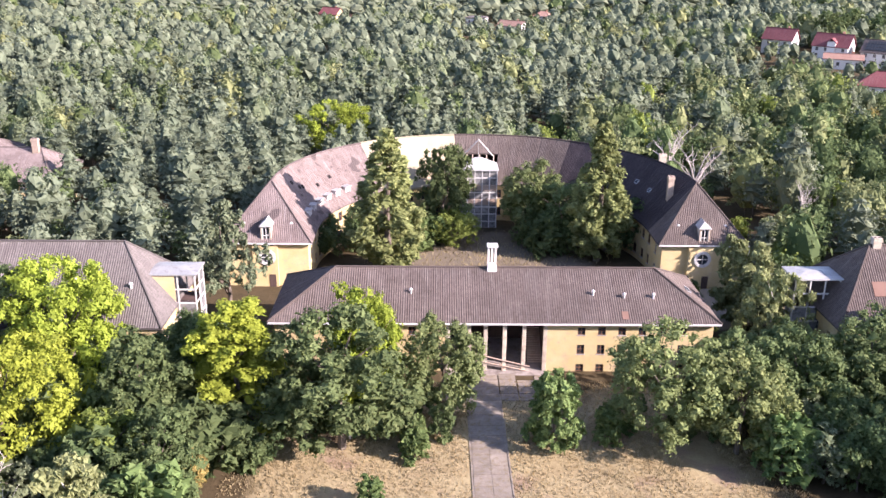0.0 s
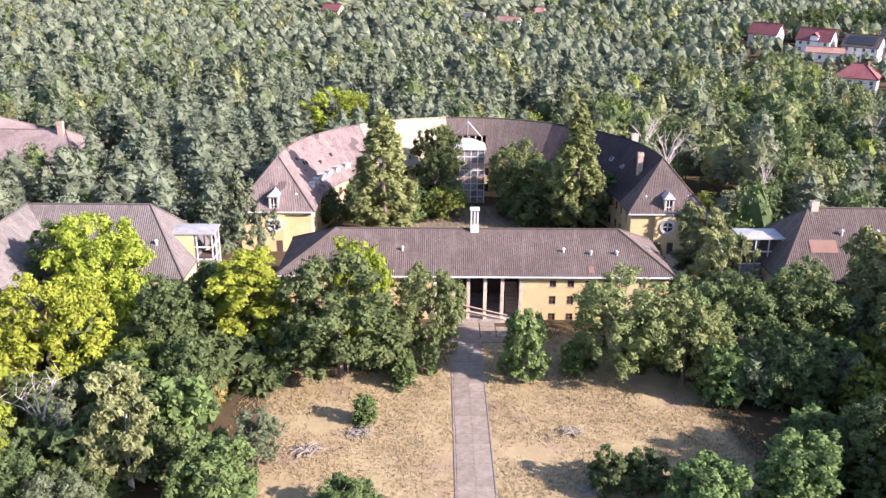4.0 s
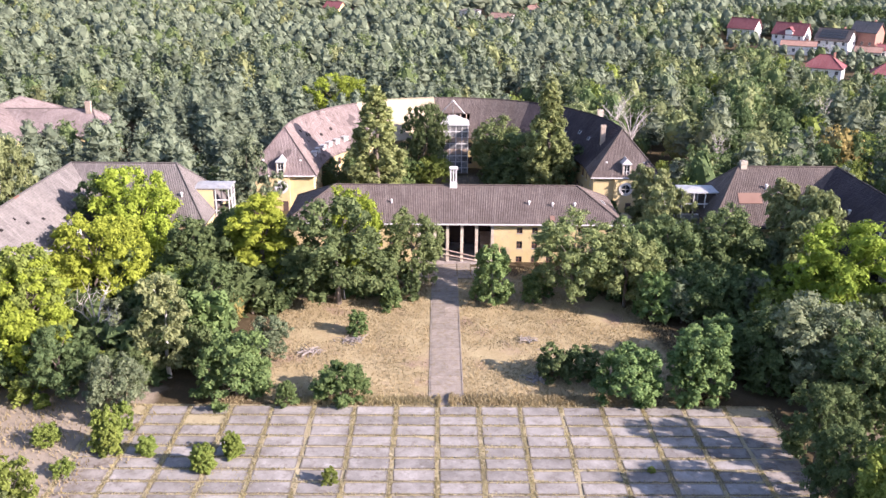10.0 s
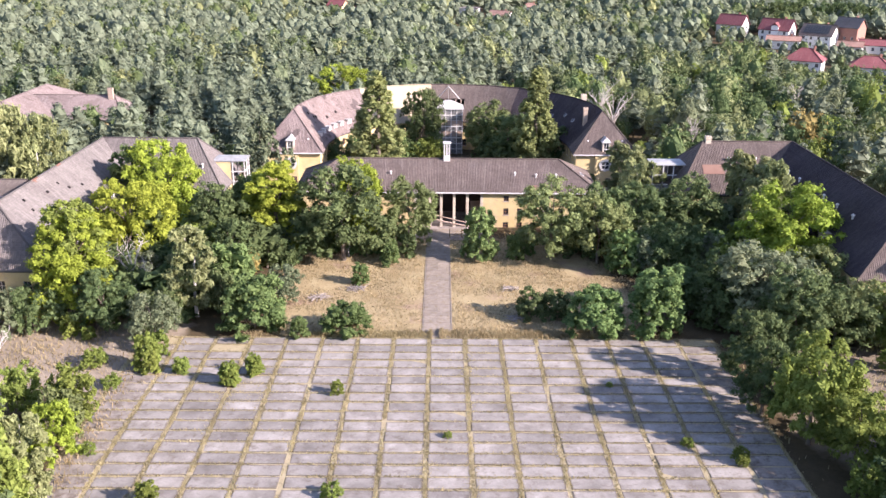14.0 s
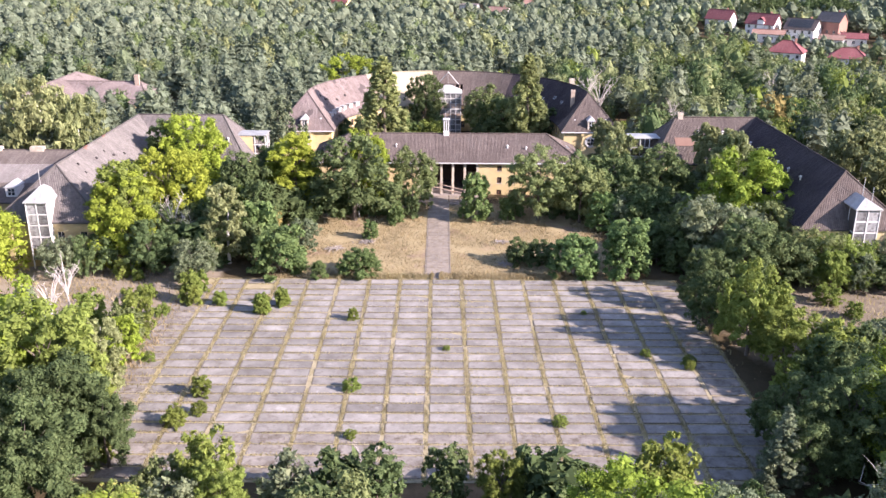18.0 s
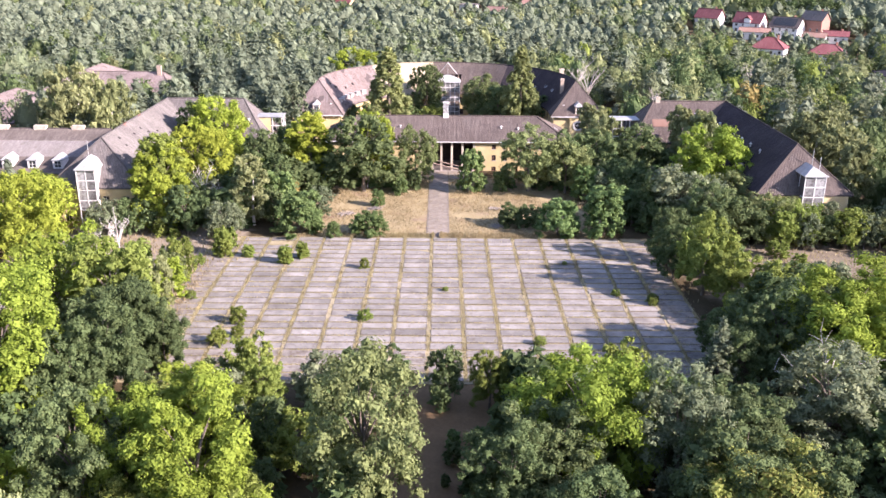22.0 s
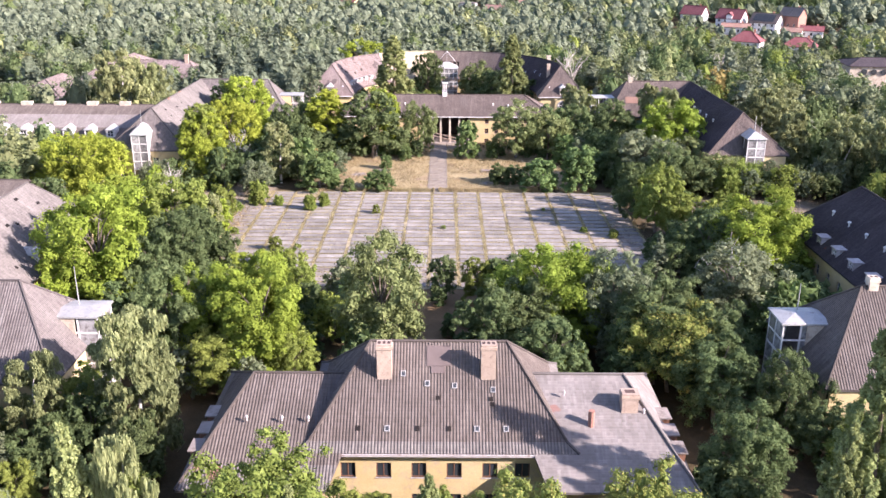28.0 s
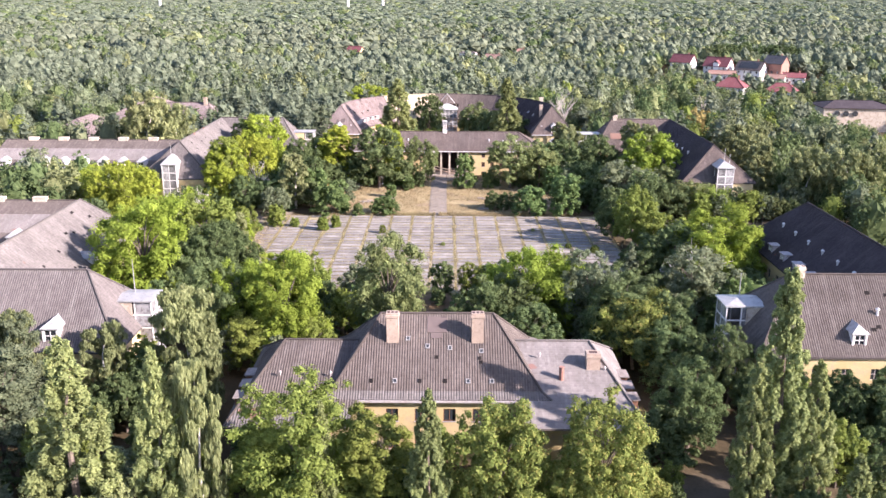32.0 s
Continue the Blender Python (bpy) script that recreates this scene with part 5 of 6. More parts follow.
# ---- square of concrete slabs ----
square = tagged(part("square_bed", boxed(SX - 0.4, SX + PX * COLS + 0.2, SY - PY * ROWS - 0.5, SY + 0.3, -0.3, 0.006), M_STRAWBED), "straw-grown bed of a wide slab square", "square", kind="structure")
slab_meshes = []
for i in range(8):
    bm = bmesh.new()
    vs = box(bm, -PX / 2 + 0.24, PX / 2 - 0.24, -PY / 2 + 0.115, PY / 2 - 0.115, -0.1, 0.05)
    for v in vs:
        v.co.x += rng.uniform(-0.09, 0.09)
        v.co.y += rng.uniform(-0.07, 0.07)
    bmesh.ops.bevel(bm, geom=bm.edges[:], offset=0.04, segments=1, affect="EDGES")
    me = bpy.data.meshes.new("slab")
    bm.to_mesh(me)
    bm.free()
    me.materials.append(M_SLABTOP)
    slab_meshes.append(me)
rest = bmesh.new()
for iy in range(ROWS):
    for ix in range(COLS):
        x, y = SX + PX * (ix + 0.5), SY - PY * (iy + 0.5)
        m = pose(x + rng.uniform(-0.06, 0.06), y + rng.uniform(-0.05, 0.05), rng.uniform(-0.03, 0.045), rng.uniform(-1.1, 1.1), rng.uniform(-0.45, 0.45), rng.uniform(-0.5, 0.5))
        me = rng.choice(slab_meshes)
        if ix in (0, 15) and rng.random() < 0.06 or rng.random() < 0.004:
            continue
        if 1 <= ix <= 14 and iy < 21:
            part("slab", me, None, square).matrix_world = m
        else:
            k = len(rest.verts)
            rest.from_mesh(me)
            rest.verts.ensure_lookup_table()
            for v in rest.verts[k:]:
                v.co = m @ v.co
part("edge_slabs", rest, M_SLAB, square, "concrete slabs along the rim of the square", "stuff")

# ---- brush heaps and fallen wood on the lawn ----
def brush_heap(x, y, rad, seed, label):
    rs = random.Random(seed)
    t = thing("brush_heap", (x, y, 0), label, "branches", "brush heaps on the lawn")
    for i in range(26):
        a, l = rs.uniform(0, 6.28), rs.uniform(0.5, 1.3) * rad
        px, py = rs.gauss(0, 0.35) * rad, rs.gauss(0, 0.25) * rad
        z0, z1 = rs.uniform(0.03, 0.35), rs.uniform(0.03, 0.55)
        d = Vector((math.cos(a), math.sin(a), 0)) * l
        p0, p2 = Vector((px, py, z0)) - d / 2, Vector((px, py, z1)) + d / 2
        part("branch", tube(bmesh.new(), [p0, (p0 + p2) / 2 + Vector((0, 0, 0.12)), p2], [0.06, 0.045, 0.015], 5), M_GREYWOOD, t)
    return t


brush_heap(-17.6, -33.6, 2.2, 1, "low heap of grey cut branches")
brush_heap(-12.4, -30.2, 2.0, 2, "low heap of grey twigs")
brush_heap(10.8, -30.0, 1.6, 3, "small heap of bleached branches")
brush_heap(10.9, -40.8, 2.0, 4, "heap of bleached fallen wood")

# ---- plants ----
def refined(rs, c, r, k=7, share=0.45):
    """Breaks every lobe of a crown up into smaller clumps round its outside."""
    n = len(r)
    d = rs.normal(size=(n, k, 3)) + np.array([0, 0, 0.35])
    d /= np.linalg.norm(d, axis=2)[:, :, None]
    cc = c[:, None] + d * (r[:, None, None] * (0.45 + 0.42 * rs.random((n, k, 1))))
    rr = r[:, None] * share * (0.7 + 0.7 * rs.random((n, k)))
    return cc.reshape(-1, 3), rr.reshape(-1)


def sprays(rs, centres, radii, count, size, flat=1.0, up=0.3, core=0.0, jitter=0.34):
    """Leaf sprays filling a set of clumps: small three-cornered blades, denser towards the outside; core: share of broad inner ones."""
    centres, radii = np.array(centres, float), np.array(radii, float)
    area = radii ** 2
    pick = rs.choice(len(radii), count, p=area / area.sum())
    d = rs.normal(size=(count, 3))
    d /= np.linalg.norm(d, axis=1)[:, None]
    low = (d[:, 2] < -0.3) & (rs.random(count) < 0.45)
    d[low, 2] *= -0.5
    inner = np.arange(count) < count * core
    r = radii[pick] * np.where(inner, 0.25 + 0.4 * rs.random(count), 0.55 + 0.5 * rs.random(count) ** 0.6)
    pos = centres[pick] + d * r[:, None] * np.array([1, 1, flat])
    n = d * 0.8 + rs.normal(scale=jitter, size=(count, 3)) + np.array([0, 0, up])
    n /= np.linalg.norm(n, axis=1)[:, None]
    t = np.cross(n, rs.normal(size=(count, 3)))
    t /= np.linalg.norm(t, axis=1)[:, None]
    b = np.cross(n, t)
    s = size * (0.5 + 0.9 * rs.random(count)) * np.where(inner, 2.6, 1.0)
    e = 0.5 + 0.6 * rs.random(count)
    q = np.empty((count, 3, 3))
    q[:, 0] = pos - t * s[:, None] - b * (s * e * 0.8)[:, None]
    q[:, 1] = pos + t * s[:, None] - b * (s * e * 0.8)[:, None] - n * (s * 0.25)[:, None]
    q[:, 2] = pos + b * (s * e * 1.7)[:, None] - n * (s * 0.2)[:, None]
    q[..., 2] = np.maximum(q[..., 2], 0.02)
    return q


def quad_mesh(name, quads, material):
    me = bpy.data.meshes.new(name)
    n, k = quads.shape[:2]
    me.vertices.add(n * k)
    me.vertices.foreach_set("co", np.ascontiguousarray(quads.reshape(-1), dtype=np.float32))
    me.loops.add(n * k)
    me.loops.foreach_set("vertex_index", np.arange(n * k, dtype=np.int32))
    me.polygons.add(n)
    me.polygons.foreach_set("loop_start", np.arange(0, n * k, k, dtype=np.int32))
    me.polygons.foreach_set("loop_total", np.full(n, k, dtype=np.int32))
    me.update(calc_edges=True)
    me.materials.append(material)
    return me


def crown_lobes(kind, rs):
    """Lobes of a crown one metre high and of one metre radius: centres and radii."""
    c, r = [], []
    if kind == "poplar":
        for i in range(120):
            z = 0.05 + 0.93 * (i + rs.random()) / 120
            w = min(1.0, 0.55 + z * 1.5) * (1.0 - 0.93 * max(0.0, (z - 0.3) / 0.7) ** 1.35)
            a, q = i * 2.4 + rs.random(), 0.78 * w * rs.random() ** 0.35
            c.append((q * math.cos(a), q * math.sin(a), z))
            r.append(0.10 + 0.15 * w * (0.6 + 0.5 * rs.random()))
    elif kind == "spruce":
        for i in range(60):
            z = 0.06 + 0.92 * (i + rs.random()) / 60
            w = 1.0 - z
            a, q = i * 2.4 + rs.random() * 0.6, 0.80 * w * (0.55 + 0.45 * rs.random())
            c.append((q * math.cos(a), q * math.sin(a), z))
            r.append(0.07 + 0.24 * w)
    elif kind == "pine":
        # whorls of spreading boughs, each a row of needle tufts
        for k in range(7):
            f = k / 6
            w = (1.0 - 0.80 * f ** 1.9) * (0.85 + 0.3 * rs.random())
            turn = rs.random() * 6.28
            for j in range(6 if k < 4 else 5 if k < 6 else 3):
                a = turn + j * 6.28 / (6 if k < 4 else 5 if k < 6 else 3) + rs.normal() * 0.2
                reach, dip = w * (0.75 + 0.4 * rs.random()), rs.normal() * 0.012
                for t in (0.42, 0.72, 1.0):
                    c.append((reach * t * math.cos(a), reach * t * math.sin(a), 0.36 + 0.58 * f + 0.035 * t + dip))
                    r.append((0.12 + 0.085 * w) * (1.15 - 0.3 * t))
        c.append((0, 0, 0.985))
        r.append(0.12)
    elif kind == "birch":
        for i in range(46):
            z = 0.12 + 0.82 * (i + rs.random()) / 46
            w = math.sin(min(1, z * 0.98) * math.pi) ** 0.6
            a, q = i * 2.4 + rs.random() * 0.8, 0.80 * w * rs.random() ** 0.4
            c.append((q * math.cos(a), q * math.sin(a), z))
            r.append(0.12 + 0.13 * rs.random())
    elif kind == "shrub":
        for i in range(34):
            z = 0.05 + 0.78 * (i + rs.random()) / 34
            w = math.sqrt(max(0.05, 1 - ((z - 0.20) / 0.74) ** 2))
            a, q = i * 2.4 + rs.random() * 0.7, 0.74 * w * (0.55 + 0.45 * rs.random())
            c.append((q * math.cos(a), q * math.sin(a), z))
            r.append(0.19 + 0.13 * rs.random())
    else:
        # bulging lobes round the outside, a few within
        n = 40
        for i in range(n):
            zf = 1 - 1.82 * (i + 0.5) / n
            a, k = i * 2.4 + rs.random() * 0.9, 0.62 + 0.36 * rs.random()
            rho = (1 - abs(zf) ** 2.7) ** (1 / 2.7) * k
            c.append((0.86 * rho * math.cos(a), 0.86 * rho * math.sin(a), 0.46 + 0.42 * zf * (0.35 + 0.65 * k)))
            r.append(0.17 + 0.17 * rs.random())
        for i in range(5):
            c.append((0.3 * rs.normal(), 0.3 * rs.normal(), 0.35 + 0.3 * rs.random()))
            r.append(0.3)
    return np.array(c), np.array(r)


def wood_frame(kind, rs, h, rad, centres, dead=False):
    """Tapered trunk and limbs that reach out into the crown."""
    bm = bmesh.new()
    top = h * (0.9 if kind in ("pine", "spruce", "poplar", "birch") else 0.62)
    w = 0.010 * h + 0.04 if kind == "birch" else 0.018 * h + 0.05
    pts = [(0, 0, -0.2)]
    for i in range(1, 5):
        f = i / 4
        pts.append((rs.normal() * 0.12 * rad * f, rs.normal() * 0.12 * rad * f, top * f))
    tube(bm, pts, [w * 1.15, w * 0.85, w * 0.65, w * 0.42, w * 0.15], 7)
    for c in centres[: 7 if not dead else len(centres)]:
        z0 = min(top * 0.85, max(h * 0.12, c[2] * 0.62))
        mid = (c[0] * 0.45, c[1] * 0.45, z0 + (c[2] - z0) * 0.62)
        tube(bm, [(c[0] * 0.03, c[1] * 0.03, z0), mid, c], [w * 0.42, w * 0.26, w * 0.06], 5)
        if dead:
            for k in range(5):
                s = Vector(mid).lerp(Vector(c), 0.15 + 0.2 * k)
                d = Vector((rs.normal(), rs.normal(), abs(rs.normal()) + 0.2)).normalized() * rad * (0.22 + 0.2 * rs.random())
                tube(bm, [s, s + d * 0.55 + Vector((0, 0, 0.08)), s + d], [w * 0.14, w * 0.09, w * 0.03], 4)
    return bm


TREE_KINDS = {
    # crown form, sprays, spray size, leaf, bark, words
    "oak": ("round", 9000, 0.016, "oak", M_BARK, "dark green broad-crowned tree"),
    "lime": ("round", 12000, 0.0135, "lime", M_BARK, "bright yellow-green broad-crowned tree"),
    "ash": ("round", 11000, 0.0145, "ash", M_BARK, "yellow-tinged green broad-crowned tree"),
    "maple": ("round", 9500, 0.0155, "maple", M_BARK, "fresh green broad-leaved tree with dense crown"),
    "birch": ("birch", 6500, 0.015, "birch", M_BIRCHBARK, "pale olive birch with drooping twigs"),
    "poplar": ("poplar", 13000, 0.0135, "poplar", M_BARK, "tall columnar poplar with dense leaves"),
    "olive": ("round", 7500, 0.0155, "olive", M_BARK, "pale olive-green broad-crowned tree with fine leaves"),
    "pine": ("pine", 5000, 0.018, "spruce", M_BARK, "grey-green pine with open crown"),
    "spruce": ("spruce", 5000, 0.016, "spruce", M_BARK, "brownish grey conical spruce tree"),
    "shrub": ("shrub", 5200, 0.026, "shrub", M_BARK, "rounded green shrub on dry ground"),
    "paleshrub": ("shrub", 3600, 0.028, "maple", M_BARK, "small light green self-sown bush"),
    "darkshrub": ("shrub", 4600, 0.027, "oak", M_BARK, "rounded dark green shrub near the square"),
    "silver": ("round", 7000, 0.0165, "silver", M_BARK, "silvery grey-green broad-leaved tree"),
    "autumn": ("round", 4000, 0.022, "autumn", M_BARK, "yellow-brown tree in autumn leaf"),
    "chestnut": ("round", 8000, 0.017, "chestnut", M_BARK, "chestnut tree with browning leaves"),
}
MODELS = {}


def tree_meshes(kind, variant, h, rad, grade=1):
    """Crown and wood of a kind of tree, shared by trees of like shape."""
    shape = round(rad / h * 5) / 5 or 0.2
    key = (kind, variant, shape, grade)
    if key not in MODELS:
        rs = np.random.RandomState(sum(map(ord, kind)) * 7 + variant * 13 + int(shape * 100))
        form, count, size, lf, bark, words = TREE_KINDS[kind]
        # grade 0: young growth, 1: trees seen from afar, 2 and 3: trees that the eye comes near
        share, scale = ((0.45, 1.0), (1.5, 0.60), (2.8, 0.43), (3.8, 0.35))[grade]
        count, size = int(count * share), size * scale
        c, r = crown_lobes(form, rs)
        H = 10.0
        R = H * shape
        cc = c * np.array([R, R, H])
        rr = r * (R * 0.8 + H * 0.12 if form != "poplar" else R)
        sc, sr = refined(rs, cc, rr, 3 if form == 'pine' else 7, 0.42)
        q = sprays(rs, sc, sr, count, size * H * (0.72 + shape * 0.75), 1.7 if form == "poplar" else 1.3 if form == "birch" else 0.9, core=0.16, jitter=0.26)
        if form == "birch":
            q[:, 2] -= np.array([0, 0, 0.3])
        q[..., 2] *= H / np.percentile(q[..., 2], 99.7)
        q[..., :2] *= R / np.percentile(np.hypot(q[..., 0], q[..., 1]), 96)
        MODELS[key] = (quad_mesh("crown", q, LEAVES[lf]), part_mesh(wood_frame(form, rs, H, R, cc), bark), R)
    return MODELS[key]


def part_mesh(bm, mat):
    me = bpy.data.meshes.new("trunk")
    bm.to_mesh(me)
    bm.free()
    me.materials.append(mat)
    return me


tree_count = 0


def plant(kind, x, y, h, rad, label="", group="", grade=None):
    """A tree or shrub standing at x, y, h metres high, with that crown radius."""
    global tree_count
    tree_count += 1
    if TREE_KINDS[kind][0] == "round":
        rad *= 1.12
    crown, trunk, R = tree_meshes(kind, tree_count % 2, h, rad, (3 if y < -140 else 2 if y < -98 else 1) if grade is None else grade)
    name = "shrub" if "shrub" in kind else kind + "_tree" if kind not in ("lime", "silver", "autumn", "ash", "olive") else "broadleaf_tree"
    t = new(name)
    t.empty_display_size = 0.3
    s = h / 10.0
    sx = rad / R
    t.matrix_world = pose(x, y, rise(x, y), 0, 0, (tree_count * 67) % 360) @ Matrix.Diagonal((sx, sx, s, 1))
    tagged(t, label or TREE_KINDS[kind][5], "shrub" if "shrub" in kind else "tree", group or ("shrubs by the square" if "shrub" in kind else kind + " trees"))
    part("trunk", trunk, None, t)
    part("crown", crown, None, t)
    return t


def dead_tree(x, y, h, rad, seed, label="bare bleached dead tree with broken limbs"):
    rs = np.random.RandomState(seed)
    c = [(rad * (0.4 + 0.6 * rs.random()) * math.cos(a), rad * (0.4 + 0.6 * rs.random()) * math.sin(a), h * (0.6 + 0.4 * rs.random())) for a in [k * 0.7 for k in range(11)]]
    t = thing("dead_tree", (x, y, 0), label, "tree", "dead trees")
    part("trunk", wood_frame("round", rs, h, rad, np.array(c), True), M_DEADWOOD, t)
    return t


plant("lime", -47.1, -8.1, 17.8, 5.8)
plant("lime", -48.7, -21.5, 14.4, 6.8)
plant("oak", -51.8, -7.8, 16.6, 4.1)
plant("oak", -35.8, -18.5, 13.1, 4.5)
plant("oak", -31.6, -27.8, 10.1, 3.6)
plant("birch", -33.7, -40.6, 13.1, 3.8)
plant("oak", -44.5, -45.9, 8.9, 3.4)
plant("silver", -37.0, -49.3, 7.0, 3.3)
plant("lime", -49.8, -41.8, 15.2, 4.7)
plant("lime", -26.8, -15.3, 16.2, 4.3)
plant("oak", -15.6, -17.6, 15.6, 6.9)
plant("lime", -13.6, -11.0, 15.4, 4.4)
plant("olive", -5.0, -11.5, 12.6, 3.9)
plant("oak", -24.4, -17.7, 7.1, 4.5)
plant("autumn", -29.4, -25.7, 5.3, 1.6)
plant("silver", -22.2, -36.6, 6.4, 2.2)
plant("shrub", -24.7, -44.6, 7.6, 4.5)
plant("shrub", -12.5, -45.3, 4.3, 3.4)
plant("shrub", -18.4, -47.0, 2.8, 1.3)
plant("shrub", -11.9, -27.9, 3.3, 1.4)
plant("shrub", 6.7, -17.3, 9.0, 3.0)
plant("olive", 18.6, -16.8, 13.8, 5.6)
plant("olive", 26.0, -18.5, 11.5, 4.4)
plant("oak", 27.0, -14.5, 12.5, 4.8)
plant("darkshrub", 13.2, -40.3, 4.2, 2.4)
plant("darkshrub", 16.6, -40.0, 3.8, 2.3)
plant("shrub", 21.3, -45.2, 6.5, 4.0)
plant("shrub", 29.4, -45.3, 9.6, 3.7)
plant("oak", 33.6, -13.5, 12.5, 4.8)
plant("oak", 41.5, -13.0, 13.5, 5.4)
plant("oak", 37.0, -22.5, 9.0, 4.4)
plant("ash", 52.1, -29.0, 16.4, 6.2)
plant("silver", 42.7, -43.2, 12.2, 4.9)
plant("oak", 39.0, -40.6, 10.2, 3.9)
plant("oak", 37.8, -58.7, 9.5, 3.2)
plant("oak", 46.3, -50.1, 11.2, 4.4)
plant("oak", -32.9, -10.1, 12.0, 4.1)
plant("pine", -34.6, 15.2, 17.4, 5.8)
plant("poplar", -13.3, 33.0, 23.0, 5.8)
plant("poplar", 21.2, 39.6, 23.0, 4.8)
plant("oak", -4.0, 54.4, 16.2, 4.8)
plant("maple", -2.7, 48.1, 6.0, 4.3)
plant("olive", 11.5, 52.0, 14.0, 5.2)
plant("oak", 15.9, 47.6, 12.3, 6.0)
plant("oak", 29.1, 43.7, 9.7, 4.0)
plant("oak", -21.8, 40.9, 7.7, 3.5)
plant("oak", -26.3, 40.0, 6.8, 2.9)
plant("birch", 37.0, 3.5, 12.0, 4.6)
plant("birch", 36.5, 14.0, 12.6, 3.7)
plant("lime", -29.3, 104.7, 14.8, 7.8)
plant("autumn", -84.7, 34.7, 9.6, 4.9)
plant("maple", -49.8, -40.5, 17.0, 3.7)
plant("birch", -83.9, 7.2, 21.8, 8.3)
plant("birch", -76.1, 9.5, 18.4, 5.7)
plant("birch", -37.8, -84.6, 10.0, 2.3)
plant("maple", -41.4, -90.5, 14.4, 5.4)
plant("oak", -37.6, -99.3, 12.1, 4.4)
plant("oak", -32.7, -98.4, 8.7, 2.8)
plant("oak", 36.6, -66.6, 8.8, 3.0)
plant("maple", 39.5, -72.7, 12.4, 4.0)
plant("maple", 42.2, -77.6, 9.1, 3.5)
plant("silver", 45.5, -40.8, 10.4, 6.9)
plant("oak", 52.7, -47.6, 8.4, 4.9)
plant("maple", 60.7, -48.6, 7.9, 5.0)
plant("birch", 52.6, -9.5, 16.3, 4.4)
plant("birch", 80.0, -7.5, 15.3, 5.6)
plant("birch", 83.4, -7.4, 15.4, 5.4)
plant("birch", 55.0, -13.5, 16.0, 3.6)
plant("birch", 52.0, -17.5, 14.0, 3.4)
plant("birch", 76.5, -18.0, 17.0, 4.4)
plant("birch", 77.5, -28.0, 16.5, 4.6)
plant("birch", 76.0, -37.0, 15.5, 4.2)
plant("olive", 54.5, -36.5, 10.0, 4.4)
plant("olive", 57.5, -47.5, 8.5, 4.4)
plant("oak", 64.5, -49.5, 6.5, 3.8)
plant("oak", 36.1, -99.9, 7.8, 3.5)
plant("oak", 47.9, -86.5, 8.1, 3.7)
plant("oak", 35.4, -94.0, 7.1, 2.7)
plant("oak", 40.9, -98.1, 11.9, 4.8)
plant("silver", -58.2, -46.8, 6.4, 3.3)
plant("oak", -53.5, -45.1, 6.8, 3.2)
plant("oak", -38.1, -44.9, 5.9, 3.1)
plant("ash", 14.4, -120.4, 14.6, 6.7)
plant("olive", -6.3, -127.6, 18.1, 4.9)
plant("ash", -21.4, -123.3, 14.0, 3.6)
plant("ash", -27.0, -127.2, 13.6, 3.9)
plant("spruce", 33.0, -101.9, 9.2, 2.2)
plant("maple", 6.1, -106.5, 7.0, 2.1)
plant("ash", 48.0, -100.1, 14.8, 6.6)
plant("ash", 51.6, -98.3, 11.9, 4.4)
plant("silver", 22.8, -123.3, 13.8, 4.2)
plant("oak", 26.2, -130.2, 12.7, 4.9)
plant("silver", 39.7, -116.2, 13.0, 5.4)
plant("oak", 31.9, -132.7, 11.3, 4.1)
plant("oak", 6.6, -128.7, 11.0, 4.0)
plant("oak", 10.8, -125.5, 11.5, 4.4)
plant("oak", 13.5, -134.0, 9.5, 4.0)
plant("lime", -67.5, -60.5, 14.9, 6.7)
plant("ash", -45.4, -112.4, 19.1, 6.5)
plant("ash", -48.8, -87.3, 13.8, 6.9)
plant("oak", -37.4, -96.0, 11.1, 4.4)
plant("oak", -38.0, -112.0, 12.6, 4.0)
plant("oak", -30.7, -129.0, 13.9, 4.2)
plant("maple", -18.9, -108.9, 7.2, 2.3)
plant("chestnut", -26.7, -114.0, 8.3, 2.9)
plant("maple", -11.8, -170.6, 15.2, 6.0)
plant("maple", -4.8, -171.5, 13.0, 3.2)
plant("poplar", -9.5, -172.9, 14.5, 1.7)
plant("poplar", 0.2, -174.6, 16.4, 2.1)
plant("chestnut", 6.9, -171.6, 14.2, 4.3)
plant("chestnut", 16.4, -171.0, 14.2, 4.3, "green chestnut tree with a thinning brown top")
plant("poplar", -30.6, -175.7, 21.4, 4.0)
plant("poplar", -23.4, -174.8, 20.1, 2.5)
plant("birch", -20.2, -174.3, 19.1, 2.5)
plant("birch", -28.5, -147.9, 16.8, 3.8)
plant("birch", -48.1, -149.6, 14.2, 3.0)
plant("birch", -38.4, -148.4, 12.4, 2.6)
plant("silver", -43.8, -162.4, 15.0, 3.9)
plant("silver", -47.7, -150.7, 14.2, 2.9)
plant("poplar", 34.0, -166.0, 24.8, 3.2)
plant("poplar", 31.2, -168.0, 16.5, 2.0)
plant("poplar", 37.4, -167.0, 16.0, 2.3)
plant("poplar", 37.5, -176.5, 11.5, 2.0)
plant("oak", 28.9, -155.4, 11.1, 3.6)
plant("oak", 36.7, -144.1, 10.8, 3.3)
plant("poplar", 42.1, -172.4, 10.3, 2.1)
plant("ash", -20.1, -130.9, 14.9, 4.9)
plant("oak", -35.6, -108.2, 13.6, 4.5)
plant("oak", -66.4, -79.7, 11.0, 4.7)
plant("birch", -95.5, -50.3, 11.1, 5.7)
plant("lime", -74.4, -48.4, 11.8, 8.9)
plant("chestnut", 27.5, -132.2, 11.2, 5.5)
plant("birch", 84.5, -45.3, 15.8, 6.3)
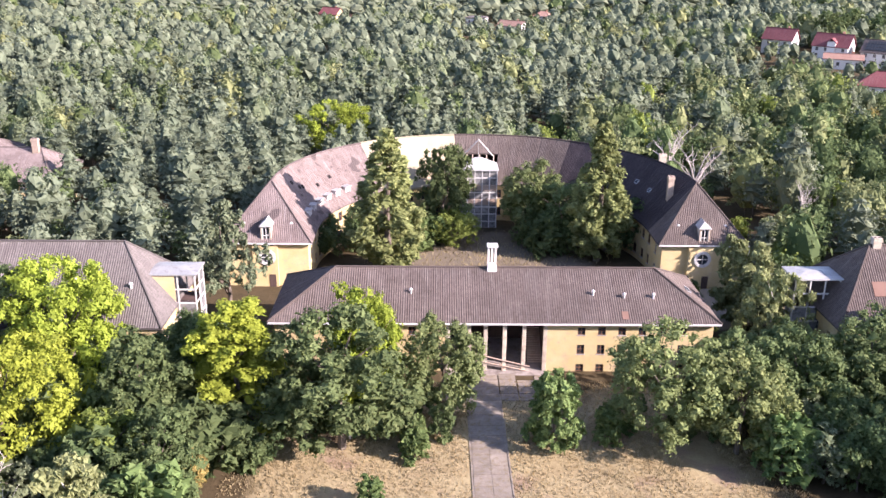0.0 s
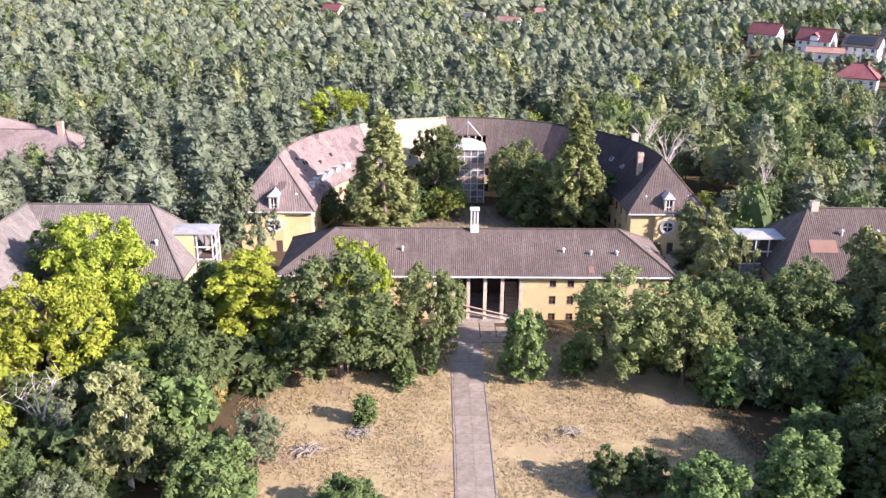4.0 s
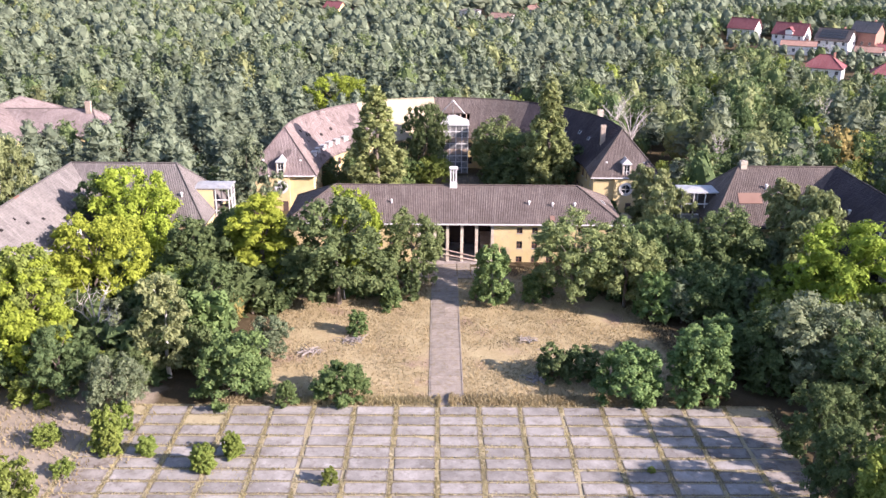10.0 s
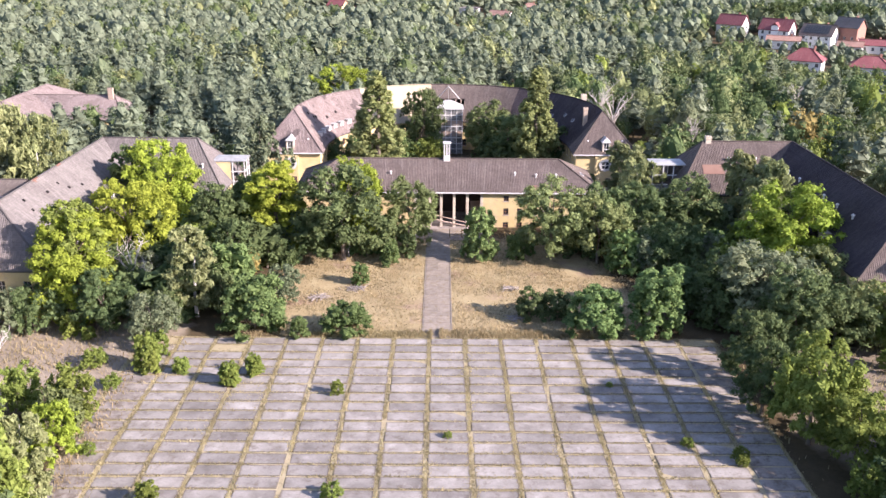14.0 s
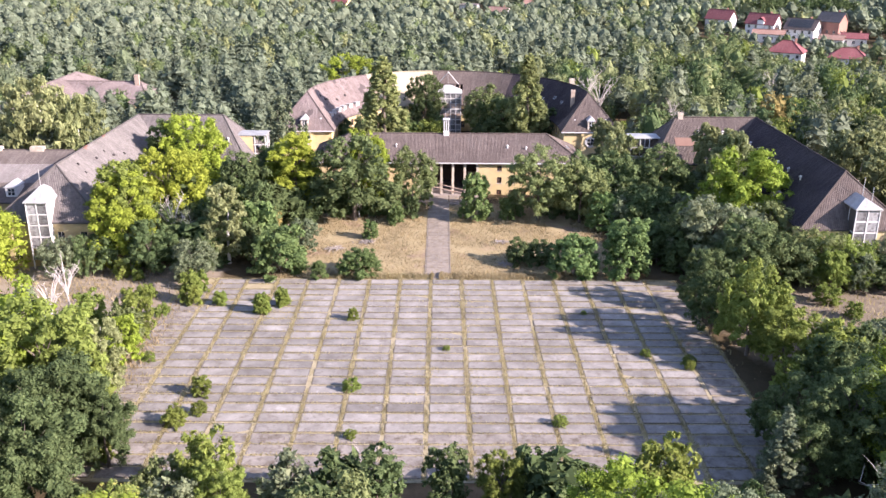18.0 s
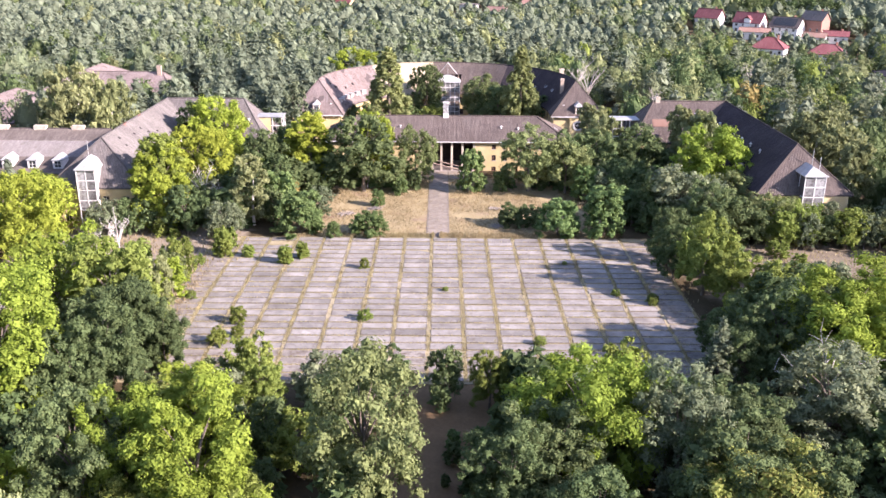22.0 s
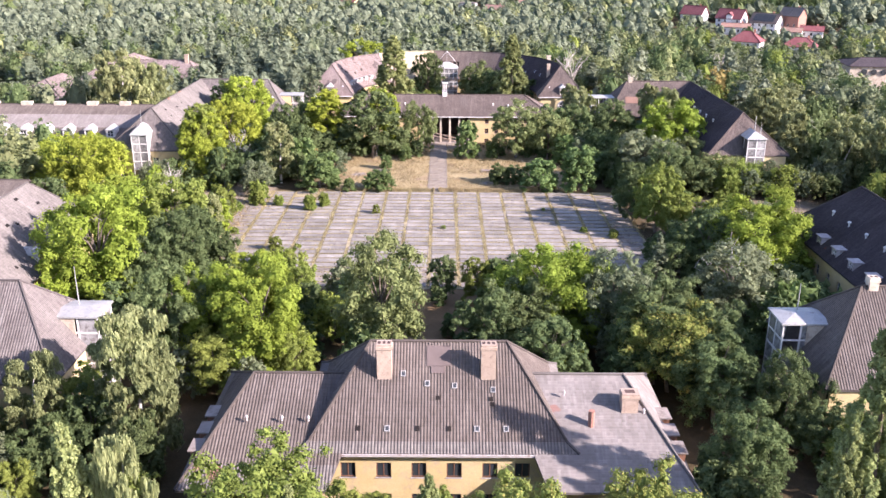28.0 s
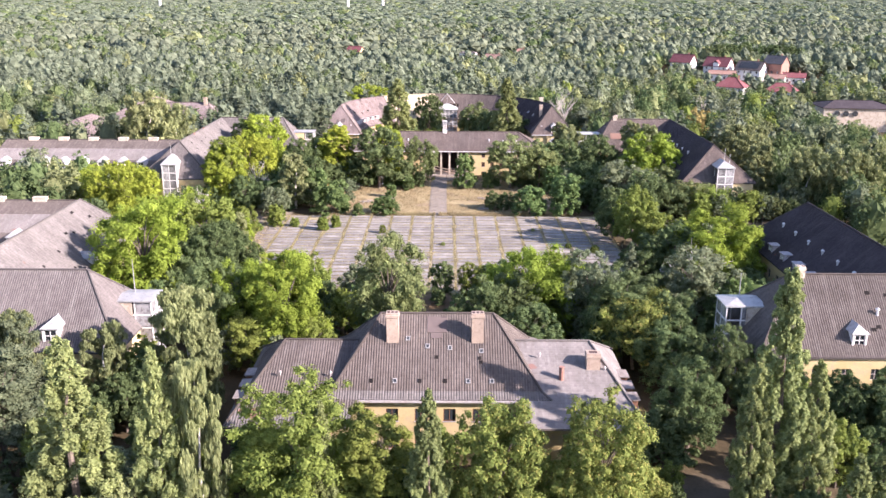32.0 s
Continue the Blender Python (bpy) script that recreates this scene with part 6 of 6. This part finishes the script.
plant("birch", 91.5, -50.4, 16.1, 6.3)
plant("birch", 100.9, -46.5, 17.7, 6.5)
plant("oak", 28.0, -121.5, 11.5, 4.7)
plant("maple", -24.5, -134.4, 8.2, 3.5)
plant("maple", -16.0, -132.4, 7.5, 2.7)
plant("oak", 21.9, -117.0, 10.0, 3.9)
plant("oak", 31.0, -139.0, 10.2, 4.2)
plant("birch", 11.0, -130.1, 6.7, 2.4)
dead_tree(-43.5, -36.5, 10.0, 4.6, 1)
dead_tree(42.2, 58.5, 17.0, 6.5, 2)
dead_tree(-49.4, -70.6, 10.4, 2.7, 3)
dead_tree(42.4, 78.5, 15.4, 5.2, 4)
dead_tree(59.7, 51.3, 11.2, 2.6, 5)
dead_tree(98.5, 89.7, 13.8, 3.2, 6)
dead_tree(-49.3, -65.6, 10.9, 2.4, 7)
dead_tree(102.4, -16.3, 9.8, 2.4, 8)
dead_tree(-14.9, -15.8, 4.2, 2.5, 9)
dead_tree(-7.0, -101.5, 3.4, 3.0, 10, "bleached dead bush at the rim of the square")
dead_tree(40.4, -113.0, 11.5, 5.6, 11, "grey leafless tree with many twigs")
dead_tree(-50.5, -85.5, 9.5, 4.4, 12, "grey leafless tree among green crowns")
for x, y, h in ((-10.0, -82.3, 1.5), (31.5, -75.5, 1.3), (26.5, -73.2, 1.0), (13.5, -89.9, 1.2), (-9.1, -92.7, 1.0), (1.2, -71.7, 0.7), (-38.5, -61.0, 1.6), (-36.0, -75.0, 1.2), (-34.0, -97.0, 1.8), (20.6, -60.2, 0.6)):
    plant("paleshrub", x, y, h, h * 0.75, "clump of yellow-green weeds in a slab joint", "weed clumps")
plant("paleshrub", -35.7, -56.4, 4.7, 1.6, "small self-sown bush between slabs", "self-sown bushes")
plant("paleshrub", -24.6, -60.4, 3.1, 1.2, "small self-sown bush between slabs", "self-sown bushes")
plant("paleshrub", -22.2, -57.4, 2.2, 1.0, "small self-sown bush between slabs", "self-sown bushes")
plant("paleshrub", -31.3, -57.3, 2.1, 1.0, "small self-sown bush between slabs", "self-sown bushes")
plant("paleshrub", -42.4, -55.5, 2.2, 1.5, "small self-sown bush between slabs", "self-sown bushes")
plant("paleshrub", -27.2, -83.7, 2.5, 1.2, "small self-sown bush between slabs", "self-sown bushes")
plant("paleshrub", -26.4, -88.0, 1.6, 0.9, "small self-sown bush between slabs", "self-sown bushes")
plant("paleshrub", -28.4, -90.2, 2.2, 1.4, "small self-sown bush between slabs", "self-sown bushes")
plant("paleshrub", 56.8, -55.7, 2.8, 1.9, "small self-sown bush between slabs", "self-sown bushes")
plant("paleshrub", -11.7, -62.4, 1.8, 0.8, "small self-sown bush between slabs", "self-sown bushes")
plant("paleshrub", -35.0, -57.5, 2.9, 1.2, "small self-sown bush between slabs", "self-sown bushes")
plant("paleshrub", -35.2, -52.8, 3.6, 1.1, "small self-sown bush between slabs", "self-sown bushes")
plant("paleshrub", -24.8, -60.0, 2.7, 1.3, "small self-sown bush between slabs", "self-sown bushes")
plant("paleshrub", -22.3, -57.7, 2.8, 1.1, "small self-sown bush between slabs", "self-sown bushes")
plant("paleshrub", -31.1, -57.2, 1.8, 0.9, "small self-sown bush between slabs", "self-sown bushes")
plant("paleshrub", -48.8, -46.9, 3.2, 1.4, "small self-sown bush between slabs", "self-sown bushes")
plant("paleshrub", -46.1, -48.0, 1.8, 1.0, "small self-sown bush between slabs", "self-sown bushes")
plant("paleshrub", -41.6, -67.9, 1.6, 0.9, "small self-sown bush between slabs", "self-sown bushes")
plant("paleshrub", -34.5, -93.5, 2.0, 1.2, "small self-sown bush between slabs", "self-sown bushes")
plant("paleshrub", 31.2, -76.7, 1.3, 0.7, "small self-sown bush between slabs", "self-sown bushes")
plant("paleshrub", 52.1, -69.3, 3.1, 1.6, "small self-sown bush between slabs", "self-sown bushes")
plant("paleshrub", 58.4, -60.9, 2.5, 1.3, "small self-sown bush between slabs", "self-sown bushes")
plant("paleshrub", -42.6, -71.2, 4.1, 1.4, "small self-sown bush between slabs", "self-sown bushes")
plant("paleshrub", -41.2, -68.3, 1.6, 0.9, "small self-sown bush between slabs", "self-sown bushes")

STANDS = [o.matrix_world.translation.xy.copy() for o in scene.objects if o.get("category") in ("tree", "shrub")]


def thicket(seed, x0, x1, y0, y1, count, kinds, h0, h1, room=3.0, label="", keep=None):
    """Undergrowth and young trees that fill a strip between the larger trees."""
    rs = random.Random(seed)
    for _ in range(count * 6):
        if count <= 0:
            return
        x, y = rs.uniform(x0, x1), rs.uniform(y0, y1)
        if any((x - s.x) ** 2 + (y - s.y) ** 2 < room * room for s in STANDS):
            continue
        if in_house(x, y, 2.2) or keep and not keep(x, y):
            continue
        STANDS.append(Vector((x, y)))
        kind, h = rs.choice(kinds), rs.uniform(h0, h1)
        plant(kind, x, y, h, h * rs.uniform(0.36, 0.50) if "shrub" in kind else h * rs.uniform(0.28, 0.42), label, grade=1 if y < -138 else 0)
        count -= 1


WILD = ("oak", "oak", "maple", "darkshrub", "darkshrub", "silver", "shrub")
thicket(40, 41, 56, -13, -5, 20, ("oak", "birch", "silver", "maple"), 6.0, 9.5, 2.6)
thicket(41, -53, -36, -13, -5, 14, ("oak", "maple", "oak"), 5.0, 8.0, 2.6)
thicket(42, 57, 82, -52, -45, 16, ("oak", "maple", "silver", "olive"), 5.5, 8.0, 2.6)
thicket(43, -82, -67, -53, -44, 10, ("maple", "birch", "oak"), 4.0, 7.0, 2.6)
thicket(44, -64, -37, -154, -147, 14, ("birch", "birch", "oak", "silver"), 6.5, 10.0, 2.6)
thicket(45, 38, 66, -155, -147, 14, ("oak", "maple", "oak"), 5.0, 8.5, 2.8)
thicket(46, 29, 46, 12, 26, 9, ("birch", "oak", "silver"), 4.0, 8.0, 2.6, keep=lambda x, y: y < 24 and not (30 < x < 41 and y > 15))
for x, y, h in ((-41.5, -6.5, 8.5), (-35.0, -4.0, 8.0), (-32.0, 1.5, 7.0), (-46.0, -6.5, 8.0), (-29.0, 1.0, 6.5)):
    plant("oak", x, y, h, h * 0.42)
    STANDS.append(Vector((x, y)))
thicket(21, -53, -24, -43, 1, 46, WILD, 3.5, 9.0, 2.8, keep=lambda x, y: x < -30 or y > -22)
thicket(22, 27, 58, -44, 4, 48, WILD, 3.5, 7.5, 2.8, keep=lambda x, y: x > 34 or y > -24)
thicket(23, -32, 34, -136, -104, 60, WILD + ("olive", "maple"), 3.5, 8.0, 3.0, keep=lambda x, y: not (-4 < x < 6 and y < -108))
thicket(24, -53, -38, -126, -68, 34, ("ash", "maple", "silver", "olive", "oak", "lime"), 3.5, 9.0, 3.0)
thicket(25, 42, 58, -126, -86, 34, WILD, 3.5, 9.0, 3.0)
thicket(26, -20, 25, 42, 58, 16, ("oak", "darkshrub", "maple", "shrub"), 3.0, 8.0, 2.4, keep=lambda x, y: math.hypot(x - CX, y - CY) < 25 and not (-4 < x < 8) and math.hypot(x - CX, y - CY) > 12)
thicket(27, -62, -24, -200, -143, 46, ("oak", "birch", "silver", "maple", "darkshrub"), 4.0, 10.0, 3.2)
thicket(28, 24, 62, -166, -143, 16, ("oak", "maple", "darkshrub"), 3.5, 8.0, 3.2, keep=lambda x, y: x > 40 or x < 27)
thicket(29, -20, 22, -172, -160, 24, ("maple", "darkshrub", "maple", "chestnut"), 4.5, 6.4, 2.6)
thicket(33, -22, 24, -196, -172, 20, ("maple", "darkshrub", "shrub"), 3.0, 5.5, 3.4)
thicket(47, 24, 46, -202, -160, 16, ("darkshrub", "oak", "shrub"), 2.0, 4.5, 2.6)
thicket(30, -24, -9, -3, -1.5, 8, WILD, 2.0, 4.0, 2.0)
thicket(34, 41, 56, -102, -74, 14, ("oak", "oak", "maple", "silver"), 5.5, 8.5, 3.0)
thicket(51, -23, -5, -20, -9, 12, ("darkshrub", "shrub", "oak"), 2.2, 4.4, 2.0)
thicket(52, 11, 35, -18, -8, 12, ("darkshrub", "oak", "shrub"), 2.2, 4.6, 2.2)
thicket(48, -5, 7, -137, -104, 14, ("darkshrub", "shrub"), 1.2, 2.8, 1.8)
thicket(49, 160, 215, 292, 330, 26, ("oak",), 11, 15, 5.0)
thicket(31, 40, 54, -100, -50, 8, ("shrub", "maple", "oak"), 2.5, 6.0, 3.4, keep=lambda x, y: x < 46 or y < -82)

# ---- forest: too many trees to count, one object for each belt ----
def blocked(x, y):
    """Where no wild wood grows: the square, the court, the houses and the village."""
    if in_house(x, y, 4.0) or -60 < x < 64 and -205 < y < 17:
        return True
    if (x - CX) ** 2 + (y - CY) ** 2 < 43 ** 2:
        return True
    if -74 < x < -54 and -146 < y < 17 or 58 < x < 78 and -146 < y < 17:
        return True
    if -122 < x < -70 and -28 < y < 8 or -116 < x < -70 and -98 < y < -64:
        return True
    if -116 < x < -94 and 45 < y < 95 or -96 < x < -77 and 62 < y < 81 or -123 < x < -103 and 19 < y < 53:
        return True
    if 140 < x < 172 and 62 < y < 104:
        return True
    if (x - 42.6) ** 2 + (y - 56) ** 2 < 72:
        return True
    for _, vx, vy, L, W, *_r in VILLAGE:
        if abs(x - vx + 0.25 * (y - vy)) < L / 2 + 4 and -17 < y - vy < W / 2 + 4:
            return True
    return False


def low_before_village(x, y):
    """Trees stay low in the gardens in front of the village houses."""
    for _, vx, vy, L, W, *_r in VILLAGE:
        if abs(x - vx - 0.35 * (y - vy)) < L / 2 + 6 and -70 < y - vy < 0:
            return 0.65
    return 0.55 if 128 < x < 170 and 20 < y < 70 or 36 < x < 56 and 38 < y < 56 else 1.0


def inner_mass(rs, form, tall, wide, n):
    """The shaded leaf mass within a crown: a rough tapering body of a few faces, hidden among the sprays."""
    prof = ((0.28, 0.25), (0.36, 0.80), (0.45, 0.46), (0.54, 0.78), (0.63, 0.40), (0.71, 0.66), (0.79, 0.30), (0.86, 0.44), (0.96, 0.08)) if n == 8 and form in ("pine", "spruce") else ((0.30, 0.40), (0.44, 0.74), (0.64, 0.72), (0.82, 0.50), (0.93, 0.20)) if form in ("pine", "spruce") else ((0.14, 0.35), (0.34, 0.74), (0.56, 0.78), (0.76, 0.58), (0.90, 0.22))
    rows = np.array([[(wide * r * w * math.cos(a), wide * r * w * math.sin(a), tall * (z + 0.03 * e)) for a, w, e in zip([6.283 * (j + 0.5 * (i % 2)) / n for j in range(n)], 0.75 + 0.5 * rs.random(n), rs.normal(size=n))] for i, (z, r) in enumerate(prof)])
    tris = []
    for p, q in zip(rows, rows[1:]):
        for j in range(n):
            k = (j + 1) % n
            tris += [(p[j], p[k], q[j]), (p[k], q[k], q[j])]
    return np.array(tris)


def forest(name, label, seed, x_range, y_range, pitch, kinds, tall, wide, cards, size, trunks=True):
    """A belt of trees as one mesh a leaf kind, with stems in a mesh of their own."""
    rs = np.random.RandomState(seed)
    models = {}
    for k, w in kinds:
        form = {"pine": "pine", "birch": "birch", "spruce": "spruce"}.get(k, "round")
        for v in range(3):
            c, r = crown_lobes(form, rs)
            c, r = c * np.array([wide, wide, tall]), r * (wide * 0.75 + tall * 0.10)
            if form != "pine":
                c, r = refined(rs, c, r, 4 if cards > 150 else 1, 0.5)
            q = sprays(rs, c, r, cards, size, 0.75, up=0.75 if form == "pine" else 0.3, jitter=0.18)
            q[..., 2] *= tall / np.percentile(q[..., 2], 99.5)
            q[..., :2] *= wide * 1.05 / np.percentile(np.hypot(q[..., 0], q[..., 1]), 95)
            models[k, v] = np.concatenate([q, inner_mass(rs, form, tall, wide * (0.85 if cards > 400 else 0.95), 8 if cards > 200 else 5)])
    out = {k: [] for k, w in kinds}
    stems = []
    names, ws = [k for k, w in kinds], np.array([w for k, w in kinds], float)
    y = y_range[0]
    while y < y_range[1]:
        lo, hi = x_range(y)
        x = lo + rs.random() * pitch
        while x < hi:
            px, py = x + rs.normal() * pitch * 0.28, y + rs.normal() * pitch * 0.28
            if not blocked(px, py):
                stand = noise.noise(Vector((px * 0.012, py * 0.012, seed)))
                w = ws * np.array([1.0 if n == "pine" else max(0.05, 1 + 2.2 * stand) for n in names])
                k = names[rs.choice(len(names), p=w / w.sum())]
                s = (0.62 + 0.55 * rs.random()) * low_before_village(px, py)
                a = rs.random() * 6.28
                ca, sa = math.cos(a) * s, math.sin(a) * s
                q = models[k, rs.randint(3)] @ np.array([[ca, sa, 0], [-sa, ca, 0], [0, 0, s * (0.9 + 0.25 * rs.random())]])
                g = rise(px, py)
                out[k].append(q + np.array([px, py, g]))
                stems.append((px, py, g, tall * s * 0.7))
            x += pitch
        y += pitch
    first = None
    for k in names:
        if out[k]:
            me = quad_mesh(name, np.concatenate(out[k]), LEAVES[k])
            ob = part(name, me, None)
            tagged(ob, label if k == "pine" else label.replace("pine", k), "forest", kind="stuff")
    if trunks:
        q = np.empty((len(stems) * 3, 4, 3))
        for i, (px, py, g, h) in enumerate(stems):
            for j in range(3):
                a, b = j * 2.094, (j + 1) * 2.094
                q[i * 3 + j] = [(px + r * math.cos(d), py + r * math.sin(d), g + z) for r, d, z in ((0.17, a, -0.2), (0.17, b, -0.2), (0.08, b, h), (0.08, a, h))]
        tagged(part("forest_stems", quad_mesh("forest_stems", q, M_BARK), None), "grey-brown stems of the wood", "forest", kind="stuff")


def left_of(y):
    return (-0.62 * (y + 190) - 10, 0.62 * (y + 190) + 10)


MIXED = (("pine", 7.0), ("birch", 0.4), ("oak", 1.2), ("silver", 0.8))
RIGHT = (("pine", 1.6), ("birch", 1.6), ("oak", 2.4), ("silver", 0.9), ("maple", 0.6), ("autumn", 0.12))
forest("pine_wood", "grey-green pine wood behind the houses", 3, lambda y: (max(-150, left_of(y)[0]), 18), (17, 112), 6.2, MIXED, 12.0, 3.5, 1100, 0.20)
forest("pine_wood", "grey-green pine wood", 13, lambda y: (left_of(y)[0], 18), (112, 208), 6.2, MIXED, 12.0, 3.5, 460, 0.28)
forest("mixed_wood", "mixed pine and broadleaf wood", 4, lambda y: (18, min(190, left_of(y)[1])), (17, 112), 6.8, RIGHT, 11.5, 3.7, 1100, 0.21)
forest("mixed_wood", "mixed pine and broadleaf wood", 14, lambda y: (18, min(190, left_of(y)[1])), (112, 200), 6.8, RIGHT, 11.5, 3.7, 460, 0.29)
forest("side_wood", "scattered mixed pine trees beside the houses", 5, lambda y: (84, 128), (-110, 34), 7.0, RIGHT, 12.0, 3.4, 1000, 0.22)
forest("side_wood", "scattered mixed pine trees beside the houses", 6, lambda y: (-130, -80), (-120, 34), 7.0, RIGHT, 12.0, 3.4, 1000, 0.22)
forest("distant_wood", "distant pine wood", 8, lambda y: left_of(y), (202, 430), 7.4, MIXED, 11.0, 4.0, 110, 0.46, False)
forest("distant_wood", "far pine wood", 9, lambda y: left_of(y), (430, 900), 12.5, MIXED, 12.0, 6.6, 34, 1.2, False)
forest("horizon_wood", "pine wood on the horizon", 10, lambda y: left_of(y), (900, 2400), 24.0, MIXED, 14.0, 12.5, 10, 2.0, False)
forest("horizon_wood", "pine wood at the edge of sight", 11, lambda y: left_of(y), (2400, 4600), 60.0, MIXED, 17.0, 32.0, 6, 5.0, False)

# ---- grass in the joints and on the lawns ----
def tufts(rs, xs, ys, zs, size, tall):
    n = len(xs)
    a = rs.random(n) * 6.28
    s = size * (0.5 + rs.random(n))
    h = tall * (0.5 + rs.random(n))
    lean = rs.normal(scale=0.35, size=(n, 2)) * h[:, None]
    q = np.empty((n, 4, 3))
    dx, dy = np.cos(a) * s, np.sin(a) * s
    q[:, 0] = np.stack([xs - dx, ys - dy, zs - 0.03], -1)
    q[:, 1] = np.stack([xs + dx, ys + dy, zs - 0.03], -1)
    q[:, 2] = np.stack([xs + dx * 0.6 + lean[:, 0], ys + dy * 0.6 + lean[:, 1], zs + h], -1)
    q[:, 3] = np.stack([xs - dx * 0.6 + lean[:, 0], ys - dy * 0.6 + lean[:, 1], zs + h * 0.9], -1)
    return q


rs = np.random.RandomState(5)
X, Y = [], []
for i in range(COLS + 1):
    n = 3400
    X.append(SX + PX * i + rs.normal(scale=0.17, size=n))
    Y.append(SY - PY * ROWS * rs.random(n))
for j in range(ROWS + 1):
    n = 2400
    X.append(SX + PX * COLS * rs.random(n))
    Y.append(SY - PY * j + rs.normal(scale=0.14, size=n))
X, Y = np.concatenate(X), np.concatenate(Y)
grow = np.array([noise.noise(Vector((x * 0.11, y * 0.11, 3))) + 0.5 * noise.noise(Vector((x * 0.5, y * 0.5, 8))) for x, y in zip(X, Y)])
spread = np.clip(grow, 0, 1)[:, None] * rs.normal(scale=0.75, size=(len(X), 2))
X, Y = X + spread[:, 0], Y + spread[:, 1] * 0.5
ok = grow + 0.45 * rs.random(len(X)) >-0.05
tagged(part("joint_grass", quad_mesh("joint_grass", tufts(rs, X[ok], Y[ok], np.zeros(ok.sum()), 0.042, 0.13), M_WEED), None), "yellowed grass in the joints of the square", "grass", kind="stuff")

n = 60000
X, Y = -27 + 58 * rs.random(n), -46.8 + 44 * rs.random(n)
ok = (np.abs(X + 0.05) > 2.1)
grow = np.array([noise.noise(Vector((x * 0.16, y * 0.16, 1))) for x, y in zip(X, Y)])
ok &= grow + 0.5 * rs.random(n) > 0.02
tagged(part("dry_grass", quad_mesh("dry_grass", tufts(rs, X[ok], Y[ok], np.zeros(ok.sum()), 0.055, 0.17), M_STRAW), None), "tall straw-coloured dry grass on the lawn", "grass", kind="stuff")
for name, x0, x1, y0, y1, n, label in (("dry_grass", 2.2, 19, -47.2, -44.8, 6000, "tall straw along the square's edge"), ("dry_grass", -17, -2.4, -47.2, -45.2, 4000, "tall straw beside the footpath"), ("dry_grass", -68, -36, -68, -40, 2600, "sparse dry grass on sandy ground"), ("dry_grass", 41, 76, -84, -46, 2600, "sparse dry grass on sandy soil"), ("dry_grass", -14, 20, 24, 52, 1800, "straw grass in the old court"), ("dry_grass", -40, -35.5, -100, -48, 900, "straw along the edge of the square")):
    wide = 0.5 if y1 - y0 < 5 else 0.24
    X, Y = (x0 + x1) / 2 + (x1 - x0) * np.clip(rs.normal(scale=wide, size=n), -0.6, 0.6), (y0 + y1) / 2 + (y1 - y0) * np.clip(rs.normal(scale=0.24, size=n), -0.6, 0.6)
    tagged(part(name, quad_mesh(name, tufts(rs, X, Y, np.zeros(n), 0.06, 0.36), M_STRAW), None), label, "grass", kind="stuff")
